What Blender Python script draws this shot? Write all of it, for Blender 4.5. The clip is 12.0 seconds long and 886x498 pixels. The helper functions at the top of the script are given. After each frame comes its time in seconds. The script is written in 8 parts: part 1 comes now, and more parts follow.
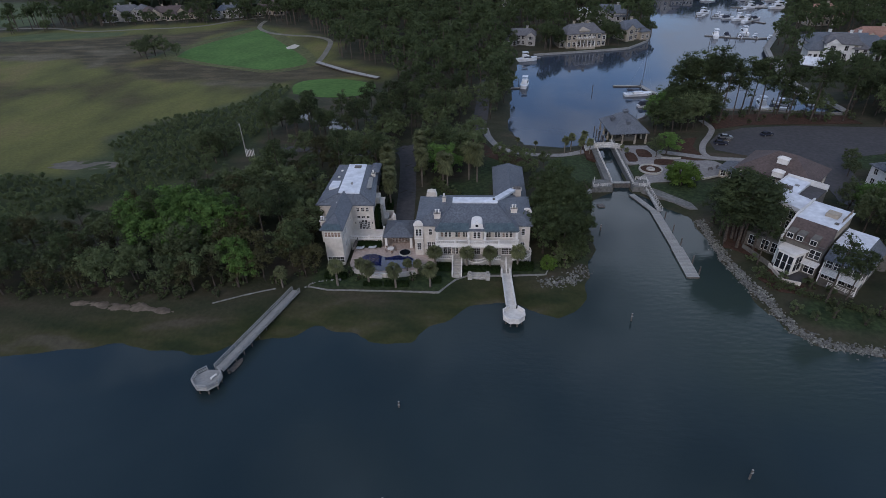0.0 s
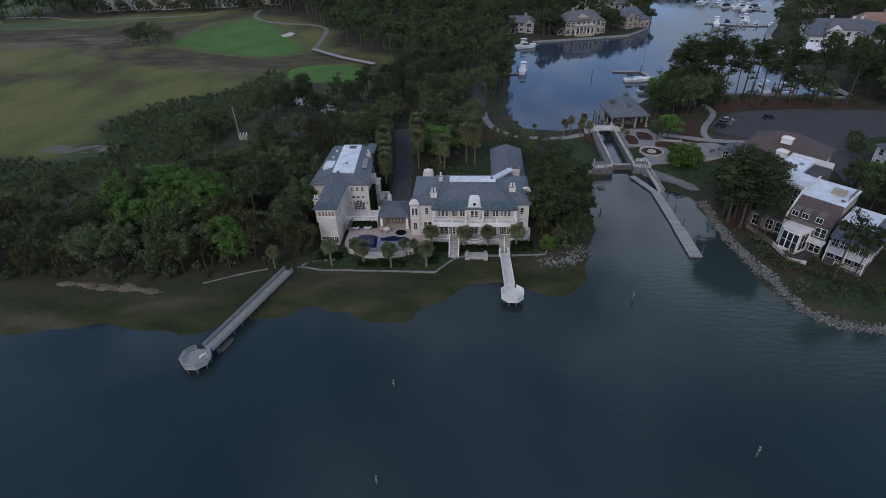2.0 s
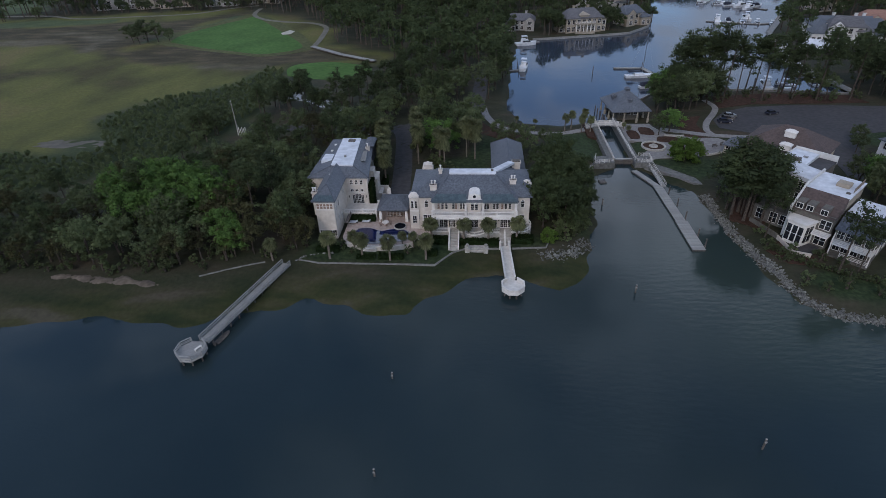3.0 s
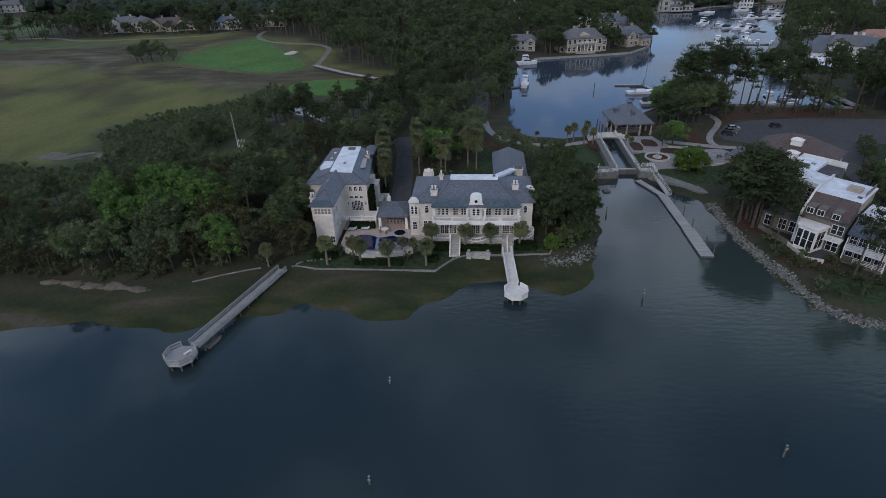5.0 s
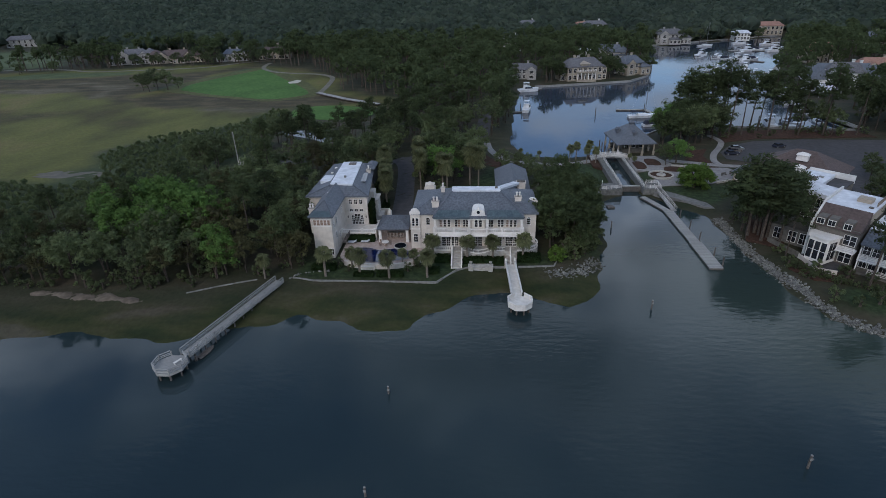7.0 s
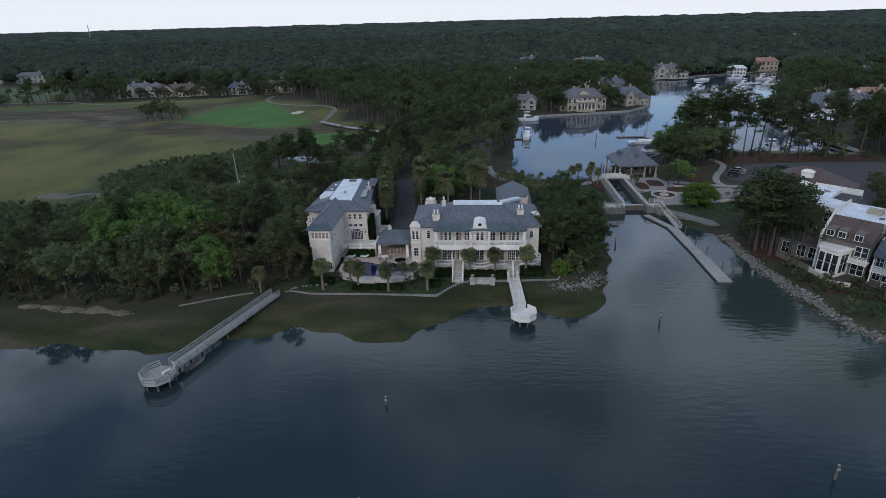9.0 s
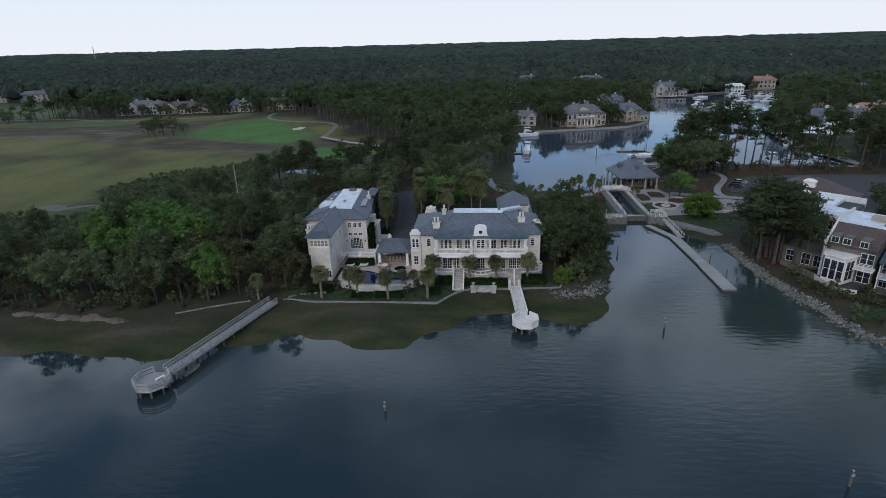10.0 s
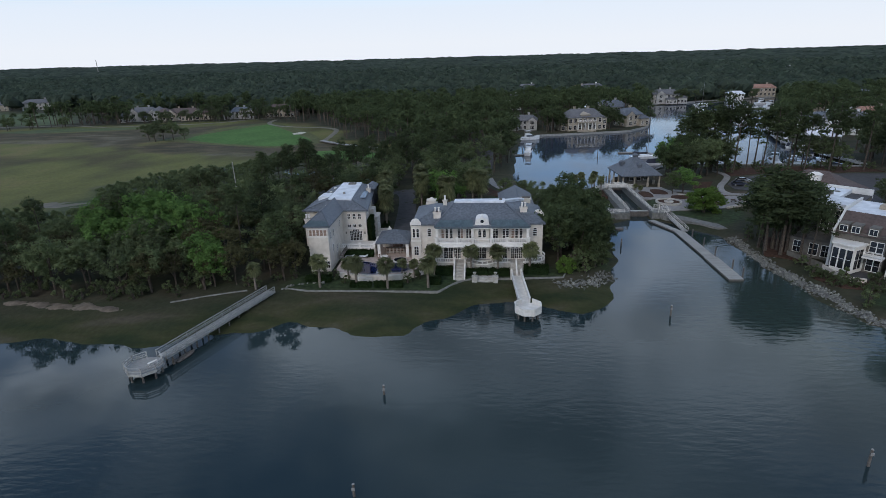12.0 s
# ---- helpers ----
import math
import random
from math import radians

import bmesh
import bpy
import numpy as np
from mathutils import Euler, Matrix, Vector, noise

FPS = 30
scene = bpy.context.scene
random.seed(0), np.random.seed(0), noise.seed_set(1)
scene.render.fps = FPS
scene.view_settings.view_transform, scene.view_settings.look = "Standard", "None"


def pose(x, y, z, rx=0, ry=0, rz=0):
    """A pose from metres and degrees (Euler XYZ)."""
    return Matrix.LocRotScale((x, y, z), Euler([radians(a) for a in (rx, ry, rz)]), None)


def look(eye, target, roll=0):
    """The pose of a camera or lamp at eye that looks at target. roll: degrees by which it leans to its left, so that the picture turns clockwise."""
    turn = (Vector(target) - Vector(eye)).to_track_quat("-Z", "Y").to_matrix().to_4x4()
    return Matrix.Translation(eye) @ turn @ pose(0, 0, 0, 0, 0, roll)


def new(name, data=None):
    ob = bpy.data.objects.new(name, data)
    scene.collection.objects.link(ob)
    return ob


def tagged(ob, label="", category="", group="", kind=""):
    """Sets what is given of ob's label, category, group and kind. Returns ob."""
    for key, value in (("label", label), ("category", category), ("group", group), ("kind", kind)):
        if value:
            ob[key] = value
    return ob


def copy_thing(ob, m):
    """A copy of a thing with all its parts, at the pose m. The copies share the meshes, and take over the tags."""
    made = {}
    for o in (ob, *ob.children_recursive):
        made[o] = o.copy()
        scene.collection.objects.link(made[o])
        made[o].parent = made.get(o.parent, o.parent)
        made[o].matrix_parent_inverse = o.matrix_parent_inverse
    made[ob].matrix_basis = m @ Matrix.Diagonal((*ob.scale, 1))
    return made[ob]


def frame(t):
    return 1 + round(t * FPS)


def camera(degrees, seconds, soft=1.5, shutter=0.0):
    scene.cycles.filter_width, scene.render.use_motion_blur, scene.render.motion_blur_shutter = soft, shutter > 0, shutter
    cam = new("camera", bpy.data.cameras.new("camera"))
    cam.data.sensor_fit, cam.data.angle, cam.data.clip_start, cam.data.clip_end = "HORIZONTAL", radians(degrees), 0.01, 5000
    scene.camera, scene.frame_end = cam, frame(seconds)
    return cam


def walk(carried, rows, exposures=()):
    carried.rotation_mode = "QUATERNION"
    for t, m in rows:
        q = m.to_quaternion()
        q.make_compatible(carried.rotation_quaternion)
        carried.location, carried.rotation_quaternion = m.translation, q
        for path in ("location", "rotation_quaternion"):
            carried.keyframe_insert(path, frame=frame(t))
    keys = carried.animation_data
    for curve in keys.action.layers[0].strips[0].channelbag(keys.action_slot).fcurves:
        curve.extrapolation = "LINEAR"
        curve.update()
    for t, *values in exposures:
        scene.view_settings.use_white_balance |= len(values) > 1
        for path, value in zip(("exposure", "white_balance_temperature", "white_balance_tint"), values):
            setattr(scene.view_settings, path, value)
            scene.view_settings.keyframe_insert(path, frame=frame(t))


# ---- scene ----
cam = camera(77.6, 12.0, 0.6)
PATH = [
    (0, (0.221, -0.249, 77.222), (0.0986, 1.423, 76.132), -1.75),
    (0.5, (0.296, 0.009, 75.810), (0.1761, 1.680, 74.718), -1.74),
    (1, (0.358, 0.139, 74.529), (0.2402, 1.809, 73.435), -1.73),
    (1.5, (0.410, 0.194, 73.407), (0.2925, 1.862, 72.310), -1.73),
    (2, (0.451, 0.230, 72.100), (0.3344, 1.897, 71.001), -1.72),
    (2.5, (0.484, 0.320, 70.853), (0.3670, 1.987, 69.754), -1.72),
    (3, (0.509, 0.451, 69.490), (0.3913, 2.122, 68.398), -1.71),
    (5, (0.548, 0.903, 63.906), (0.4235, 2.625, 62.896), -1.68),
    (5.5, (0.546, 0.946, 62.557), (0.4191, 2.682, 61.571), -1.68),
    (6, (0.540, 1.112, 60.992), (0.4107, 2.863, 60.035), -1.67),
    (6.5, (0.529, 1.070, 59.487), (0.3984, 2.837, 58.559), -1.66),
    (7, (0.515, 1.060, 58.078), (0.3824, 2.842, 57.181), -1.66),
    (9, (0.416, 1.381, 52.224), (0.2787, 3.221, 51.451), -1.63),
    (9.5, (0.379, 1.454, 50.876), (0.2410, 3.307, 50.134), -1.62),
    (10, (0.336, 1.662, 49.461), (0.1973, 3.528, 48.754), -1.62),
    (10.5, (0.286, 1.687, 48.173), (0.1470, 3.565, 47.500), -1.61),
    (11, (0.229, 1.693, 46.777), (0.0893, 3.577, 46.120), -1.60),
    (11.5, (0.163, 1.783, 45.378), (0.0232, 3.667, 44.720), -1.59),
    (12, (0.087, 1.922, 44.324), (-0.0527, 3.803, 43.661), -1.59),
]
walk(cam, [(t, look(eye, target, roll)) for t, eye, target, roll in PATH], [(0, -0.02, 6500, 17), (6, 0.0, 6500, 13), (12, 0.06, 6500, 10)])

# ---- light ----
world = bpy.data.worlds.new("sky")
scene.world = world
world.use_nodes = True
SUN_ELEV, SUN_TURN = radians(38), radians(200)


def build_sky():
    nt = world.node_tree
    nt.nodes.clear()
    N, L = nt.nodes.new, nt.links.new
    out, bg = N("ShaderNodeOutputWorld"), N("ShaderNodeBackground")
    tc = N("ShaderNodeTexCoord")
    sep = N("ShaderNodeSeparateXYZ")
    L(tc.outputs["Generated"], sep.inputs[0])
    up = N("ShaderNodeMath")
    up.operation, up.inputs[1].default_value = "MAXIMUM", 0.02
    L(sep.outputs[2], up.inputs[0])
    com = N("ShaderNodeCombineXYZ")
    L(sep.outputs[0], com.inputs[0])
    L(sep.outputs[1], com.inputs[1])
    L(up.outputs[0], com.inputs[2])
    sky = N("ShaderNodeTexSky")
    sky.sky_type, sky.sun_disc = "NISHITA", False
    sky.sun_elevation, sky.sun_rotation = SUN_ELEV, SUN_TURN
    sky.air_density, sky.dust_density = 1.0, 1.0
    L(com.outputs[0], sky.inputs[0])
    dim = N("ShaderNodeMix")
    dim.data_type, dim.blend_type = "RGBA", "MULTIPLY"
    dim.inputs[0].default_value = 1.0
    dim.inputs[7].default_value = (0.055, 0.066, 0.080, 1)
    L(sky.outputs[0], dim.inputs[6])
    # flat cloud layer: the direction projected on a ceiling
    add = N("ShaderNodeMath")
    add.operation, add.inputs[1].default_value = "ADD", 0.12
    L(up.outputs[0], add.inputs[0])
    div = N("ShaderNodeVectorMath")
    div.operation = "DIVIDE"
    L(com.outputs[0], div.inputs[0])
    c3 = N("ShaderNodeCombineXYZ")
    for i in range(3):
        L(add.outputs[0], c3.inputs[i])
    L(c3.outputs[0], div.inputs[1])
    nz = N("ShaderNodeTexNoise")
    nz.inputs["Scale"].default_value, nz.inputs["Detail"].default_value = 1.1, 7
    nz.inputs["Roughness"].default_value = 0.55
    L(div.outputs[0], nz.inputs["Vector"])
    ramp = N("ShaderNodeValToRGB")
    ramp.color_ramp.elements[0].position, ramp.color_ramp.elements[0].color = 0.43, (0.0, 0.0, 0.0, 1)
    ramp.color_ramp.elements[1].position, ramp.color_ramp.elements[1].color = 0.58, (1, 1, 1, 1)
    L(nz.outputs[0], ramp.inputs[0])
    # cloud bank that whitens towards the horizon
    low = N("ShaderNodeMapRange")
    low.inputs[1].default_value, low.inputs[2].default_value = 0.075, 0.18
    low.inputs[3].default_value, low.inputs[4].default_value = 1.0, 0.0
    L(up.outputs[0], low.inputs[0])
    mx = N("ShaderNodeMath")
    mx.operation = "MAXIMUM"
    L(ramp.outputs[0], mx.inputs[0])
    L(low.outputs[0], mx.inputs[1])
    grey = N("ShaderNodeValToRGB")
    grey.color_ramp.elements[0].position, grey.color_ramp.elements[0].color = 0.0, (0.365, 0.38, 0.405, 1)
    grey.color_ramp.elements[1].position, grey.color_ramp.elements[1].color = 0.09, (0.32, 0.36, 0.415, 1)
    for at, c in ((0.15, (0.19, 0.245, 0.33, 1)), (0.24, (0.26, 0.33, 0.43, 1)), (0.34, (0.47, 0.55, 0.66, 1)), (0.44, (0.43, 0.505, 0.60, 1)), (0.60, (0.225, 0.295, 0.37, 1)), (0.85, (0.19, 0.25, 0.315, 1))):
        grey.color_ramp.elements.new(at).color = c
    L(up.outputs[0], grey.inputs[0])
    mix = N("ShaderNodeMix")
    mix.data_type = "RGBA"
    L(mx.outputs[0], mix.inputs[0])
    L(dim.outputs[2], mix.inputs[6])
    # lighter and darker billows within the cloud layer
    nb = N("ShaderNodeTexNoise")
    nb.inputs["Scale"].default_value, nb.inputs["Detail"].default_value = 2.6, 5
    nb.inputs["Roughness"].default_value = 0.5
    L(div.outputs[0], nb.inputs["Vector"])
    billow = N("ShaderNodeMapRange")
    billow.inputs[1].default_value, billow.inputs[2].default_value = 0.36, 0.64
    billow.inputs[3].default_value, billow.inputs[4].default_value = 0.46, 1.55
    L(nb.outputs[0], billow.inputs[0])
    lit = N("ShaderNodeVectorMath")
    lit.operation = "SCALE"
    high = N("ShaderNodeMapRange")
    high.inputs[1].default_value, high.inputs[2].default_value = 0.22, 0.42
    L(up.outputs[0], high.inputs[0])
    fade = N("ShaderNodeMix")
    fade.inputs[2].default_value = 1.0
    L(high.outputs[0], fade.inputs[0])
    L(billow.outputs[0], fade.inputs[3])
    L(grey.outputs[0], lit.inputs[0])
    L(fade.outputs[0], lit.inputs[3])
    L(lit.outputs[0], mix.inputs[7])
    L(mix.outputs[2], bg.inputs[0])
    bg.inputs[1].default_value = SKY
    L(bg.outputs[0], out.inputs[0])


SKY = 2.25
build_sky()
sun = new("sun", bpy.data.lights.new("sun", "SUN"))
sun.data.energy, sun.data.angle, sun.data.color = 0.9, radians(20), (1.0, 0.93, 0.84)
sun.matrix_world = look((-60, -120, 150), (0, 60, 0))


# ---- materials ----
def ramp_of(nt, fac, stops):
    r = nt.nodes.new("ShaderNodeValToRGB")
    e = r.color_ramp.elements
    while len(e) < len(stops):
        e.new(0.5)
    for k, (p, c) in zip(e, stops):
        k.position, k.color = p, (*c, 1)
    nt.links.new(fac, r.inputs[0])
    return r.outputs[0]


def noise_of(nt, scale, detail=4, coords="Object", stretch=None):
    tc = nt.nodes.new("ShaderNodeTexCoord")
    n = nt.nodes.new("ShaderNodeTexNoise")
    n.inputs["Scale"].default_value, n.inputs["Detail"].default_value = scale, detail
    if stretch:
        m = nt.nodes.new("ShaderNodeMapping")
        m.inputs["Scale"].default_value = stretch
        nt.links.new(tc.outputs[coords], m.inputs[0])
        nt.links.new(m.outputs[0], n.inputs["Vector"])
    else:
        nt.links.new(tc.outputs[coords], n.inputs["Vector"])
    return n.outputs[0]


def mixed(nt, fac, a, b, blend="MIX"):
    m = nt.nodes.new("ShaderNodeMix")
    m.data_type, m.blend_type = "RGBA", blend
    for sock, v in ((m.inputs[0], fac), (m.inputs[6], a), (m.inputs[7], b)):
        if isinstance(v, (int, float)):
            sock.default_value = v
        elif isinstance(v, tuple):
            sock.default_value = (*v, 1)
        else:
            nt.links.new(v, sock)
    return m.outputs[2]


def mat(name, dark, light, rough=0.8, scale=1.0, big=0.12, bump=0.2, metal=0.0, vary=0.0, island=0.0, spec=0.5, stretch=None):
    """A surface of two tones, varied at a fine and a coarse scale, with a fine relief."""
    m = bpy.data.materials.new(name)
    m.use_nodes = True
    nt = m.node_tree
    b = nt.nodes["Principled BSDF"]
    fine = noise_of(nt, scale, 5, stretch=stretch)
    coarse = noise_of(nt, big, 3)
    col = ramp_of(nt, fine, [(0.3, dark), (0.7, light)])
    tone = ramp_of(nt, coarse, [(0.3, (0.72, 0.72, 0.72)), (0.7, (1, 1, 1))])
    col = mixed(nt, 0.8, col, tone, "MULTIPLY")
    for amount, kind in ((vary, "ob"), (island, "is")):
        if amount:
            if kind == "ob":
                src = nt.nodes.new("ShaderNodeObjectInfo").outputs["Random"]
            else:
                src = nt.nodes.new("ShaderNodeNewGeometry").outputs["Random Per Island"]
            t = ramp_of(nt, src, [(0.0, (1 - amount,) * 3), (1.0, (1 + amount * 0.6, 1 + amount * 0.6, 1 + amount * 0.3))])
            col = mixed(nt, 1.0, col, t, "MULTIPLY")
    nt.links.new(col, b.inputs["Base Color"])
    b.inputs["Roughness"].default_value, b.inputs["Metallic"].default_value = rough, metal
    b.inputs["Specular IOR Level"].default_value = spec
    if bump:
        k = nt.nodes.new("ShaderNodeBump")
        k.inputs["Strength"].default_value, k.inputs["Distance"].default_value = bump, 0.1
        nt.links.new(fine, k.inputs["Height"])
        nt.links.new(k.outputs[0], b.inputs["Normal"])
    return m


STUCCO = mat("stucco", (0.565, 0.495, 0.425), (0.685, 0.618, 0.54), 0.85, 1.2, 0.25, 0.1)
TRIM = mat("white_trim", (0.72, 0.665, 0.60), (0.82, 0.772, 0.72), 0.7, 3, 0.3, 0.05)
SLATE = mat("slate", (0.062, 0.069, 0.088), (0.135, 0.143, 0.168), 0.6, 2.2, 0.3, 0.3, island=0.25)
COPPER = mat("aged_copper", (0.048, 0.072, 0.084), (0.092, 0.128, 0.140), 0.5, 1.5, 0.4, 0.1)
ROOFWHITE = mat("white_membrane", (0.58, 0.59, 0.62), (0.74, 0.75, 0.78), 0.6, 0.8, 0.2, 0.05)
GLASS = mat("window_glass", (0.012, 0.014, 0.018), (0.03, 0.034, 0.04), 0.08, 0.6, 0.3, 0, spec=0.8)
SHADE = mat("drawn_blind", (0.20, 0.12, 0.09), (0.34, 0.24, 0.18), 0.7, 2, 0.5, 0.05)
STONE = mat("cast_stone", (0.34, 0.31, 0.27), (0.50, 0.47, 0.42), 0.9, 2, 0.3, 0.2)
PAVER = mat("pink_paver", (0.36, 0.27, 0.23), (0.50, 0.40, 0.34), 0.85, 1.6, 0.3, 0.2)
CONCRETE = mat("concrete", (0.19, 0.185, 0.175), (0.33, 0.32, 0.30), 0.9, 1.5, 0.15, 0.2)
WALKWAY = mat("pale_pavement", (0.19, 0.175, 0.165), (0.285, 0.265, 0.25), 0.9, 1.2, 0.15, 0.15)
ASPHALT = mat("asphalt", (0.040, 0.038, 0.040), (0.068, 0.063, 0.064), 0.9, 0.8, 0.08, 0.2)
PLANK = mat("weathered_plank", (0.26, 0.25, 0.24), (0.40, 0.39, 0.37), 0.85, 1.5, 0.4, 0.3, vary=0.18, stretch=(1, 6, 6))
PALEWOOD = mat("white_painted_wood", (0.62, 0.575, 0.52), (0.75, 0.708, 0.655), 0.7, 2, 0.4, 0.1)
PILE = mat("wet_timber_pile", (0.06, 0.05, 0.045), (0.16, 0.14, 0.12), 0.8, 3, 0.6, 0.3)
POOL = mat("pool_water", (0.006, 0.011, 0.045), (0.010, 0.018, 0.075), 0.05, 0.5, 0.2, 0.02)
HEDGE = mat("clipped_hedge", (0.010, 0.022, 0.008), (0.028, 0.052, 0.016), 0.9, 6, 0.4, 0.6, spec=0.1)
BARK = mat("bark", (0.045, 0.035, 0.028), (0.13, 0.105, 0.085), 0.95, 4, 0.5, 0.4, stretch=(2, 2, 0.5), spec=0.1)
PALMBARK = mat("palm_bark", (0.12, 0.10, 0.08), (0.26, 0.22, 0.18), 0.95, 6, 0.5, 0.4, spec=0.1)


def leaf(name, dark, light, island=0.45, vary=0.25, fine=0.7, broad=0.12):
    """Foliage: light also passes through the leaves."""
    m = mat(name, dark, light, 0.75, fine, broad, 0, vary=vary, island=island, spec=0.12)
    nt = m.node_tree
    b = nt.nodes["Principled BSDF"]
    t, x = nt.nodes.new("ShaderNodeBsdfTranslucent"), nt.nodes.new("ShaderNodeMixShader")
    nt.links.new(b.inputs["Base Color"].links[0].from_socket, t.inputs[0])
    x.inputs[0].default_value = 0.5
    nt.links.new(b.outputs[0], x.inputs[1])
    nt.links.new(t.outputs[0], x.inputs[2])
    nt.links.new(x.outputs[0], nt.nodes["Material Output"].inputs[0])
    return m


OAKLEAF = leaf("oak_leaf", (0.118, 0.150, 0.078), (0.190, 0.222, 0.120), 0.22, 0.32)
BRIGHTLEAF = leaf("bright_leaf", (0.122, 0.215, 0.064), (0.190, 0.305, 0.098), 0.22, 0.32)
PINELEAF = leaf("pine_needle", (0.066, 0.088, 0.044), (0.110, 0.138, 0.070), 0.22, 0.32)
DARKLEAF = leaf("dark_evergreen_leaf", (0.068, 0.094, 0.044), (0.112, 0.140, 0.070), 0.22, 0.25)
OLIVELEAF = leaf("dull_leaf", (0.090, 0.090, 0.046), (0.15, 0.142, 0.076), 0.22, 0.32)
LIMELEAF = leaf("lime_leaf", (0.115, 0.190, 0.042), (0.175, 0.270, 0.070), 0.3)
PALMLEAF = leaf("palm_frond", (0.150, 0.165, 0.088), (0.26, 0.27, 0.155))
# haze of distance is put into this colour: bluer than the near leaves
FARHAZELEAF = leaf("far_canopy", (0.058, 0.080, 0.062), (0.100, 0.126, 0.092), 0.32, 0, 0.03, 0.006)


# ---- mesh helpers ----
def part(name, bm, material, parent=None, label=""):
    me = bpy.data.meshes.new(name)
    if isinstance(bm, bmesh.types.BMesh):
        bmesh.ops.recalc_face_normals(bm, faces=bm.faces)
        bm.to_mesh(me)
        bm.free()
    else:
        me = bm
    if parent and me.users == 0 and BASE[0].length:
        me.transform(Matrix.Translation(-BASE[0]))
    if not me.materials:
        me.materials.append(material)
    ob = new(name, me)
    if parent:
        ob.parent = parent
    if label:
        ob["label"] = label
    return ob


BASE = [Vector((0, 0, 0))]


def based(x=0, y=0, z=0):
    """The point that the following parts' coordinates are turned from world to local by."""
    BASE[0] = Vector((x, y, z))


def empty(name, label, category, m=None, group="", kind=""):
    ob = new(name)
    ob.empty_display_size = 0.5
    ob.matrix_basis = m if m is not None else Matrix.Translation(BASE[0])
    return tagged(ob, label, category, group, kind)


def box(bm, x0, x1, y0, y1, z0, z1, m=None):
    v = [bm.verts.new((x, y, z)) for z in (z0, z1) for x, y in ((x0, y0), (x1, y0), (x1, y1), (x0, y1))]
    for f in ((3, 2, 1, 0), (4, 5, 6, 7), (0, 1, 5, 4), (1, 2, 6, 5), (2, 3, 7, 6), (3, 0, 4, 7)):
        bm.faces.new([v[i] for i in f])
    if m is not None:
        bmesh.ops.transform(bm, matrix=m, verts=v)
    return bm


def prism(bm, pts, z0, z1):
    lo = [bm.verts.new((x, y, z0)) for x, y in pts]
    hi = [bm.verts.new((x, y, z1)) for x, y in pts]
    n = len(pts)
    bm.faces.new(lo[::-1])
    bm.faces.new(hi)
    for i in range(n):
        bm.faces.new((lo[i], lo[(i + 1) % n], hi[(i + 1) % n], hi[i]))
    return bm


def tube(bm, x, y, z0, z1, r0, r1=None, n=8):
    r1 = r0 if r1 is None else r1
    lo = [bm.verts.new((x + r0 * math.cos(6.2832 * i / n), y + r0 * math.sin(6.2832 * i / n), z0)) for i in range(n)]
    hi = [bm.verts.new((x + r1 * math.cos(6.2832 * i / n), y + r1 * math.sin(6.2832 * i / n), z1)) for i in range(n)]
    bm.faces.new(lo[::-1])
    bm.faces.new(hi)
    for i in range(n):
        bm.faces.new((lo[i], lo[(i + 1) % n], hi[(i + 1) % n], hi[i]))
    return bm


def beam(bm, a, b, w, h):
    """A bar of width w and height h from a to b, its top on the line."""
    a, b = Vector(a), Vector(b)
    d = b - a
    s = Vector((-d.y, d.x, 0)).normalized() * (w / 2)
    dn = Vector((0, 0, -h))
    v = [bm.verts.new(p) for p in (a - s + dn, a + s + dn, a + s, a - s, b - s + dn, b + s + dn, b + s, b - s)]
    for f in ((0, 1, 2, 3), (7, 6, 5, 4), (0, 4, 5, 1), (1, 5, 6, 2), (2, 6, 7, 3), (3, 7, 4, 0)):
        bm.faces.new([v[i] for i in f])
    return bm


def hip(bm, x0, x1, y0, y1, z0, z1, rx0, rx1, ry0, ry1, lip=0.25):
    """A hipped roof from its eaves to a flat or ridge top, with a shallow fascia."""
    lo = [bm.verts.new((x, y, z0 - lip)) for x, y in ((x0, y0), (x1, y0), (x1, y1), (x0, y1))]
    ed = [bm.verts.new((x, y, z0)) for x, y in ((x0, y0), (x1, y0), (x1, y1), (x0, y1))]
    hi = [bm.verts.new((x, y, z1)) for x, y in ((rx0, ry0), (rx1, ry0), (rx1, ry1), (rx0, ry1))]
    bm.faces.new(lo[::-1])
    bm.faces.new(hi)
    for i in range(4):
        j = (i + 1) % 4
        bm.faces.new((lo[i], lo[j], ed[j], ed[i]))
        bm.faces.new((ed[i], ed[j], hi[j], hi[i]))
    return bm


def hip_on(bm, eaves, z0, tops, z1, lip=0.25):
    """A hipped roof between four eaves corners and four top corners."""
    lo, ed = [[bm.verts.new((x, y, z)) for x, y in eaves] for z in (z0 - lip, z0)]
    hi = [bm.verts.new((x, y, z1)) for x, y in tops]
    bm.faces.new(lo[::-1])
    bm.faces.new(hi)
    for i in range(4):
        j = (i + 1) % 4
        bm.faces.new((lo[i], lo[j], ed[j], ed[i]))
        bm.faces.new((ed[i], ed[j], hi[j], hi[i]))
    return bm


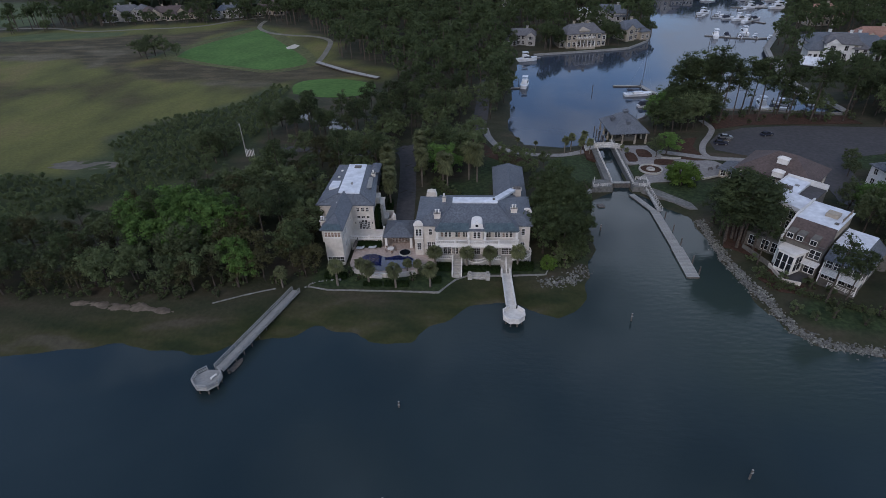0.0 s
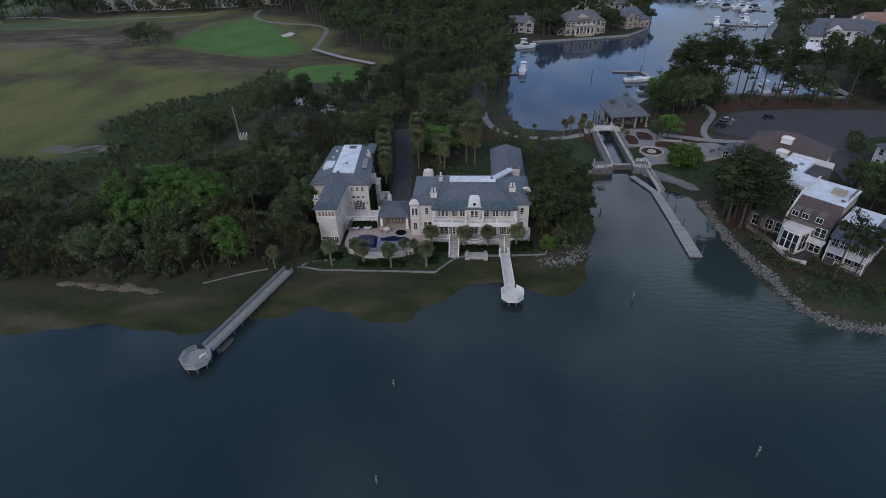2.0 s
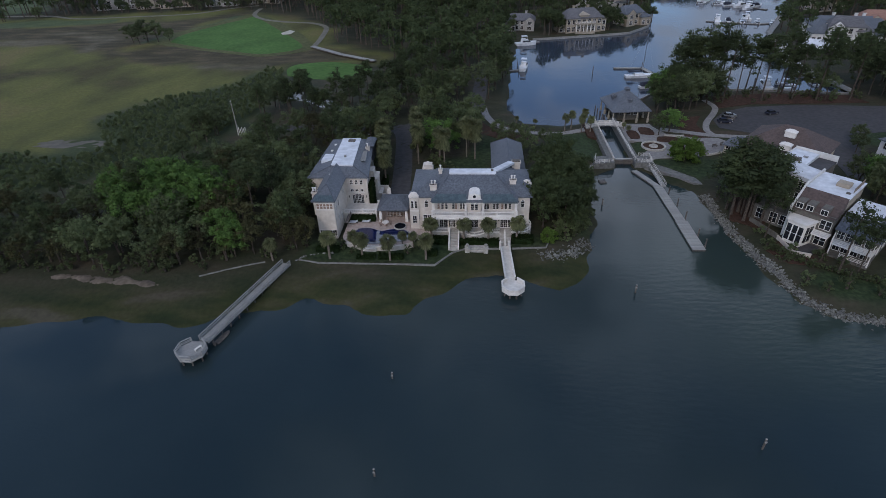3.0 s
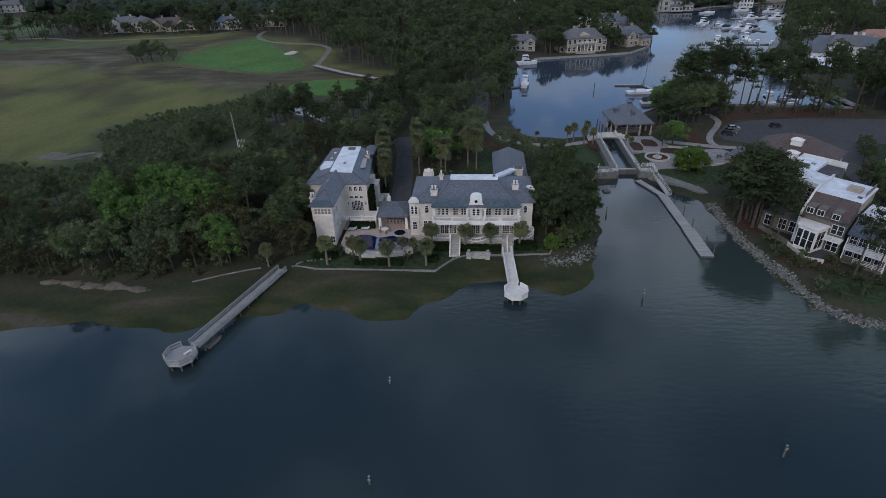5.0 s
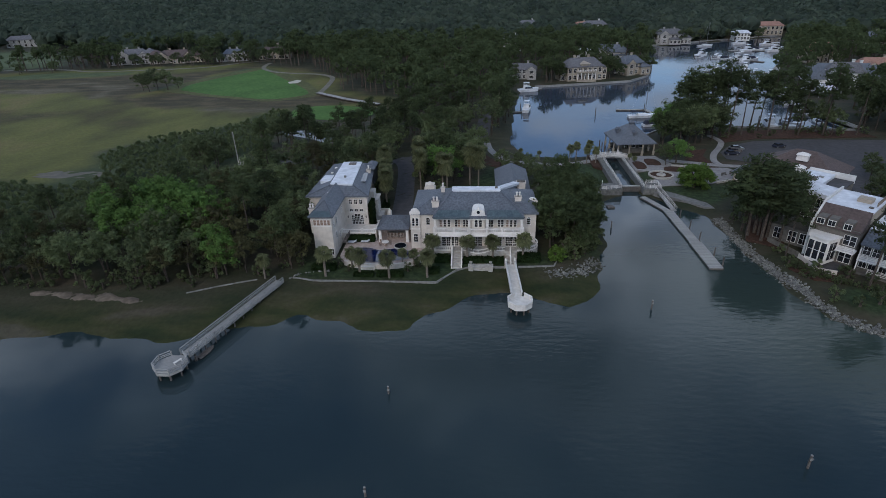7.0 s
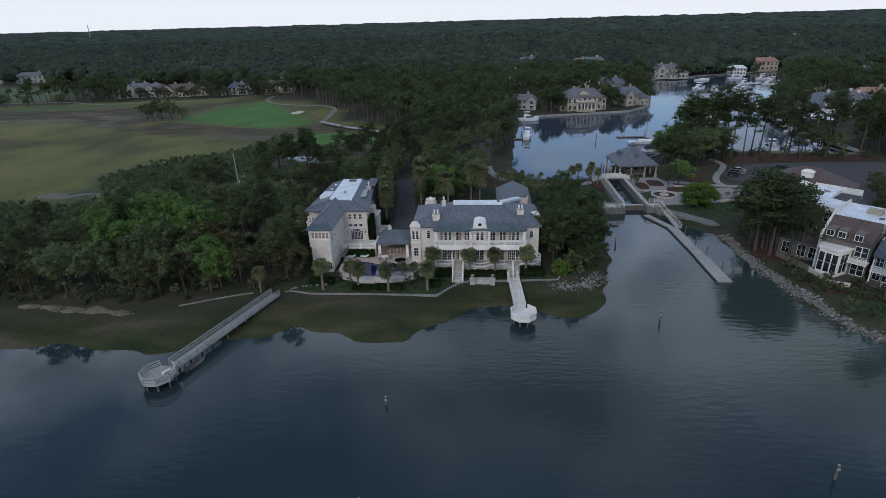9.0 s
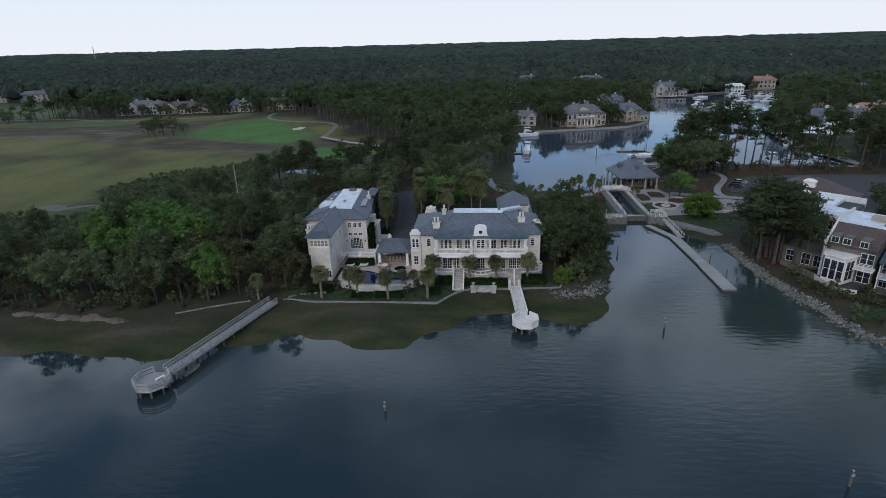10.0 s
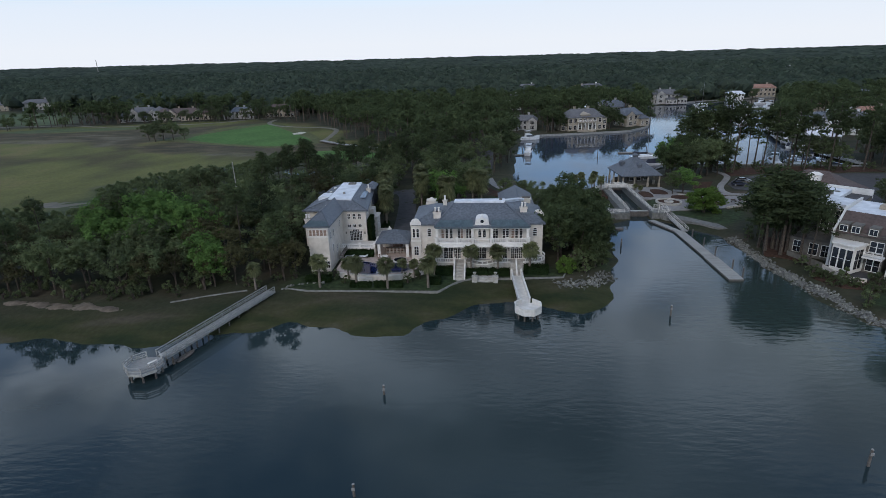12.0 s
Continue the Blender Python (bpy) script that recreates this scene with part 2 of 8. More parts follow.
def mesh_from(name, verts, faces, material, smooth=False):
    me = bpy.data.meshes.new(name)
    verts, faces = np.asarray(verts, np.float32), np.asarray(faces, np.int32)
    k = faces.shape[1]
    me.vertices.add(len(verts))
    me.vertices.foreach_set("co", verts.ravel())
    me.loops.add(faces.size)
    me.loops.foreach_set("vertex_index", faces.ravel())
    me.polygons.add(len(faces))
    me.polygons.foreach_set("loop_start", np.arange(0, faces.size, k, dtype=np.int32))
    me.polygons.foreach_set("use_smooth", np.full(len(faces), smooth))
    me.update(calc_edges=True)
    me.materials.append(material)
    return me


# ---- the plan of land and water ----
CREEK = np.array([(-600, 60), (-300, 68), (-137.9, 72.9), (-94.9, 75.5), (-84.3, 77.3), (-75.2, 80.1), (-62.0, 77.8), (-51.2, 77.3), (-47.3, 82.1), (-39.4, 82.6), (-33.1, 86.2), (-25.6, 84.3), (-18.0, 80.8), (-12.4, 82.2), (-9.4, 87.4), (-1.2, 93.2),
                  (4.9, 95.6), (10.8, 93.6), (17.2, 90.4), (21.7, 92.6), (24.4, 98.5), (26.6, 107.4), (29.6, 117.2), (30.0, 128.1), (33, 142), (40.2, 148.5), (40.2, 186), (46.2, 186), (46.2, 148.5), (48.5, 146), (53.2, 137.9), (58.1, 133.0),
                  (59.1, 125.8), (59.0, 115.3), (59.5, 105.8), (61.1, 97.5), (62.8, 89.3), (66.0, 83.4), (71.5, 81.8), (77.8, 80.4), (98.5, 75.9), (137.9, 70.9), (300, 60), (700, 50), (700, -420), (-600, -420)])
BASIN = np.array([(22.7, 307), (18.5, 275), (15, 240), (12, 200), (17, 184), (29, 181.5), (40, 185), (40.2, 187.5), (46.2, 187.5), (46.5, 197), (62, 208), (73.5, 221), (90, 220), (113, 217), (141, 213),
                  (139, 235), (137, 255), (142, 280), (152, 313), (165, 335), (175, 352), (200, 400), (234, 465), (262, 530), (180, 495), (136, 476), (122, 430), (112, 385), (104, 357), (97, 338), (83, 322), (63, 317), (32, 310)])
POND = np.array([(-82, 221), (-76, 214), (-64, 208), (-54, 198), (-48, 197), (-50, 203), (-60, 214), (-72, 223)])
MARSH = np.array([(-420, 120), (-170, 132), (-130, 138), (-104, 152), (-92, 172), (-86, 186), (-96, 210), (-98, 240), (-88, 244), (-82, 262), (-46, 258), (-42, 275), (-78, 300), (-84, 335), (-104, 362), (-150, 400),
                  (-172, 414), (-257, 397), (-320, 388), (-420, 370)])
YARD = np.array([(-38.2, 98.9), (-33.5, 97.8), (-8.2, 97.5), (-4.6, 102.3), (-1.5, 104), (6, 104.1), (8.6, 104.2), (16.2, 104.7), (17, 106.7), (24, 109), (27, 125), (30, 145), (-45, 145), (-46, 103)])
QUAY = np.array([(47.4, 181), (61, 182), (62, 204), (47, 197)])
BASIN_Z = 1.0
CREEK_Z = 1.0


def inside(poly, x, y):
    c = np.zeros(np.shape(x), bool)
    n = len(poly)
    for i in range(n):
        (x0, y0), (x1, y1) = poly[i], poly[(i + 1) % n]
        if y0 == y1:
            continue
        c ^= ((y0 > y) != (y1 > y)) & (x < (x1 - x0) * (y - y0) / (y1 - y0) + x0)
    return c


def edge_distance(poly, x, y):
    """The distance to a polygon's edge: positive outside, negative inside."""
    d = np.full(np.shape(x), 1e9)
    n = len(poly)
    for i in range(n):
        (x0, y0), (x1, y1) = poly[i], poly[(i + 1) % n]
        l2 = (x1 - x0) ** 2 + (y1 - y0) ** 2
        t = np.clip(((x - x0) * (x1 - x0) + (y - y0) * (y1 - y0)) / l2, 0, 1)
        d = np.minimum(d, np.hypot(x - x0 - t * (x1 - x0), y - y0 - t * (y1 - y0)))
    return np.where(inside(poly, x, y), -d, d)


def waves(x, y, k):
    return np.sin(x * k + 1.3 * np.sin(y * k * 0.7)) * np.sin(y * k * 1.13 + 1.7 * np.sin(x * k * 0.6 + 2))


def land(x, y):
    """The ground's height."""
    x, y = np.asarray(x, float), np.asarray(y, float)
    c, b = edge_distance(CREEK, x, y) + 0.9 * waves(x, y, 0.35), edge_distance(BASIN, x, y)
    p = edge_distance(POND, x, y)
    slope = np.where(x > 38, 0.42, np.where(x < -38, 0.13, 0.16))
    slope = np.where((y > 104) & (x < 45), 0.3, slope)
    cap = np.where((x > -62) & (x < 22) & (y < 105), 2.05, 2.2)
    shore = np.where((x > -62) & (x < 22) & (y < 105), (cap - CREEK_Z) * (1 - np.exp(-np.maximum(c, 0) / 5.5)), c * slope * 0.6)
    h = CREEK_Z + np.where(c > 0, np.minimum(cap - CREEK_Z, shore + 0.02), np.maximum(-2.5, c * 0.12))
    h = np.where(c > 0, h + 0.08 * waves(x, y, 0.9) * np.clip(c / 6, 0, 1), h)
    hb = np.where(b > 0, BASIN_Z + 0.15 + b * 0.5, BASIN_Z - 1.0)
    h = np.where(inside(YARD, x, y), 2.2, h)
    h = np.where(inside(QUAY, x, y), 1.25, h)
    h = np.where(b < 3, np.minimum(h, hb), h)
    return np.where(p < 2, np.minimum(h, np.where(p > 0, 1.4 + p * 0.4, 0.4)), h)


def land_at(x, y):
    return float(land(np.array([x]), np.array([y]))[0])


def steps(lo, hi, fine, reach_lo, reach_hi):
    mid = np.arange(lo, hi + 0.01, fine)
    def grow(reach):
        out, d, s = [], 0.0, fine
        while d < reach:
            s *= 1.06
            d += s
            out.append(min(d, reach))
        return np.array(out)
    return np.concatenate((lo - grow(reach_lo)[::-1], mid, hi + grow(reach_hi)))


def build_ground():
    xs, ys = steps(-112, 112, 1.6, 4250, 4250), steps(70, 206, 1.6, 900, 4550)
    xs = np.sort(np.concatenate((xs[(xs < -335) | (xs > -112.5)], np.arange(-335, -112, 3.0))))
    ys = np.sort(np.concatenate((ys[(ys < 206.5) | (ys > 420)], np.arange(208, 420, 2.6))))
    X, Y = np.meshgrid(xs, ys)
    Z = land(X, Y)
    n, m = len(xs), len(ys)
    idx = np.arange(n * m).reshape(m, n)
    faces = np.stack((idx[:-1, :-1], idx[:-1, 1:], idx[1:, 1:], idx[1:, :-1]), -1).reshape(-1, 4)
    me = mesh_from("ground", np.stack((X, Y, Z), -1).reshape(-1, 3), faces, GROUND, True)
    marsh = np.clip(0.5 - edge_distance(MARSH, X, Y) / 10 + 0.5 * waves(X, Y, 0.11), 0, 1)
    c = edge_distance(CREEK, X, Y) + 1.2 * waves(X, Y, 0.4)
    mud = np.clip(1.35 - c / 10, 0, 1) * (Y < 102) * np.where(X > 40, 0, 1)
    lawn = np.zeros_like(X)
    for p in LAWNS:
        lawn = np.maximum(lawn, np.clip(0.5 - edge_distance(np.array(p), X, Y) / 2.0, 0, 1))
    rush = np.zeros_like(X)
    for p in RUSHES:
        rush = np.maximum(rush, np.clip(0.5 - edge_distance(np.array(p), X, Y) / 14 + 0.35 * waves(X, Y, 0.09), 0, 1))
    patches = []
    for polys, soft in ((DARKRUSH, 7), (TANGRASS, 5), (SCRUBLAND, 8), (FAIRWAY, 3)):
        z = np.zeros_like(X)
        for p in polys:
            z = np.maximum(z, np.clip(0.5 - edge_distance(np.array(p), X, Y) / soft + 0.45 * waves(X, Y, 0.16), 0, 1))
        patches.append(z)
    at = me.color_attributes.new("patch", "FLOAT_COLOR", "POINT")
    at.data.foreach_set("color", np.stack(patches, -1).astype(np.float32).ravel())
    at = me.color_attributes.new("zone", "FLOAT_COLOR", "POINT")
    at.data.foreach_set("color", np.stack((marsh, mud, lawn, rush), -1).astype(np.float32).ravel())
    return tagged(part("ground", me, GROUND), "brown woodland floor, green marsh and muddy creek bank", "ground", kind="structure")


RUSHES = [[(-330, 330), (-290, 318), (-285, 326), (-320, 340)], [(-270, 250), (-225, 240), (-190, 246), (-205, 258), (-240, 262)], [(-160, 232), (-146, 230), (-144, 236), (-156, 238)]]
DARKRUSH = [[(-345, 350), (-316, 364), (-278, 354), (-253, 363), (-227, 372), (-202, 368), (-160, 400), (-150, 396), (-173, 368), (-178, 316), (-188, 299), (-186, 281), (-202, 290), (-228, 305), (-261, 319), (-300, 322)],
            [(-187, 284), (-181, 298), (-173, 307), (-142, 295), (-127, 289), (-109, 281), (-90, 292), (-80, 284), (-78, 268), (-89, 262), (-98, 256), (-122, 261), (-150, 262), (-171, 268)], [(-90, 290), (-78, 296), (-50, 272), (-44, 262), (-60, 266), (-84, 264)]]
TANGRASS = [[(-300, 311), (-283, 322), (-261, 320), (-245, 322), (-231, 312), (-252, 306)], [(-236, 328), (-214, 332), (-203, 321), (-209, 310), (-204, 291), (-210, 287), (-214, 313)], [(-262, 338), (-244, 342), (-230, 338), (-246, 333)], [(-150, 263), (-122, 262), (-100, 258), (-96, 252), (-124, 255)],
            [(-139, 190), (-126, 210), (-107, 222), (-103, 219), (-122, 205), (-135, 186)]]
SCRUBLAND = [[(-170, 150), (-157, 157), (-137, 160), (-136, 180), (-137, 192), (-126, 211), (-107, 224), (-100, 239), (-97, 254), (-84, 252), (-82, 225), (-78, 200), (-82, 175), (-96, 145), (-115, 130), (-150, 118), (-180, 125)]]
FAIRWAY = [[(-560, 440), (-420, 424), (-340, 402), (-312, 416), (-380, 500), (-470, 528), (-600, 510)], [(-330, 362), (-294, 384), (-266, 378), (-239, 380), (-235, 369), (-267, 361), (-300, 356)], [(-190, 306), (-176, 334), (-160, 386), (-148, 388), (-168, 350), (-176, 314)]]
LAWNS = [[(66, 93), (70, 87.5), (78, 85.8), (100, 82), (104, 90), (84, 92), (72, 97)], [(-14, 126), (4, 126), (4, 153), (-14, 153)], [(18, 107), (27, 112), (29, 128), (22, 126)], [(-38, 99), (-33, 98), (-8, 98), (-4, 103), (16, 105), (20, 109), (12, 109), (-9, 109), (-12, 104), (-38, 107)],
         [(29, 153), (38.5, 152), (39, 172), (30, 173), (22, 168)], [(50, 152), (72, 153), (68, 144), (61, 138), (52, 148)], [(48, 158), (52, 158), (52, 165), (48, 165)],
         [(112, 162), (140, 160), (150, 172), (122, 175)], [(-4, 150), (12, 152), (18, 172), (4, 172)]]


def ground_material():
    m = bpy.data.materials.new("ground")
    m.use_nodes = True
    nt = m.node_tree
    b = nt.nodes["Principled BSDF"]
    at = nt.nodes.new("ShaderNodeAttribute")
    at.attribute_name = "zone"
    sep = nt.nodes.new("ShaderNodeSeparateColor")
    nt.links.new(at.outputs["Color"], sep.inputs[0])
    fine, mid, big = noise_of(nt, 1.1, 6), noise_of(nt, 0.13, 7, stretch=(0.6, 1.4, 1)), noise_of(nt, 0.022, 6, stretch=(1.6, 1, 1))
    duff = ramp_of(nt, mid, [(0.32, (0.028, 0.034, 0.016)), (0.55, (0.048, 0.045, 0.026)), (0.75, (0.080, 0.058, 0.040))])
    rush = ramp_of(nt, mid, [(0.3, (0.042, 0.037, 0.013)), (0.55, (0.072, 0.060, 0.025)), (0.75, (0.118, 0.092, 0.045))])
    lawn = ramp_of(nt, fine, [(0.3, (0.020, 0.034, 0.013)), (0.7, (0.045, 0.065, 0.026))])
    mud = ramp_of(nt, mid, [(0.34, (0.020, 0.028, 0.009)), (0.48, (0.038, 0.042, 0.014)), (0.58, (0.056, 0.052, 0.022)), (0.68, (0.078, 0.068, 0.044))])
    marsh = ramp_of(nt, big, [(0.34, (0.070, 0.060, 0.022)), (0.45, (0.096, 0.098, 0.028)), (0.56, (0.125, 0.124, 0.034)), (0.70, (0.160, 0.130, 0.050))])
    col = mixed(nt, sep.outputs[0], duff, marsh)
    broken = nt.nodes.new("ShaderNodeMath")
    broken.operation = "MULTIPLY"
    nt.links.new(at.outputs["Alpha"], broken.inputs[0])
    nt.links.new(ramp_of(nt, noise_of(nt, 0.05, 6), [(0.32, (0.3,) * 3), (0.46, (1, 1, 1))]), broken.inputs[1])
    col = mixed(nt, broken.outputs[0], col, rush)
    pa = nt.nodes.new("ShaderNodeAttribute")
    pa.attribute_name = "patch"
    ps = nt.nodes.new("ShaderNodeSeparateColor")
    nt.links.new(pa.outputs["Color"], ps.inputs[0])
    for fac, stops in ((ps.outputs[0], [(0.3, (0.044, 0.038, 0.019)), (0.5, (0.066, 0.054, 0.027)), (0.66, (0.105, 0.082, 0.045))]), (ps.outputs[1], [(0.3, (0.075, 0.066, 0.038)), (0.55, (0.125, 0.106, 0.066)), (0.75, (0.17, 0.142, 0.094))]),
                       (ps.outputs[2], [(0.3, (0.030, 0.042, 0.017)), (0.55, (0.046, 0.060, 0.024)), (0.75, (0.066, 0.076, 0.032))]), (pa.outputs["Alpha"], [(0.3, (0.060, 0.082, 0.036)), (0.7, (0.095, 0.120, 0.052))])):
        col = mixed(nt, fac, col, ramp_of(nt, mid, stops))
    col = mixed(nt, sep.outputs[1], col, mud)
    col = mixed(nt, sep.outputs[2], col, lawn)
    tone = ramp_of(nt, fine, [(0.3, (0.65, 0.65, 0.65)), (0.7, (1, 1, 1))])
    col = mixed(nt, 0.8, col, tone, "MULTIPLY")
    nt.links.new(col, b.inputs["Base Color"])
    b.inputs["Roughness"].default_value, b.inputs["Specular IOR Level"].default_value = 0.9, 0.2
    k = nt.nodes.new("ShaderNodeBump")
    k.inputs["Strength"].default_value, k.inputs["Distance"].default_value = 0.5, 0.25
    nt.links.new(fine, k.inputs["Height"])
    nt.links.new(k.outputs[0], b.inputs["Normal"])
    return m


def water_material(name, dark, light, silt=None):
    """Dark water under a rippled skin; silt: where a pale green-brown cloud hangs in it, as (x, y, reach)."""
    m = bpy.data.materials.new(name)
    m.use_nodes = True
    nt = m.node_tree
    b = nt.nodes["Principled BSDF"]
    murk = noise_of(nt, 0.03, 4)
    col = ramp_of(nt, murk, [(0.35, dark), (0.7, light)])
    rip, calm, swell = noise_of(nt, 0.85, 4, stretch=(0.5, 1.3, 1)), noise_of(nt, 0.018, 3), noise_of(nt, 0.25, 2)
    amount = ramp_of(nt, calm, [(0.46, (0.05,) * 3), (0.64, (1, 1, 1))])
    if silt:
        tc = nt.nodes.new("ShaderNodeTexCoord")
        far = nt.nodes.new("ShaderNodeVectorMath")
        far.operation = "DISTANCE"
        far.inputs[1].default_value = (silt[0], silt[1], CREEK_Z)
        nt.links.new(tc.outputs["Object"], far.inputs[0])
        near = nt.nodes.new("ShaderNodeMapRange")
        near.interpolation_type = "SMOOTHSTEP"
        near.inputs[1].default_value, near.inputs[2].default_value = silt[2] * 0.25, silt[2]
        near.inputs[3].default_value, near.inputs[4].default_value = 1.0, 0.0
        nt.links.new(far.outputs["Value"], near.inputs[0])
        cloud = nt.nodes.new("ShaderNodeMath")
        cloud.operation = "MULTIPLY"
        nt.links.new(near.outputs[0], cloud.inputs[0])
        nt.links.new(ramp_of(nt, noise_of(nt, 0.035, 5, stretch=(1, 0.6, 1)), [(0.3, (0.35,) * 3), (0.62, (1, 1, 1))]), cloud.inputs[1])
        col = mixed(nt, cloud.outputs[0], col, (0.031, 0.045, 0.037))
        amount = mixed(nt, near.outputs[0], amount, (0.95, 0.95, 0.95))
    nt.links.new(col, b.inputs["Base Color"])
    mul = nt.nodes.new("ShaderNodeMath")
    mul.operation = "MULTIPLY"
    nt.links.new(rip, mul.inputs[0])
    nt.links.new(amount, mul.inputs[1])
    k = nt.nodes.new("ShaderNodeBump")
    k.inputs["Strength"].default_value, k.inputs["Distance"].default_value = 0.38, 0.15
    nt.links.new(mul.outputs[0], k.inputs["Height"])
    k2 = nt.nodes.new("ShaderNodeBump")
    k2.inputs["Strength"].default_value, k2.inputs["Distance"].default_value = 0.10, 0.12
    nt.links.new(swell, k2.inputs["Height"])
    nt.links.new(k.outputs[0], k2.inputs["Normal"])
    nt.links.new(k2.outputs[0], b.inputs["Normal"])
    b.inputs["Roughness"].default_value, b.inputs["IOR"].default_value = 0.04, 1.333
    return m


GROUND = ground_material()
build_ground()
CREEKWATER, BASINWATER = water_material("creek_water", (0.015, 0.026, 0.029), (0.023, 0.036, 0.038), (66, 92, 46)), water_material("basin_water", (0.028, 0.038, 0.054), (0.040, 0.052, 0.070))
bm = bmesh.new()
prism(bm, [(-700, -500), (800, -500), (800, 150), (-700, 150)], CREEK_Z - 1.0, CREEK_Z)
prism(bm, [(39.5, 150), (47, 150), (47, 181), (39.5, 181)], CREEK_Z - 1.0, CREEK_Z)
tagged(part("water", bm, CREEKWATER), "dark tidal creek water with soft ripples", "water", kind="structure")
bm = bmesh.new()
prism(bm, [(5, 178), (39, 178), (39, 181.2), (47, 181.2), (47, 190), (80, 200), (290, 200), (290, 540), (5, 540)], BASIN_Z - 0.9, BASIN_Z)
tagged(part("water", bm, BASINWATER), "calm blue-grey marina basin water", "water", kind="structure")
bm = bmesh.new()
prism(bm, [(-88, 188), (-38, 188), (-38, 230), (-88, 230)], 0.6, 1.3)
tagged(part("water", bm, BASINWATER), "small lagoon behind the trees, pale with sky", "water", kind="structure")


# ---- roads, paths and banks ----
def sheet(name, pts, z0, z1, material, label, category, kind="structure"):
    bm = bmesh.new()
    prism(bm, pts, z0, z1)
    return tagged(part(name, bm, material), label, category, kind=kind)


def ribbon(name, pts, width, z, thick, material, label, category, kind="structure"):
    """A paved strip along a line of points."""
    bm = bmesh.new()
    P = [Vector((*p, 0)) for p in pts]
    rows = []
    for i, p in enumerate(P):
        d = (P[min(i + 1, len(P) - 1)] - P[max(i - 1, 0)]).normalized()
        s = Vector((-d.y, d.x, 0)) * width / 2
        rows.append([bm.verts.new((q.x, q.y, h)) for q, h in ((p - s, z - thick), (p + s, z - thick), (p + s, z), (p - s, z))])
    for a, b in zip(rows, rows[1:]):
        for k in range(4):
            bm.faces.new((a[k], a[(k + 1) % 4], b[(k + 1) % 4], b[k]))
    bm.faces.new(rows[0][::-1])
    bm.faces.new(rows[-1])
    return tagged(part(name, bm, material), label, category, kind=kind)


def smooth_line(pts, n=6):
    """Points along a smooth curve through the given ones."""
    P = [Vector((*p, 0)) for p in pts]
    out = []
    for i in range(len(P) - 1):
        a, b, c, d = P[max(i - 1, 0)], P[i], P[i + 1], P[min(i + 2, len(P) - 1)]
        for k in range(n):
            t = k / n
            q = 0.5 * (2 * b + (c - a) * t + (2 * a - 5 * b + 4 * c - d) * t * t + (3 * b - a - 3 * c + d) * t ** 3)
            out.append((q.x, q.y))
    return out + [(P[-1].x, P[-1].y)]


GREEN = mat("mown_green", (0.058, 0.122, 0.030), (0.090, 0.168, 0.046), 0.9, 0.5, 0.06, 0.1, spec=0.1)
CARTPATH = mat("pale_path", (0.15, 0.14, 0.115), (0.22, 0.205, 0.17), 0.95, 0.6, 0.08, 0.1, spec=0.1)
FRINGE = mat("pale_rough_grass", (0.075, 0.085, 0.035), (0.125, 0.125, 0.06), 0.95, 0.5, 0.05, 0.2, spec=0.1)
DARKGRASS = mat("dark_needle_rush", (0.030, 0.026, 0.016), (0.060, 0.047, 0.030), 0.95, 0.4, 0.05, 0.3, spec=0.1)
SAND = mat("sand", (0.42, 0.38, 0.31), (0.55, 0.50, 0.42), 0.95, 1, 0.2, 0.1)
MULCH = mat("red_brown_mulch", (0.042, 0.025, 0.018), (0.088, 0.050, 0.036), 0.95, 1.5, 0.2, 0.4, spec=0.1)
based()
sheet("golf_fringe", smooth_line([(-183, 310), (-180, 332), (-168, 354), (-158, 378), (-148, 390), (-132, 374), (-104, 334), (-92, 312), (-84, 294), (-94, 281), (-108, 277), (-128, 285), (-143, 291), (-183, 310)], 4)[:-1], 1.9, 2.26, FRINGE, "pale rough grass round a golf green", "grass")
sheet("golf_green", smooth_line([(-170, 311), (-171, 328), (-163, 350), (-151, 373), (-147, 382), (-137, 369), (-111, 330), (-99, 312), (-91, 296), (-96, 287), (-109, 282), (-127, 289), (-142, 295), (-170, 311)], 4)[:-1], 1.9, 2.30, GREEN, "bright mown golf green beside the marsh", "grass")
sheet("golf_green", smooth_line([(-83, 242), (-86.5, 254), (-82, 262), (-67, 264.5), (-52, 258), (-47, 252), (-50, 240), (-66, 236), (-83, 242)], 4)[:-1], 1.9, 2.30, GREEN, "small bright golf tee among trees", "grass")
sheet("sand_bunker", [(-113, 330), (-110.5, 325.6), (-106.4, 327.6), (-106, 335), (-110, 338)], 2.0, 2.34, SAND, "pale sand bunker in the green", "sand")
sheet("mud_patch", smooth_line([(-146, 163), (-143, 168), (-133, 168.4), (-124, 167.4), (-119.5, 165), (-123.5, 162.3), (-135, 161.2), (-146, 163)], 4)[:-1], 1.8, 2.215, mat("pale_mud", (0.075, 0.065, 0.048), (0.13, 0.108, 0.08), 0.8, 0.4, 0.1, 0.2), "pale bare mud in the marsh", "mud")
ribbon("cart_path", smooth_line([(-400, 392), (-309, 398), (-270, 385), (-232, 389), (-195, 396), (-176, 414), (-158, 425)]), 3.0, 2.34, 0.3, CARTPATH, "pale cart path along the golf course", "path")
ribbon("cart_path", smooth_line([(-152, 412), (-151, 397), (-146, 383), (-134, 370), (-117, 362), (-102, 358), (-90, 345), (-86, 318), (-85, 296)]), 3.0, 2.36, 0.3, CARTPATH, "pale cart path curving round the green", "path")
ribbon("driveway", smooth_line([(-19, 122), (-19.6, 130), (-21, 150), (-23.2, 170), (-26, 178)]), 5.2, 2.26, 0.2, ASPHALT, "dark driveway between the two houses", "road")
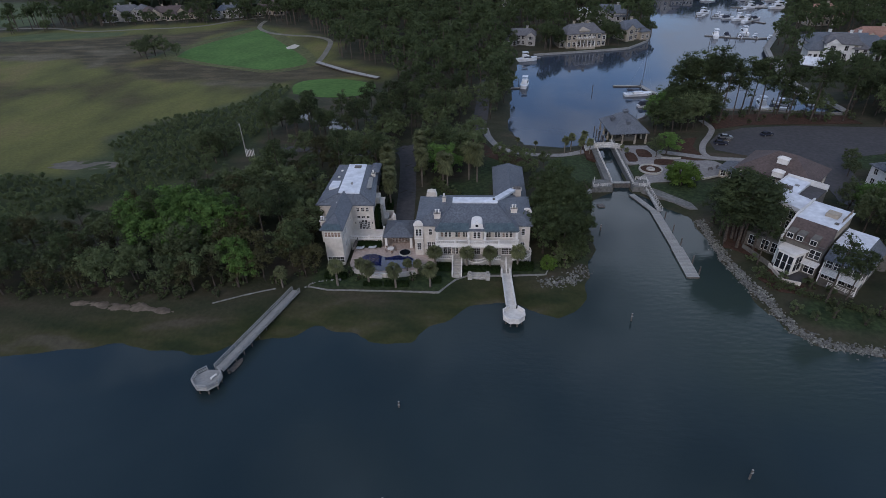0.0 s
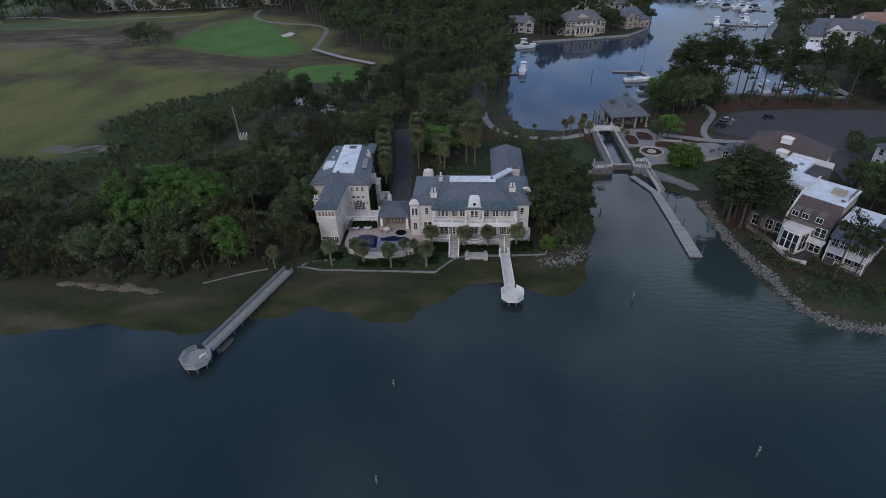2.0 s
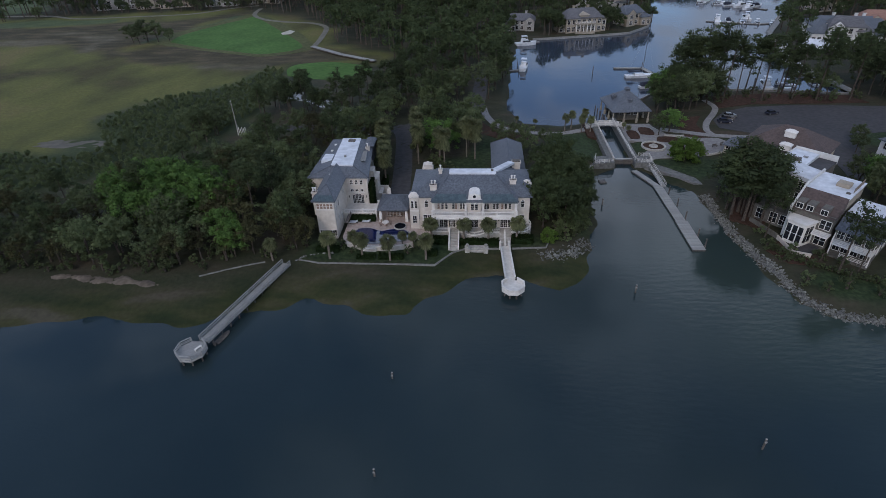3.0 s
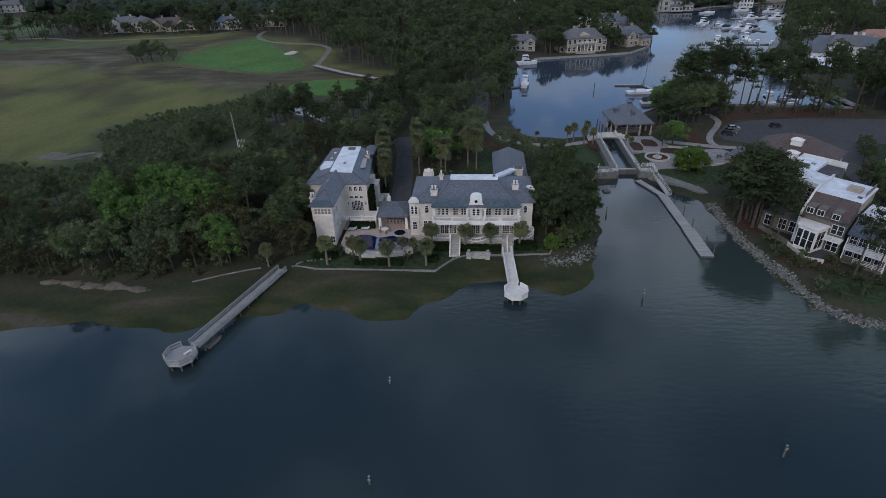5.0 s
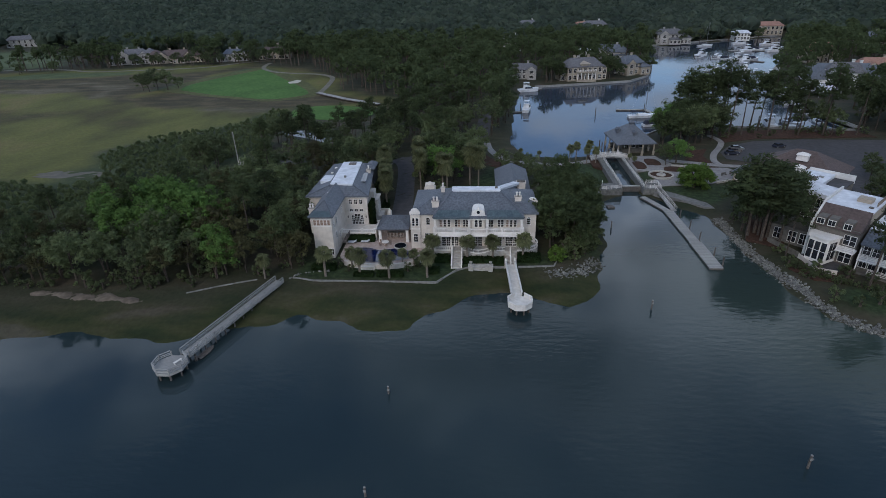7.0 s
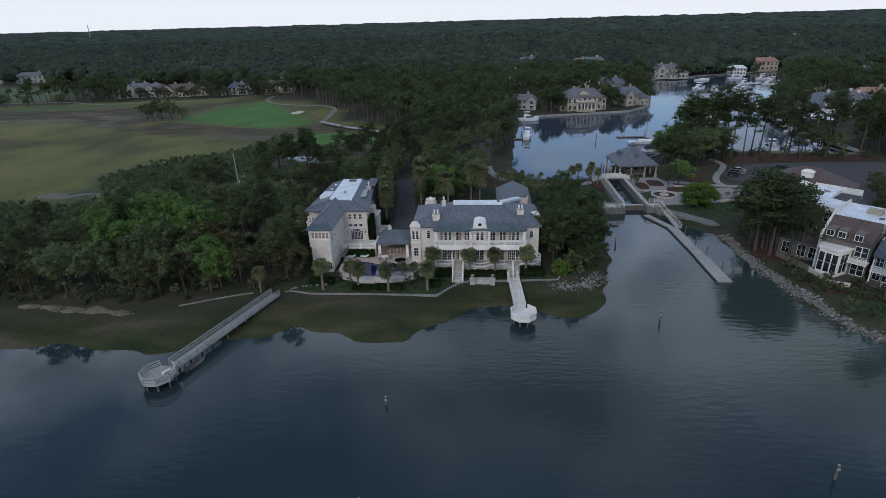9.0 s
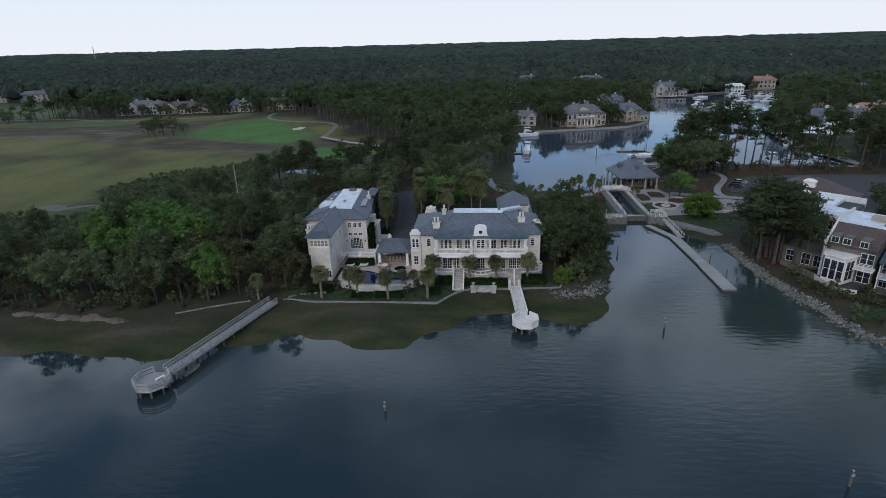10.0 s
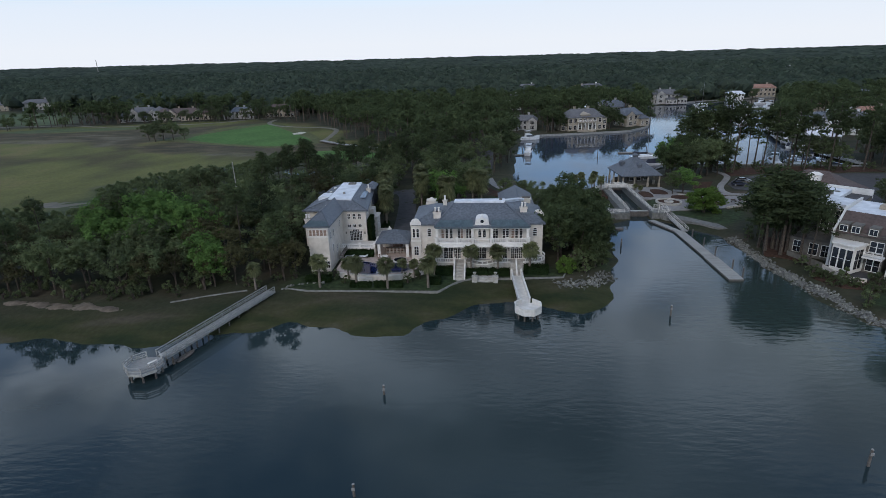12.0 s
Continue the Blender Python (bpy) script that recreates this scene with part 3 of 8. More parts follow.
ribbon("road", smooth_line([(-75, 176), (-60, 179), (-48, 177.5), (-36, 176), (-24, 179), (-8, 187), (0, 200), (2, 225), (4, 260)]), 5.5, 2.24, 0.2, ASPHALT, "narrow lane through the trees", "road")
ribbon("kerb", smooth_line([(-48, 174), (-42, 172.6), (-34, 172.2), (-28, 174)]), 0.5, 2.4, 0.3, CONCRETE, "pale kerb at the drive's turn", "kerb")
ribbon("footpath", smooth_line([(3.0, 198), (4, 189.6), (7, 181), (11, 176.4), (18, 173.4), (27.6, 172.7), (34, 175), (38, 177.4)]), 2.4, 2.30, 0.25, WALKWAY, "pale footpath along the basin", "path")
sheet("mulch_bed", smooth_line([(0, 190), (4, 180), (9, 174), (18, 170), (20, 166), (8, 168), (-3, 180), (0, 190)], 3)[:-1], 1.9, 2.25, MULCH, "red-brown mulch bed beside the footpath", "mulch")
sheet("plaza", [(48.6, 150), (53, 152.4), (61, 153.2), (67, 154.5), (72, 156.5), (79, 163.6), (76, 168), (69, 169.5), (61, 172), (58.5, 178), (58, 180.8), (47.7, 180.8), (47.7, 166), (51.8, 165.6), (52.4, 159), (49, 155)], 1.7, 2.30, WALKWAY, "pale paved plaza beside the lock", "pavement")
ribbon("footpath", smooth_line([(60, 176), (68, 173), (75, 170.5), (84, 169), (92, 168)]), 2.6, 2.33, 0.3, WALKWAY, "pale path from plaza to car park", "path")
ribbon("footpath", smooth_line([(75.5, 170.2), (74.8, 175), (77.2, 182), (82, 190), (85, 197), (84, 205)]), 2.0, 2.36, 0.3, WALKWAY, "curving pale path beside the car park", "path")
sheet("car_park", [(79.5, 177), (80, 184), (86, 192), (96, 197), (114, 199), (146, 197), (200, 195), (205, 172), (134, 174), (116, 170), (112, 150), (108, 138), (100, 139), (103, 158), (99, 166), (90, 171)], 1.7, 2.29, ASPHALT, "dark asphalt car park", "road")
for pts in ([(66, 176), (73.5, 172.5), (73, 180), (77, 188), (70, 186)], [(86, 196), (98, 200), (140, 201), (138, 209), (110, 212), (88, 209)], [(63, 170.6), (70, 168.2), (74, 168.4), (68, 171)], [(61, 118), (66, 112), (72, 122), (66, 130)], [(63.5, 104), (66, 99), (72, 98), (72, 102), (68, 108)],
            [(140, 176), (175, 178), (170, 188), (145, 190)], [(36, 170), (39, 168), (39, 182), (36, 182)]):
    sheet("mulch_bed", pts, 1.6, 2.34, MULCH, "red-brown mulch bed under the trees", "mulch")
for pts in ([(56.5, 165.6), (60, 164.6), (63.5, 166), (63, 168.6), (58, 169.2)], [(63.6, 158.6), (66.5, 157.6), (69, 158.6), (68, 161), (64.6, 161.2)], [(49, 167.5), (52, 168), (52, 174), (49, 174)], [(53, 171.5), (57.2, 171), (57, 176.5), (53.4, 177)]):
    sheet("planting_bed", smooth_line(pts + pts[:1], 3)[:-1], 1.9, 2.42, MULCH, "dark mulched planting bed on the plaza", "planting bed")
BANKSOIL = mat("bare_bank", (0.075, 0.056, 0.040), (0.175, 0.136, 0.100), 0.95, 0.8, 0.3, 0.4)


def bare_bank():
    """A low lumpy bank of washed-out soil along the wood's edge."""
    rng = np.random.default_rng(77)
    line = np.array(smooth_line([(-90, 91.2), (-84.5, 91.4), (-80, 90.6), (-75, 90.8), (-70, 90.0), (-65.5, 89.4)], 12))
    n, m = len(line), 7
    t = np.linspace(0, 1, n)
    half = (0.35 + 1.0 * np.sin(np.pi * t) ** 0.6) * (1 + 0.28 * np.sin(t * 23) + 0.15 * rng.random(n))
    u = np.linspace(-1, 1, m)
    X, Y = np.repeat(line[:, :1], m, 1), line[:, 1:] + half[:, None] * u[None]
    Z = land(X, Y) - 0.12 + (1 - u[None] ** 2) * (0.34 + 0.2 * np.sin(t * 31)[:, None]) + rng.normal(0, 0.05, (n, m))
    idx = np.arange(n * m).reshape(n, m)
    f = np.stack((idx[:-1, :-1], idx[:-1, 1:], idx[1:, 1:], idx[1:, :-1]), -1).reshape(-1, 4)
    me = mesh_from("bank", np.stack((X, Y, Z), -1).reshape(-1, 3), f, BANKSOIL, True)
    tagged(part("bank", me, BANKSOIL), "bare sandy bank below the woods", "bank", kind="structure")


bare_bank()
WAYS = [((-19, 122), (-21, 150)), ((-21, 150), (-26, 178)), ((-60, 179), (-24, 178)), ((-24, 179), (0, 200)), ((0, 200), (4, 260)), ((4, 190), (11, 176)), ((11, 176), (38, 176))]


def wall_line(name, pts, w, z1, h, material, label, category):
    bm = bmesh.new()
    for a, b in zip(pts, pts[1:]):
        beam(bm, (*a, z1), (*b, z1), w, h)
    return tagged(part(name, bm, material), label, category, kind="structure")


SEAWALL = mat("stained_seawall", (0.15, 0.142, 0.125), (0.27, 0.258, 0.235), 0.9, 1.5, 0.2, 0.2)
wall_line("seawall", [(-38.2, 98.7), (-33.5, 97.6), (-21, 97.45), (-8.2, 97.3), (-4.6, 102.1), (-1.6, 103.8)], 0.3, 2.26, 1.6, SEAWALL, "pale concrete seawall before the lawn", "seawall")
wall_line("seawall", [(2.9, 103.8), (5.8, 103.9)], 0.3, 2.26, 1.6, SEAWALL, "short pale concrete seawall by the steps", "seawall")
wall_line("seawall", [(8.6, 104), (16.2, 104.5), (17, 106.6)], 0.3, 2.26, 1.6, SEAWALL, "pale concrete seawall east of the pier", "seawall")
wall_line("seawall", [(-58, 92.2), (-52, 95.2), (-47.5, 97.1), (-45.5, 97.8)], 0.22, 2.2, 1.2, SEAWALL, "low pale bulkhead below the woods", "seawall")
ROCKY = mat("dark_stained_concrete", (0.10, 0.098, 0.09), (0.21, 0.20, 0.185), 0.9, 1.2, 0.2, 0.3)
wall_line("bulkhead", [(46.5, 197), (62, 208), (73.5, 221), (90, 220), (113, 217), (141, 213)], 0.5, 2.1, 2.0, CONCRETE, "concrete bulkhead of the basin", "seawall")
wall_line("bulkhead", [(30, 309), (63, 316), (83, 321), (97, 337), (104, 356), (108, 370)], 0.8, 2.0, 2.0, CONCRETE, "curved concrete bulkhead of the far point", "seawall")
wall_line("bulkhead", [(136, 476), (180, 495), (262, 530)], 0.8, 2.2, 2.0, CONCRETE, "far concrete bulkhead of the basin", "seawall")
wall_line("bulkhead", [(48.4, 147.6), (53, 143), (58, 137.5), (60.5, 133)], 0.5, 1.5, 1.7, ROCKY, "sloping concrete bank edge by the dock", "seawall")
sheet("apron", [(50, 150), (54, 146.5), (60, 139.5), (60.6, 136), (58.6, 136.6), (53.4, 142.4), (48.6, 147.4)], 0.5, 2.27, ROCKY, "concrete apron along the creek bank", "pavement")

ROCKMESH = []


def riprap(name, line, n, spread, label, seed, zmul=1.0):
    """Loose boulders along a bank: the nearest as single stones, the rest as one heap."""
    rng = random.Random(seed)
    if not ROCKMESH:
        for k in range(5):
            b = bmesh.new()
            bmesh.ops.create_icosphere(b, subdivisions=1, radius=0.5)
            for v in b.verts:
                v.co *= 0.75 + 0.5 * rng.random()
                v.co.z *= 0.7
            me = bpy.data.meshes.new("rock")
            b.to_mesh(me)
            b.free()
            me.materials.append(ROCK)
            ROCKMESH.append(me)
    root = empty(name, label, "rocks", Matrix.Translation((*line[0], 1.0)))
    L = [Vector((*p, 0)) for p in line]
    for i in range(n):
        k = rng.randrange(len(L) - 1)
        d = L[k + 1] - L[k]
        p = L[k] + d * rng.random() + Vector((-d.y, d.x, 0)).normalized() * rng.gauss(0, spread)
        s = 0.3 + 0.55 * rng.random() ** 2
        ob = new("rock", ROCKMESH[i % 5])
        ob.parent = root
        z = max(CREEK_Z - 0.1, land_at(p.x, p.y))
        ob.matrix_basis = Matrix.Translation(p - root.matrix_basis.translation + Vector((0, 0, z + 0.08))) @ Euler((rng.random(), rng.random(), rng.random() * 6)).to_matrix().to_4x4() @ Matrix.Diagonal((s, s * (0.7 + 0.5 * rng.random()), s * 0.8, 1))


ROCK = mat("grey_boulder", (0.095, 0.092, 0.086), (0.29, 0.282, 0.268), 0.9, 2.5, 0.5, 0.4, vary=0.45)
riprap("riprap_bank", [(59.3, 131.6), (59.7, 125.3), (59.7, 117.9)], 112, 0.6, "grey boulders armouring the creek bank", 3)
riprap("riprap_bank", [(59.7, 117.9), (59.9, 112.0), (61.2, 103.1), (62.8, 96.3)], 250, 0.65, "pale grey boulders below the villas", 4)
riprap("riprap_bank", [(62.8, 96.3), (64.0, 88.4), (67.0, 83.9), (73.3, 82.1), (82.2, 80.5), (95.9, 77.6)], 190, 0.5, "grey boulders along the curving shore", 5)
riprap("riprap_bank", [(16, 102), (20.5, 102.5), (23.6, 105)], 70, 0.9, "scattered pale stones on the point", 6)
riprap("stepping_stones", [(-39, 98.4), (-36.5, 100.4), (-33, 101.2), (-28, 101.4)], 26, 0.05, "row of small pale stepping stones", 7)

def rubble(line, n, spread, seed):
    """Small stones past counting between the boulders, in one heap."""
    rng = np.random.default_rng(seed)
    L = np.array(line, float)
    seg = np.hypot(*(L[1:] - L[:-1]).T)
    k = rng.choice(len(seg), n, p=seg / seg.sum())
    d = (L[1:] - L[:-1])[k] / seg[k][:, None]
    p = L[k] + d * (rng.random(n) * seg[k])[:, None] + np.stack((-d[:, 1], d[:, 0]), -1) * rng.normal(0, spread, (n, 1))
    z = np.maximum(land(p[:, 0], p[:, 1]), CREEK_Z - 0.1)
    r = rng.uniform(0.12, 0.34, n)
    base = np.array([(1, 0, 0), (0, 1, 0), (-1, 0, 0), (0, -1, 0), (0, 0, 0.8), (0, 0, -0.6)])
    v = base[None] * r[:, None, None] * rng.uniform(0.6, 1.3, (n, 6, 1)) + np.concatenate((p, (z + 0.06)[:, None]), 1)[:, None]
    f = np.array([(0, 1, 4), (1, 2, 4), (2, 3, 4), (3, 0, 4), (1, 0, 5), (2, 1, 5), (3, 2, 5), (0, 3, 5)])
    f = (f[None] + 6 * np.arange(n)[:, None, None]).reshape(-1, 3)
    me = mesh_from("rubble", v.reshape(-1, 3), f, RUBBLE)
    tagged(part("rubble", me, RUBBLE), "small grey rubble between the bank's boulders", "rocks", kind="stuff")


RUBBLE = mat("grey_rubble", (0.065, 0.063, 0.058), (0.19, 0.184, 0.175), 0.9, 2.5, 0.5, 0.3, island=0.45)
rubble([(59.3, 131.6), (59.7, 125.3), (59.7, 117.9), (59.9, 112.0), (61.2, 103.1), (62.8, 96.3), (64.0, 88.4), (67.0, 83.9), (73.3, 82.1), (82.2, 80.5), (95.9, 77.6)], 2400, 0.62, 61)
rubble([(14, 101.5), (20.5, 102.2), (24, 105), (25.5, 110)], 260, 1.2, 62)

# ---- windows and doors of the houses ----
WINDOWS = {}


def window(parent, x, y, z, w, h, turn=0.0, arch=False, cols=2, rows=2, glass=None, kind="window", trim=None, base=None):
    """A framed window or glazed door whose sill's middle stands at (x, y, z) of the wall; turn: degrees about z, 0 faces -y."""
    glass, trim = glass or GLASS, trim or TRIM
    key = (round(w, 2), round(h, 2), arch, cols, rows, glass.name, trim.name)
    if key not in WINDOWS:
        a, n = w / 2, 8
        top = [(a * math.cos(math.pi * k / n), h - a + a * math.sin(math.pi * k / n)) for k in range(n + 1)] if arch else [(a, h), (-a, h)]
        ring = [(-a, 0), (a, 0)] + top
        o = 0.09
        big = [(px * (a + o) / a, -o if pz <= 0 else pz + o * (0.6 if arch else 1)) for px, pz in ring]
        b = bmesh.new()
        fi, fo, bo = [[b.verts.new((px, yy, pz)) for px, pz in r] for r, yy in ((ring, -0.10), (big, -0.10), (big, 0.02))]
        bi = [b.verts.new((px, 0.0, pz)) for px, pz in ring]
        m = len(ring)
        for k in range(m):
            j = (k + 1) % m
            b.faces.new((fi[k], fi[j], fo[j], fo[k]))
            b.faces.new((fo[k], fo[j], bo[j], bo[k]))
            b.faces.new((fi[j], fi[k], bi[k], bi[j]))
        hh = h - (a if arch else 0)
        for k in range(1, cols):
            cx = -a + w * k / cols
            box(b, cx - 0.025, cx + 0.025, -0.07, -0.02, 0, h - 0.05 if (not arch or cols == 2) else hh)
        for k in range(1, rows + (1 if arch else 0)):
            cz = hh * k / rows
            box(b, -a, a, -0.068, -0.022, cz - 0.025, cz + 0.025)
        fr = bpy.data.meshes.new("window")
        b.to_mesh(fr)
        b.free()
        fr.materials.append(trim)
        b = bmesh.new()
        b.faces.new([b.verts.new((px, -0.012, pz)) for px, pz in ring])
        pn = bpy.data.meshes.new("pane")
        b.to_mesh(pn)
        b.free()
        pn.materials.append(glass)
        WINDOWS[key] = fr, pn
    fr, pn = WINDOWS[key]
    ob = new(kind, fr)
    ob.parent = parent
    ob.matrix_basis = Matrix.Translation(Vector((x, y, z)) - BASE[0]) @ Euler((0, 0, radians(turn))).to_matrix().to_4x4()
    p = new("pane", pn)
    p.parent = ob
    return ob


def balustrade(parent, pts, z, h=0.95, material=None, gap=0.45, name="balustrade", piers=True):
    """A handrail on turned balusters, with a low plinth and square piers at the turns."""
    material = material or TRIM
    bm = bmesh.new()
    for a, b in zip(pts, pts[1:]):
        A, B = Vector((*a, 0)), Vector((*b, 0))
        beam(bm, (*a, z + h), (*b, z + h), 0.26, 0.14)
        beam(bm, (*a, z + 0.18), (*b, z + 0.18), 0.24, 0.18)
        n = max(1, int((B - A).length / gap))
        for k in range(1, n):
            q = A + (B - A) * k / n
            tube(bm, q.x, q.y, z + 0.18, z + h * 0.5, 0.05, 0.09, 5)
            tube(bm, q.x, q.y, z + h * 0.5, z + h - 0.14, 0.09, 0.05, 5)
    rail = part(name, bm, material, parent)
    if piers:
        for a in pts:
            b = bmesh.new()
            box(b, a[0] - 0.2, a[0] + 0.2, a[1] - 0.2, a[1] + 0.2, z, z + h + 0.08)
            box(b, a[0] - 0.26, a[0] + 0.26, a[1] - 0.26, a[1] + 0.26, z + h + 0.08, z + h + 0.2)
            part("pier", b, material, parent)
    return rail


def simple(name, fn, material, parent, label=""):
    b = bmesh.new()
    fn(b)
    return part(name, b, material, parent, label)


def chimney(parent, x, y, z0, z1, w=1.2, d=0.8, pots=2):
    b = bmesh.new()
    box(b, x - w / 2, x + w / 2, y - d / 2, y + d / 2, z0, z1)
    box(b, x - w / 2 - 0.12, x + w / 2 + 0.12, y - d / 2 - 0.12, y + d / 2 + 0.12, z1 - 0.3, z1)
    c = part("chimney", b, STUCCO, parent)
    for k in range(pots):
        px = x + (k - (pots - 1) / 2) * w / max(pots, 1) * 0.95
        b = bmesh.new()
        tube(b, px, y, z1, z1 + 0.75, 0.2, 0.17, 8)
        tube(b, px, y, z1 + 0.75, z1 + 0.9, 0.24, 0.24, 8)
        part("chimney_pot", b, TRIM, c)


def ridge_caps(parent, pairs, w=0.28):
    for a, c in pairs:
        b = bmesh.new()
        beam(b, (a[0], a[1], a[2] + 0.08), (c[0], c[1], c[2] + 0.08), w, 0.14)
        part("ridge_cap", b, SLATE, parent)


# ---- the main house ----
def main_house():
    based(0, 115, 2.2)
    H = empty("mansion", "cream stucco waterfront mansion with blue-grey slate hipped roof", "house")
    simple("wall", lambda b: box(b, -9.2, 9.6, 109.7, 125, 2.0, 7.7), STUCCO, H)
    simple("wall", lambda b: box(b, -9.0, 9.4, 110.9, 125, 7.7, 11.25), STUCCO, H)
    simple("wall", lambda b: box(b, -14.0, -9.2, 111.3, 125, 2.0, 11.2), STUCCO, H)
    simple("wall", lambda b: box(b, 9.6, 12.7, 111.5, 125, 2.0, 11.2), STUCCO, H)
    simple("wall", lambda b: box(b, 5.0, 12.8, 125, 149.4, 2.0, 8.2), STUCCO, H)
    # roofs
    ro = simple("roof", lambda b: hip(b, -9.5, 9.9, 108.4, 126, 11.5, 14.5, -5.6, 5.0, 116.2, 118.6), SLATE, H, "blue-grey slate hipped roof with copper lower courses")
    simple("roof", lambda b: hip(b, -14.4, -5, 110.8, 125.6, 11.35, 13.2, -10.2, -6, 115.5, 121, 0.25), SLATE, H)
    simple("roof", lambda b: hip(b, 5.2, 13.2, 111.0, 125.6, 11.35, 13.2, 6, 9.6, 115.5, 121, 0.25), SLATE, H)
    simple("roof", lambda b: hip(b, 4.5, 13.3, 124.5, 150, 8.35, 11.4, 8.8, 9.0, 126, 146, 0.25), SLATE, H)
    simple("roof_deck", lambda b: (box(b, -5.7, 5.1, 116.1, 118.7, 14.3, 14.75), box(b, -5.5, 4.9, 116.3, 118.5, 14.75, 14.8)), ROOFWHITE, H, "flat white roof deck")
    simple("roof_deck", lambda b: beam(b, (4.6, 118.2, 14.55), (9.3, 127.5, 12.6), 1.7, 0.5), ROOFWHITE, H, "white sloping valley deck")
    simple("roof_vent", lambda b: box(b, 3.9, 4.5, 117.2, 117.7, 14.8, 15.1), PILE, H)
    ridge_caps(ro, [((-9.5, 108.4, 11.5), (-5.6, 116.2, 14.5)), ((9.9, 108.4, 11.5), (5.0, 116.2, 14.5)), ((8.9, 126, 11.4), (8.9, 146, 11.4)), ((4.5, 150, 8.35), (8.9, 146, 11.4)), ((13.3, 150, 8.35), (8.9, 146, 11.4))])
    for x0, x1 in ((-9.3, -1.7), (2.1, 9.7)):
        b = bmesh.new()
        s = 3.0 / 7.8
        y0, y1 = 108.38, 110.5
        z0, z1 = 11.5, 11.5 + 2.1 * s
        v = [b.verts.new(p) for p in ((x0, y0, z0 + 0.04), (x1, y0, z0 + 0.04), (x1 - (0.9 if x1 > 5 else 0), y1, z1 + 0.04), (x0 + (0.9 if x0 < -5 else 0), y1, z1 + 0.04))]
        b.faces.new(v)
        n = 15
        for k in range(n + 1):
            x = x0 + (x1 - x0) * k / n
            f = 1.0
            if x0 < -5 and x < x0 + 0.9:
                f = (x - x0) / 0.9
            if x1 > 5 and x > x1 - 0.9:
                f = (x1 - x) / 0.9
            if f > 0.1:
                beam(b, (x, y0, z0 + 0.12), (x, y0 + (y1 - y0) * f, z0 + (z1 - z0) * f + 0.12), 0.08, 0.1)
        part("copper_skirt", b, COPPER, ro, "ribbed dark copper roof skirt")
        simple("gutter", lambda b: box(b, x0, x1, 108.2, 108.4, 11.2, 11.36), COPPER, ro)
    # curved dormer over the middle bay
    b = bmesh.new()
    prof = [(-2.0, 0), (-2.0, 0.2), (-1.45, 0.32), (-1.35, 0.8), (-1.3, 1.12)] + [(1.3 * math.cos(math.pi * (1 - k / 8)), 1.12 + 0.6 * math.sin(math.pi * k / 8)) for k in range(1, 8)] + [(1.3, 1.12), (1.35, 0.8), (1.45, 0.32), (2.0, 0.2), (2.0, 0)]
    lo = [b.verts.new((0.2 + px, 108.9, 11.45 + pz)) for px, pz in prof]
    hi = [b.verts.new((0.2 + px, 112.2, 11.45 + pz)) for px, pz in prof]
    b.faces.new(lo)
    b.faces.new(hi[::-1])
    for k in range(len(prof)):
        j = (k + 1) % len(prof)
        b.faces.new((lo[k], lo[j], hi[j], hi[k]))
    d = part("dormer", b, TRIM, H, "curved cream parapet with a round window")
    b = bmesh.new()
    bmesh.ops.create_circle(b, cap_ends=True, radius=0.36, segments=16, matrix=pose(0.2, 108.86, 12.5, 90))
    part("pane", b, GLASS, d)
    simple("finial", lambda b: (tube(b, 0.2, 109.5, 13.1, 13.3, 0.2, 0.16), tube(b, 0.2, 109.5, 13.3, 13.6, 0.24, 0.05)), TRIM, d)
    simple("bay", lambda b: box(b, -1.2, 1.6, 109.2, 111, 7.7, 11.45), STUCCO, H)
    for wx in (-0.25, 0.65):
        window(H, wx, 109.2, 9.0, 0.62, 1.75, arch=True, cols=1, rows=3)
    # loggia
    simple("balcony", lambda b: (box(b, -9.4, 9.8, 107.7, 110.9, 7.6, 8.2), box(b, -9.55, 9.95, 107.55, 109.7, 7.4, 7.62)), TRIM, H)
    balustrade(H, [(-9.2, 107.95), (-4.9, 107.95), (-1.6, 107.75), (2.0, 107.75), (5.3, 107.95), (9.6, 107.95)], 8.2, 1.0)
    for cx in (-9.0, -1.75, 2.15, 9.4):
        simple("pillar", lambda b: (box(b, cx - 0.25, cx + 0.25, 108.5, 109.0, 8.2, 11.1), box(b, cx - 0.34, cx + 0.34, 108.4, 109.1, 10.85, 11.25)), TRIM, H)
    simple("beam", lambda b: box(b, -9.4, 9.8, 108.5, 109.0, 11.0, 11.3), TRIM, H)
    for cx in (-8.0, -7.1, -6.2, -4.6, -4.0, -2.8, -2.3, 2.6, 3.2, 4.7, 5.4, 6.5, 7.3, 8.2):
        window(H, cx, 110.9, 8.3, 0.52, 2.15, cols=1, rows=4, glass=SHADE if round(cx * 10) % 5 == 0 else GLASS)
    for cx, w in ((-7.3, 0.8), (-6.35, 0.8), (-5.3, 0.55), (-4.55, 0.55), (-0.35, 0.8), (0.6, 0.8), (4.9, 0.75), (6.5, 0.7), (7.3, 0.7), (8.1, 0.55)):
        window(H, cx, 109.7, 4.25, w, 2.5, arch=True, cols=2, rows=4, kind="french_door")
    for cx in (-8.4, -5.9, -2.2, 2.6, 5.7, 8.9):
        simple("wall_lamp", lambda b: (box(b, cx - 0.1, cx + 0.1, 109.45, 109.7, 6.0, 6.5), tube(b, cx, 109.52, 6.5, 6.75, 0.14, 0.02, 6)), PILE, H)
    simple("cornice", lambda b: box(b, -9.3, 9.7, 109.55, 109.72, 7.05, 7.35), TRIM, H)
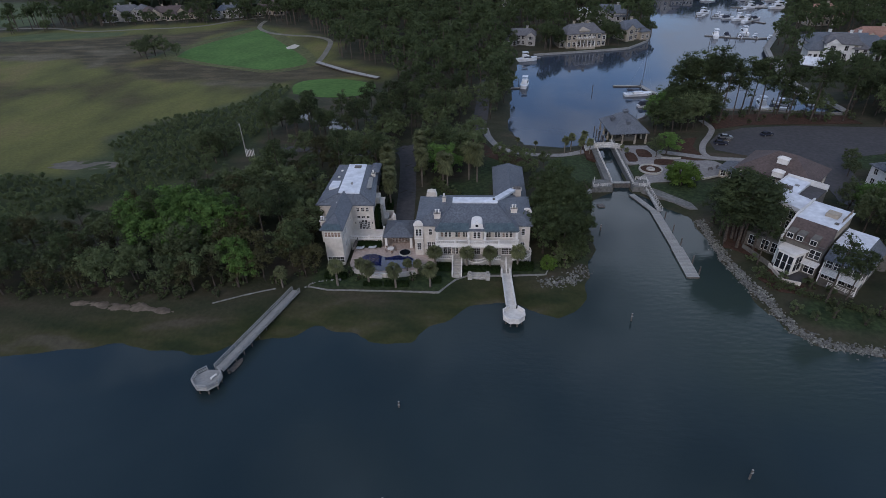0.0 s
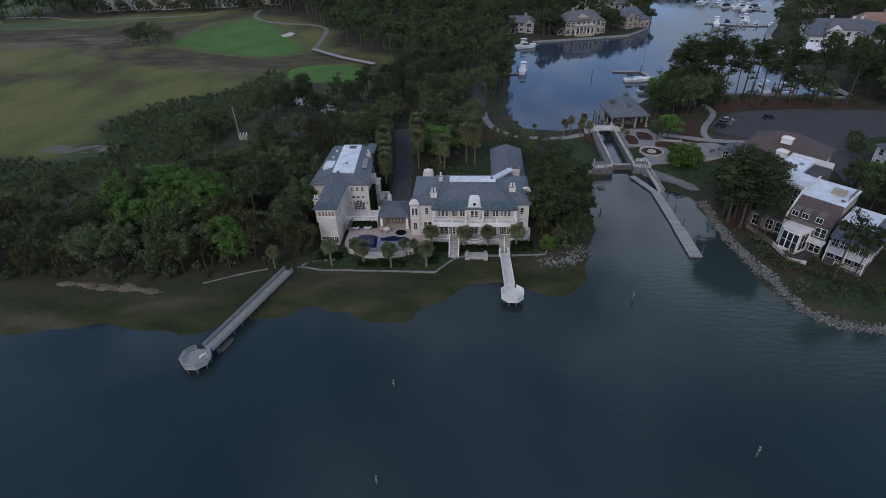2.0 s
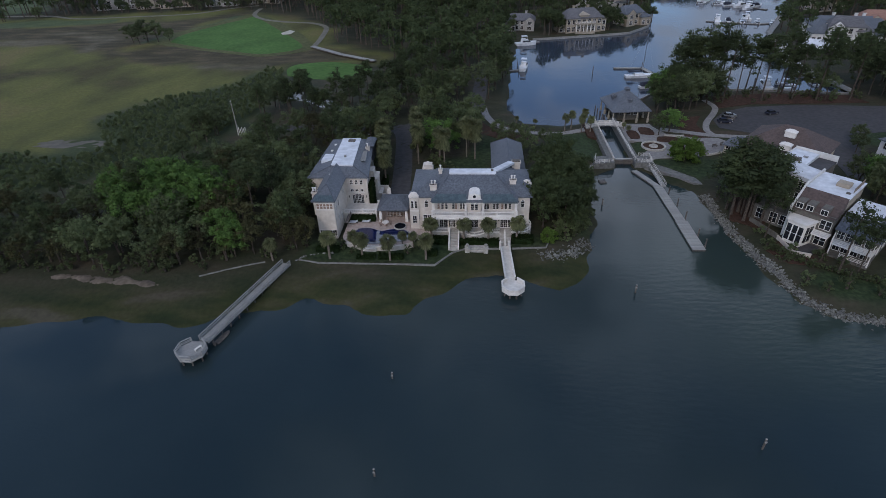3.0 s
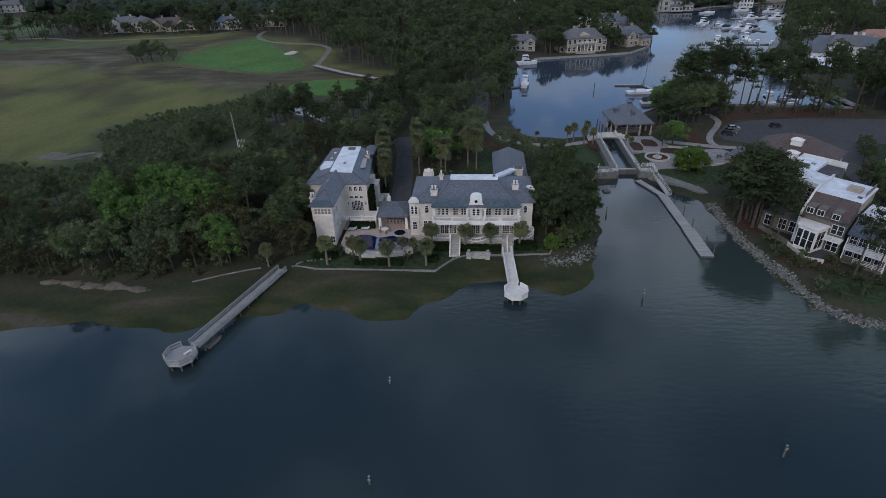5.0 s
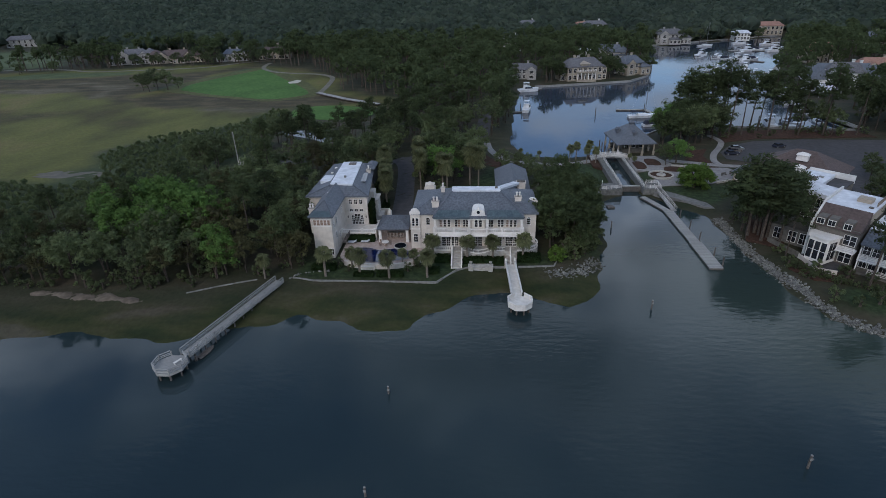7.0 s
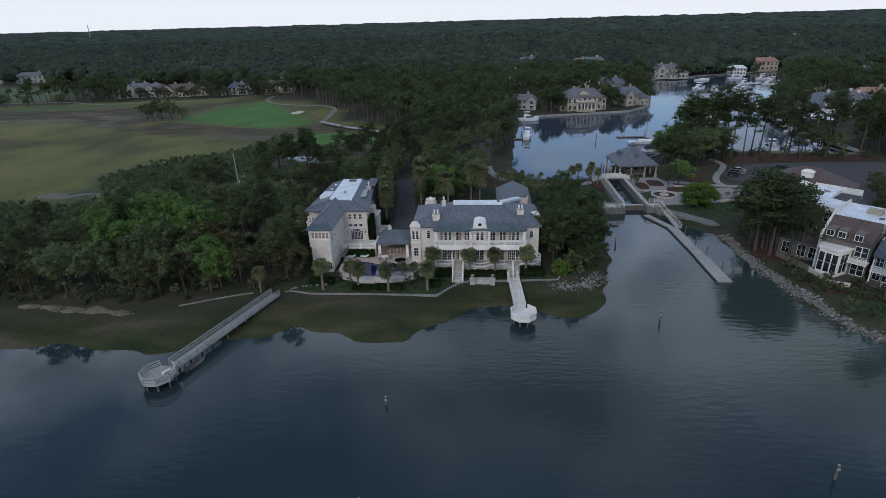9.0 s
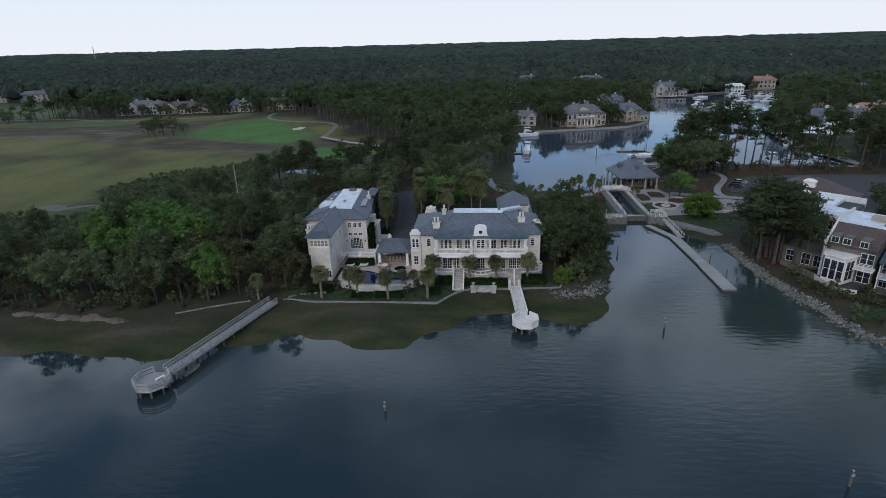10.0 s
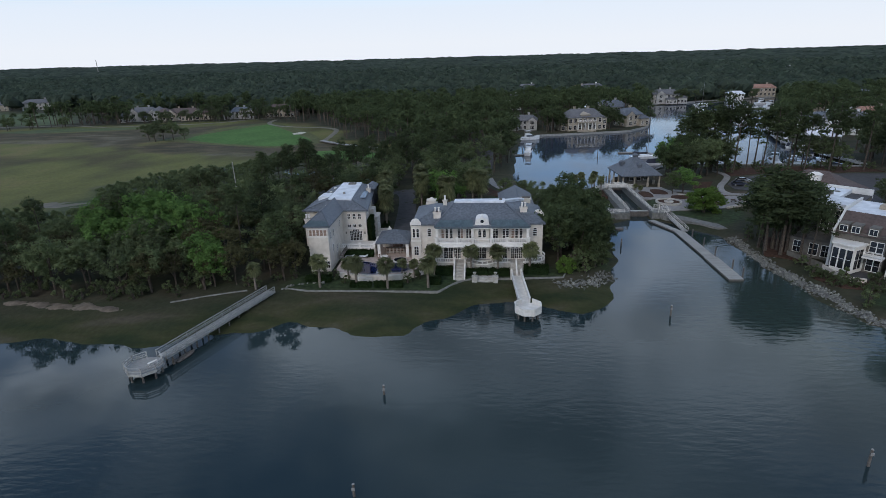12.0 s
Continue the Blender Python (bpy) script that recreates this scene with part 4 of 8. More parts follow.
    # side bays
    window(H, -10.8, 111.3, 8.6, 0.75, 1.7, arch=True, cols=1, rows=3)
    for cx, z in ((-12.9, 5.0), (-11.2, 4.6), (-10.2, 4.6)):
        window(H, cx, 111.3, z, 0.8, 1.9, cols=2, rows=3)
    window(H, 11.1, 111.5, 8.6, 0.75, 1.7, arch=True, cols=1, rows=3)
    window(H, 11.1, 111.5, 4.6, 0.9, 1.9)
    for cy in (115, 118.5, 122):
        for z in (4.6, 8.4):
            window(H, -14.0, cy, z, 0.9, 1.8, turn=-90, rows=3)
            window(H, 12.7, cy, z, 0.9, 1.8, turn=90, rows=3)
    for cy in (129, 133, 137, 141, 145):
        window(H, 5.0, cy, 4.6, 1.0, 1.9, turn=-90, rows=3)
    for cx, cy, z1 in ((-13.6, 112.0, 11.3), (12.3, 118.4, 11.3)):
        t = simple("turret", lambda b: box(b, cx - 1.05, cx + 1.05, cy - 1.1, cy + 1.3, 2.0, z1), STUCCO, H, "stucco corner tower with a scrolled parapet")
        b = bmesh.new()
        prof = [(-1.15, 0), (-1.15, 0.55), (-0.95, 0.62), (-0.86, 0.8)] + [(0.86 * math.cos(math.pi * (1 - k / 8)), 0.8 + 0.55 * math.sin(math.pi * k / 8)) for k in range(1, 8)] + [(0.86, 0.8), (0.95, 0.62), (1.15, 0.55), (1.15, 0)]
        lo, hi = [[b.verts.new((cx + px, yy, z1 - 0.1 + pz)) for px, pz in prof] for yy in (cy - 1.22, cy - 0.82)]
        b.faces.new(lo)
        b.faces.new(hi[::-1])
        for k in range(len(prof)):
            q = (k + 1) % len(prof)
            b.faces.new((lo[k], lo[q], hi[q], hi[k]))
        part("parapet", b, TRIM, t)
        simple("turret_roof", lambda b: hip(b, cx - 1.2, cx + 1.2, cy - 0.8, cy + 1.5, z1 + 0.02, z1 + 0.95, cx - 0.2, cx + 0.2, cy + 0.3, cy + 0.7, 0.1), SLATE, t)
        simple("string_course", lambda b: box(b, cx - 1.1, cx + 1.1, cy - 1.16, cy - 1.1, 7.6, 7.85), TRIM, t)
        for k in (-0.4, 0.4):
            window(H, cx + k, cy - 1.1, 8.5, 0.5, 1.9, arch=True, cols=1, rows=3)
        window(H, cx, cy - 1.1, 4.6, 0.85, 1.9, cols=2, rows=3)
    chimney(H, -9.2, 113.1, 11, 13.5, 1.5, 0.9)
    chimney(H, 8.9, 114.9, 11.4, 13.9, 1.4, 0.9)
    chimney(H, -7.9, 119.4, 12.6, 14.4, 0.8, 0.8, 1)
    simple("chimney", lambda b: (box(b, 9.4, 11.4, 127.0, 128.4, 8, 12.6), box(b, 9.25, 11.55, 126.85, 128.55, 12.3, 12.6)), STUCCO, H)
    simple("flue_cap", lambda b: box(b, 9.5, 11.3, 127.1, 128.3, 12.6, 12.9), PILE, H)
    # belfry over the court
    t = simple("belfry", lambda b: (box(b, -12.4, -10.5, 125.0, 126.6, 2, 12.7), box(b, -12.75, -12.2, 124.85, 126.8, 2, 12.1), box(b, -10.7, -10.15, 124.85, 126.8, 2, 12.1)), STUCCO, H, "cream bell gable with a scrolled top")
    simple("cap", lambda b: (box(b, -12.55, -10.35, 124.9, 126.7, 12.7, 12.86), tube(b, -11.45, 125.8, 12.86, 13.3, 0.75, 0.35, 12)), STUCCO, t)
    window(H, -11.45, 124.98, 10.4, 0.8, 1.2, rows=2)
    # terrace
    b = bmesh.new()
    bow = [(-2.6 + 5.2 * k / 10 + 0.2, 107.4 - 1.3 * math.sin(math.pi * k / 10)) for k in range(11)]
    rnd = [(11.0 + 2.2 * math.sin(math.pi * k / 10 * 0.75), 110.3 - 2.6 * math.cos(math.pi * k / 10 * 0.75)) for k in range(11)]
    prism(b, [(-9.4, 109.7), (-9.4, 107.4)] + bow + [(8.6, 107.4)] + rnd + [(12.4, 113), (9.6, 113), (9.6, 109.7)], 1.8, 4.15)
    part("terrace", b, STONE, H, "raised cast-stone terrace with a bowed middle")
    balustrade(H, [(-9.2, 107.6), (-5.5, 107.6)], 4.15, 0.9)
    balustrade(H, [(-3.2, 107.6)] + bow[0::2] + [(5.9, 107.6)], 4.15, 0.9, piers=False)
    balustrade(H, [(8.5, 107.6)] + [(x - 0.1, y + 0.1) for x, y in rnd[::2]], 4.15, 0.9, piers=False)
    for x0, x1, y1 in ((-5.4, -3.3, 102.9), (6.0, 8.4, 103.9)):
        s = empty("stair", "", "", Matrix.Identity(4))
        s.parent = H
        n = 11
        for k in range(n):
            ya = 107.4 - (107.4 - y1) * k / n
            b = bmesh.new()
            box(b, x0, x1, ya - (107.4 - y1) / n, ya, 1.9, 4.15 - (k + 1) * (1.95 / n))
            part("step", b, STONE, s)
        b = bmesh.new()
        for x in (x0, x1) if x0 < 0 else (0.55 * x0 + 0.45 * x1,):
            beam(b, (x, 107.4, 5.0), (x, y1, 3.1), 0.26, 0.9)
        part("parapet", b, TRIM, s)
    based()


main_house()


# ---- the guest house ----
def guest_house():
    based(-32, 120, 2.2)
    H = empty("guest_house", "tall cream stucco guest house with slate roof and white roof deck", "house")
    simple("wall", lambda b: box(b, -35.5, -31.3, 107.5, 120, 1.8, 12.0), STUCCO, H)
    simple("wall", lambda b: prism(b, [(-39.5, 119.7), (-25.8, 119.7), (-28.4, 142.6), (-38.6, 142.6)], 1.8, 12.0), STUCCO, H)
    ro = simple("roof", lambda b: hip_on(b, [(-40.1, 119.1), (-25.2, 119.1), (-27.8, 143.2), (-39.2, 143.2)], 12.2, [(-34.7, 122.3), (-29.4, 122.3), (-30.3, 139), (-35.1, 139)], 13.95), SLATE, H)
    rf = simple("roof", lambda b: hip(b, -36.1, -30.7, 106.9, 124, 12.2, 14.3, -33.5, -33.3, 111.5, 122.5, 0.25), SLATE, H)
    ridge_caps(rf, [((-33.4, 111.5, 14.3), (-33.4, 122.5, 14.3)), ((-36.1, 106.9, 12.2), (-33.4, 111.5, 14.3)), ((-30.7, 106.9, 12.2), (-33.4, 111.5, 14.3)), ((-25.2, 119.1, 12.2), (-29.4, 122.3, 13.95)), ((-40.1, 119.1, 12.2), (-34.7, 122.3, 13.95))], 0.25)
    b = bmesh.new()
    f = 1.6 / 4.6
    v = [b.verts.new(p) for p in ((-36.0, 106.88, 12.25), (-30.8, 106.88, 12.25), (-30.8 - 2.65 * f, 108.5, 12.25 + 2.1 * f), (-36.0 + 2.65 * f, 108.5, 12.25 + 2.1 * f))]
    b.faces.new(v)
    for k in range(13):
        x = -35.9 + 5.0 * k / 12
        g = min(1.0, (min(x + 36.0, -30.8 - x)) / (2.65 * f))
        if g > 0.15:
            beam(b, (x, 106.88, 12.33), (x, 106.88 + 1.62 * g, 12.33 + 2.1 * f * g), 0.08, 0.1)
    part("copper_skirt", b, COPPER, rf, "ribbed blue-green copper roof skirt")
    simple("roof_deck", lambda b: (prism(b, [(-34.8, 122.2), (-29.4, 122.0), (-30.4, 139.2), (-35.3, 139.2)], 13.6, 14.15), prism(b, [(-38.2, 126.0), (-34.9, 126.0), (-35.0, 130.0), (-38.0, 130.0)], 12.7, 13.6)), ROOFWHITE, H, "white flat roof deck with a hatch")
    simple("roof_hatch", lambda b: box(b, -33.4, -31.6, 136.6, 138.0, 14.15, 14.4), PILE, H)
    simple("roof_vent", lambda b: (box(b, -32.4, -31.9, 126.6, 127.1, 14.15, 14.6),), CONCRETE, H)
    for x, y, z in ((-33.6, 113.2, 13.7), (-33.9, 117.5, 13.6), (-37.0, 133, 13.1), (-36.9, 137, 13.1)):
        simple("skylight", lambda b: box(b, x - 0.3, x + 0.3, y - 0.3, y + 0.3, z, z + 0.25), TRIM, H)
    simple("skylight", lambda b: (beam(b, (-28.0, 126, 13.4), (-28.6, 132.5, 13.4), 2.0, 0.12)), GLASS, H, "dark sloping roof glazing")
    chimney(H, -36.1, 110.6, 7, 12.9, 1.2, 1.0, 2)
    chimney(H, -27.9, 134.5, 10, 13.7, 0.9, 0.9, 1)
    simple("rear_dormer", lambda b: (box(b, -28.9, -27.0, 136.5, 141.5, 9, 13.2), hip(b, -29.3, -26.6, 136.1, 141.9, 13.2, 14.1, -28.2, -27.7, 137.6, 140.4, 0.2)), SLATE, H)
    simple("side_bay", lambda b: (box(b, -26.8, -24.6, 126.0, 130.0, 1.8, 8.4), box(b, -27.0, -24.4, 125.8, 130.2, 8.4, 8.7), box(b, -26.6, -25.4, 126.6, 129.4, 8.7, 10.4)), STUCCO, H)
    for cy in (127.2, 128.8):
        window(H, -24.6, cy, 5.0, 0.8, 1.9, turn=90, rows=3)
    simple("string_course", lambda b: (box(b, -35.6, -31.2, 107.4, 107.55, 9.7, 9.95), box(b, -35.6, -31.2, 107.38, 107.52, 11.4, 11.6)), TRIM, H)
    for k in range(5):
        window(H, -34.9 + k * 0.76, 107.5, 10.05, 0.6, 1.25, cols=1, rows=2, glass=SHADE)
        if k < 4:
            window(H, -34.8 + k * 0.98, 107.5, 3.0, 0.85, 1.5, cols=2, rows=2)
    for cx in (-29.7, -28.5, -27.3):
        window(H, cx, 119.7, 10.1, 0.65, 1.1, rows=2)
        window(H, cx, 119.7, 8.2, 0.7, 0.6, rows=1)
    for cx in (-29.4, -28.7, -28.0, -27.3):
        window(H, cx, 119.7, 5.0, 0.62, 2.6 if cx in (-28.7, -28.0) else 2.2, cols=2, rows=4, kind="french_door")
    simple("cornice", lambda b: (box(b, -30.2, -26.6, 119.5, 119.7, 7.75, 7.95), box(b, -40.0, -25.4, 119.4, 119.72, 11.75, 12.0)), TRIM, H)
    for cx in (-30.6, -26.3):
        simple("wall_lamp", lambda b: box(b, cx - 0.1, cx + 0.1, 119.45, 119.7, 6.6, 7.1), PILE, H)
    for cy, z in ((109.2, 8.8), (111.5, 8.8), (113.4, 4.6), (110.5, 5.8), (117, 9.2)):
        window(H, -31.3, cy, z, 0.8, 1.5, turn=90, rows=3)
    for cy in (121.5, 124.5, 128, 132, 136, 140):
        for z in (5.2, 9.0):
            window(H, -25.8 - (cy - 119.7) * 0.1135, cy, z, 0.9, 1.8, turn=96.5, rows=3)
    for cy in (122, 126, 130, 134):
        window(H, -39.5 + (cy - 119.7) * 0.0393, cy, 9.0, 0.9, 1.6, turn=-92.2, rows=3)
    # terrace and balcony before the doors
    simple("terrace", lambda b: box(b, -31.3, -23.2, 114.9, 119.7, 1.8, 4.85), STUCCO, H)
    balustrade(H, [(-31.2, 115.1), (-26.6, 115.1), (-23.4, 115.1), (-23.4, 119.4)], 4.85, 0.85)
    simple("side_stair", lambda b: [box(b, -23.2, -22.0, 125 - 0.5 * k, 125.5 - 0.5 * k, 1.8, 4.8 - 0.26 * k) for k in range(12)], STONE, H)
    simple("court_wall", lambda b: (box(b, -25.8, -22.4, 130, 130.4, 1.8, 4.6), box(b, -22.8, -22.4, 125.5, 130.0, 1.8, 4.0), box(b, -25.8, -23.6, 126.5, 130, 1.8, 4.2)), STUCCO, H)
    simple("court_pier", lambda b: (box(b, -22.0, -21.2, 125, 125.8, 1.8, 6.0), tube(b, -21.6, 125.4, 6.0, 6.6, 0.35, 0.1)), TRIM, H)
    simple("iron_balcony", lambda b: (box(b, -30.1, -29.3, 110.5, 114.5, 4.6, 4.75), box(b, -29.36, -29.3, 110.5, 114.5, 5.6, 5.68), [box(b, -29.36, -29.3, 110.5 + 0.33 * k, 110.54 + 0.33 * k, 4.75, 5.6) for k in range(13)]), PILE, H)
    based()


guest_house()


# ---- pool court ----
def pool_court():
    ring = [(-30.1, 107.2), (-30.1, 114.9), (-30.1, 119.6), (-23.2, 119.6), (-23.2, 122), (-14.0, 122), (-14.0, 111.3), (-9.4, 109.6), (-9.4, 108.4), (-12.4, 106.6), (-14.6, 104.4), (-18, 103.2), (-23, 102.9), (-27.5, 103.8), (-29.4, 105.4)]
    sheet("patio", ring, 1.6, 3.0, PAVER, "pinkish paved pool patio", "patio")
    pts = smooth_line([(-28.0, 108.3), (-26.8, 110.5), (-24.3, 110.8), (-21.6, 109.6), (-19.0, 110.4), (-16.6, 110.2), (-14.9, 108.6), (-15.4, 105.8), (-19.5, 104.6), (-23.0, 104.2), (-26.4, 105.6), (-28.0, 108.3)], 3)[:-1]
    P = empty("swimming_pool", "dark blue freeform swimming pool with pale coping", "pool", Matrix.Identity(4))
    cx, cy = sum(p[0] for p in pts) / len(pts), sum(p[1] for p in pts) / len(pts)
    b = bmesh.new()
    prism(b, [(cx + (x - cx) * 1.05, cy + (y - cy) * 1.07) for x, y in pts], 2.8, 3.05)
    part("coping", b, WALKWAY, P)
    b = bmesh.new()
    prism(b, pts, 2.85, 3.07)
    part("pool_water", b, POOL, P, "dark blue still pool water")
    T = empty("hot_tub", "round dark spa beside the pool", "hot tub", Matrix.Identity(4))
    b = bmesh.new()
    tube(b, -17.3, 111.5, 2.8, 3.35, 1.55, 1.5, 20)
    part("rim", b, STONE, T)
    b = bmesh.new()
    tube(b, -17.3, 111.5, 3.0, 3.37, 1.3, 1.3, 20)
    part("tub_water", b, mat("spa_water", (0.006, 0.008, 0.012), (0.01, 0.014, 0.02), 0.05, 1, 0.5, 0), T)
    arc = smooth_line([(-28.5, 104.3), (-25.5, 103.1), (-21, 102.6), (-17, 102.9), (-13.8, 104.2), (-11.4, 106.6)], 5)
    wall_line("pool_wall", arc, 0.45, 3.35, 1.6, STUCCO, "curved cream wall below the pool", "wall")
    sheet("pool_spill", [(-24.6, 102.2), (-21.6, 102.0), (-21.6, 102.9), (-24.6, 103.1)], 1.8, 2.9, TRIM, "white pool spillway ledge", "ledge")
    # pavilion
    based(-19.1, 117.5, 3.0)
    V = empty("pool_pavilion", "open pool pavilion with slate hipped roof on white columns", "pavilion")
    simple("roof", lambda b: hip(b, -22.8, -15.4, 113.5, 121.6, 6.5, 8.1, -19.9, -18.3, 117.2, 117.9, 0.35), SLATE, V)
    for x in (-22.2, -16.0):
        for y in (114.2, 121):
            simple("column", lambda b: (box(b, x - 0.38, x + 0.38, y - 0.38, y + 0.38, 3.0, 3.3), box(b, x - 0.3, x + 0.3, y - 0.3, y + 0.3, 3.3, 6.0), box(b, x - 0.38, x + 0.38, y - 0.38, y + 0.38, 6.0, 6.2)), TRIM, V)
    simple("beam", lambda b: (box(b, -22.5, -15.7, 113.9, 114.4, 6.0, 6.2), box(b, -22.5, -15.7, 120.8, 121.3, 6.0, 6.2), box(b, -22.5, -22.0, 114.4, 120.8, 6.0, 6.2), box(b, -16.2, -15.7, 114.4, 120.8, 6.0, 6.2)), TRIM, V)
    simple("back_wall", lambda b: box(b, -22.0, -16.2, 120.9, 121.2, 3.0, 6.0), STUCCO, V)
    simple("hearth", lambda b: (box(b, -20.2, -18.0, 120.3, 120.9, 3.0, 5.2),), SHADE, V)
    based()
    bar = empty("bar_counter", "long pale bar counter in the pavilion", "bar", Matrix.Translation((-19.1, 117.2, 3.0)))
    simple("counter_base", lambda b: box(b, -2.0, 2.0, -0.3, 0.3, 0, 1.0), STUCCO, bar)
    simple("counter_top", lambda b: box(b, -2.15, 2.15, -0.42, 0.42, 1.0, 1.08), STONE, bar)

    def stool(m, seat, legs, h, label, group):
        s = empty("stool", label, "chair", m, group)
        simple("seat", lambda b: tube(b, 0, 0, h - 0.07, h, 0.24, 0.24, 10), seat, s)
        for k in range(4):
            a = math.pi / 4 + k * math.pi / 2
            simple("leg", lambda b: tube(b, 0.17 * math.cos(a), 0.17 * math.sin(a), 0, h - 0.07, 0.03, 0.03, 5), legs, s)
        simple("backrest", lambda b: box(b, -0.22, 0.22, 0.18, 0.23, h + 0.1, h + 0.45), seat, s)
        return s
    st = stool(Matrix.Translation((-20.7, 116.3, 3.0)), SHADE, PILE, 0.75, "brown bar stool at the pavilion counter", "bar stools")
    for k in range(1, 5):
        copy_thing(st, Matrix.Translation((-20.7 + 0.8 * k, 116.3, 3.0)))
    t = empty("patio_table", "round pale patio table beside the pool", "table", Matrix.Translation((-20.9, 112.6, 3.0)))
    simple("tabletop", lambda b: tube(b, 0, 0, 0.70, 0.76, 0.85, 0.85, 18), TRIM, t)
    simple("pedestal", lambda b: (tube(b, 0, 0, 0, 0.06, 0.35, 0.3), tube(b, 0, 0, 0.06, 0.70, 0.09, 0.07)), TRIM, t)
    ch = stool(pose(-20.9 + 1.25, 112.6, 3.0, rz=-90), SHADE, PILE, 0.46, "dark patio chair at the round table", "patio chairs")
    for k in range(1, 5):
        a = 2 * math.pi * k / 5
        copy_thing(ch, pose(-20.9 + 1.25 * math.cos(a), 112.6 + 1.25 * math.sin(a), 3.0, rz=math.degrees(a) - 90))
    l = empty("sun_lounger", "white cushioned sun lounger below the hedge", "lounger", pose(-28.6, 113.2, 3.0), "sun loungers")
    simple("frame", lambda b: box(b, -1.0, 1.0, -0.4, 0.4, 0.28, 0.36), PILE, l)
    simple("mattress", lambda b: (box(b, -1.0, 0.35, -0.42, 0.42, 0.36, 0.5), box(b, 0.35, 1.05, -0.42, 0.42, 0.36, 0.5, pose(0.35, 0, 0.36, 0, -28, 0) @ pose(-0.35, 0, -0.36))), ROOFWHITE, l)
    for x in (-0.85, 0.85):
        for y in (-0.32, 0.32):
            simple("leg", lambda b: box(b, x - 0.03, x + 0.03, y - 0.03, y + 0.03, 0, 0.28), PILE, l)
    copy_thing(l, pose(-25.6, 113.5, 3.0))


pool_court()


def hedge(x0, x1, y0, y1, z0, z1, label="clipped dark green hedge at the terrace foot", seed=1):
    """A clipped hedge: a leafy block with an uneven skin."""
    rng = np.random.default_rng(seed)
    n = int(((x1 - x0) * (y1 - y0) + 2 * (z1 - z0) * (x1 - x0 + y1 - y0)) * 26)
    p = rng.random((n, 3)) * (x1 - x0, y1 - y0, z1 - z0) + (x0, y0, z0)
    face = rng.integers(0, 4, n)
    p[face < 2, 2] = z1 + rng.normal(0, 0.07, (face < 2).sum())
    p[face == 2, 1] = y0 + rng.normal(0, 0.07, (face == 2).sum())
    side = face == 3
    p[side, 0] = np.where(rng.random(side.sum()) < 0.5, x0, x1)
    v, f = leaf_quads(p, rng.normal(0, 1, (n, 3)) + (0, -0.4, 0.8), 0.26 + 0.16 * rng.random(n), rng)
    h = empty("hedge", label, "hedge", Matrix.Translation(((x0 + x1) / 2, (y0 + y1) / 2, z0)))
    v = v - np.array(h.matrix_basis.translation)
    part("foliage", mesh_from("foliage", v, f, HEDGELEAF), HEDGELEAF, h)
    w, d = (x1 - x0) / 2 - 0.08, (y1 - y0) / 2 - 0.08
    simple("core", lambda b: box(b, -w, w, -d, d, -0.1, z1 - z0 - 0.08), HEDGE, h)


def leaf_quads(p, nrm, size, rng):
    """Leaf sprays: one bent kite at each point, square to its normal."""
    n = len(p)
    nrm = nrm / np.maximum(np.linalg.norm(nrm, axis=1, keepdims=True), 1e-6)
    r = rng.normal(0, 1, (n, 3))
    u = np.cross(nrm, r)
    u /= np.maximum(np.linalg.norm(u, axis=1, keepdims=True), 1e-6)
    w = np.cross(nrm, u)
    s = np.asarray(size)[:, None]
    k = 0.36 + 0.34 * rng.random((n, 1))
    v = np.stack((p - u * s * 0.7, p + w * s * k * 0.5 + nrm * s * 0.12, p + u * s * 0.7 - nrm * s * 0.1, p - w * s * k * 0.5 + nrm * s * 0.12), 1).reshape(-1, 3)
    return v, np.arange(4 * n).reshape(n, 4)


HEDGELEAF = leaf("hedge_leaf", (0.014, 0.028, 0.009), (0.036, 0.058, 0.019), 0.4, 0.1)
hedge(-9.2, -5.8, 105.2, 106.9, 2.2, 3.7, seed=1)
hedge(-2.9, 1.3, 104.9, 106.0, 2.2, 3.6, seed=2)
hedge(1.5, 5.6, 104.9, 106.2, 2.2, 3.5, seed=3)
hedge(8.7, 13.4, 105.6, 107.4, 2.2, 3.9, seed=4)
hedge(-30.0, -23.6, 113.9, 114.9, 3.0, 4.5, "dark hedge against the terrace wall", seed=5)
hedge(-20.6, -15.2, 98.9, 100.2, 2.2, 3.2, "low dark hedge on the lawn edge", seed=6)
hedge(-10.5, -7.9, 100.4, 101.8, 2.2, 3.4, "low dark hedge on the lawn edge", seed=7)
hedge(-25.4, -21.4, 98.9, 100.1, 2.2, 3.1, "low dark hedge on the lawn edge", seed=8)
hedge(-25.7, -24.9, 120.2, 124.6, 2.2, 9.6, "tall dark ivy column against the guest house", seed=10)
hedge(-24.8, -23.4, 131, 137, 2.2, 4.4, "dark loose shrubbery beside the drive", seed=11)
hedge(-35, -30, 101.5, 103, 2.2, 3.3, "loose dark hedge below the guest house", seed=9)

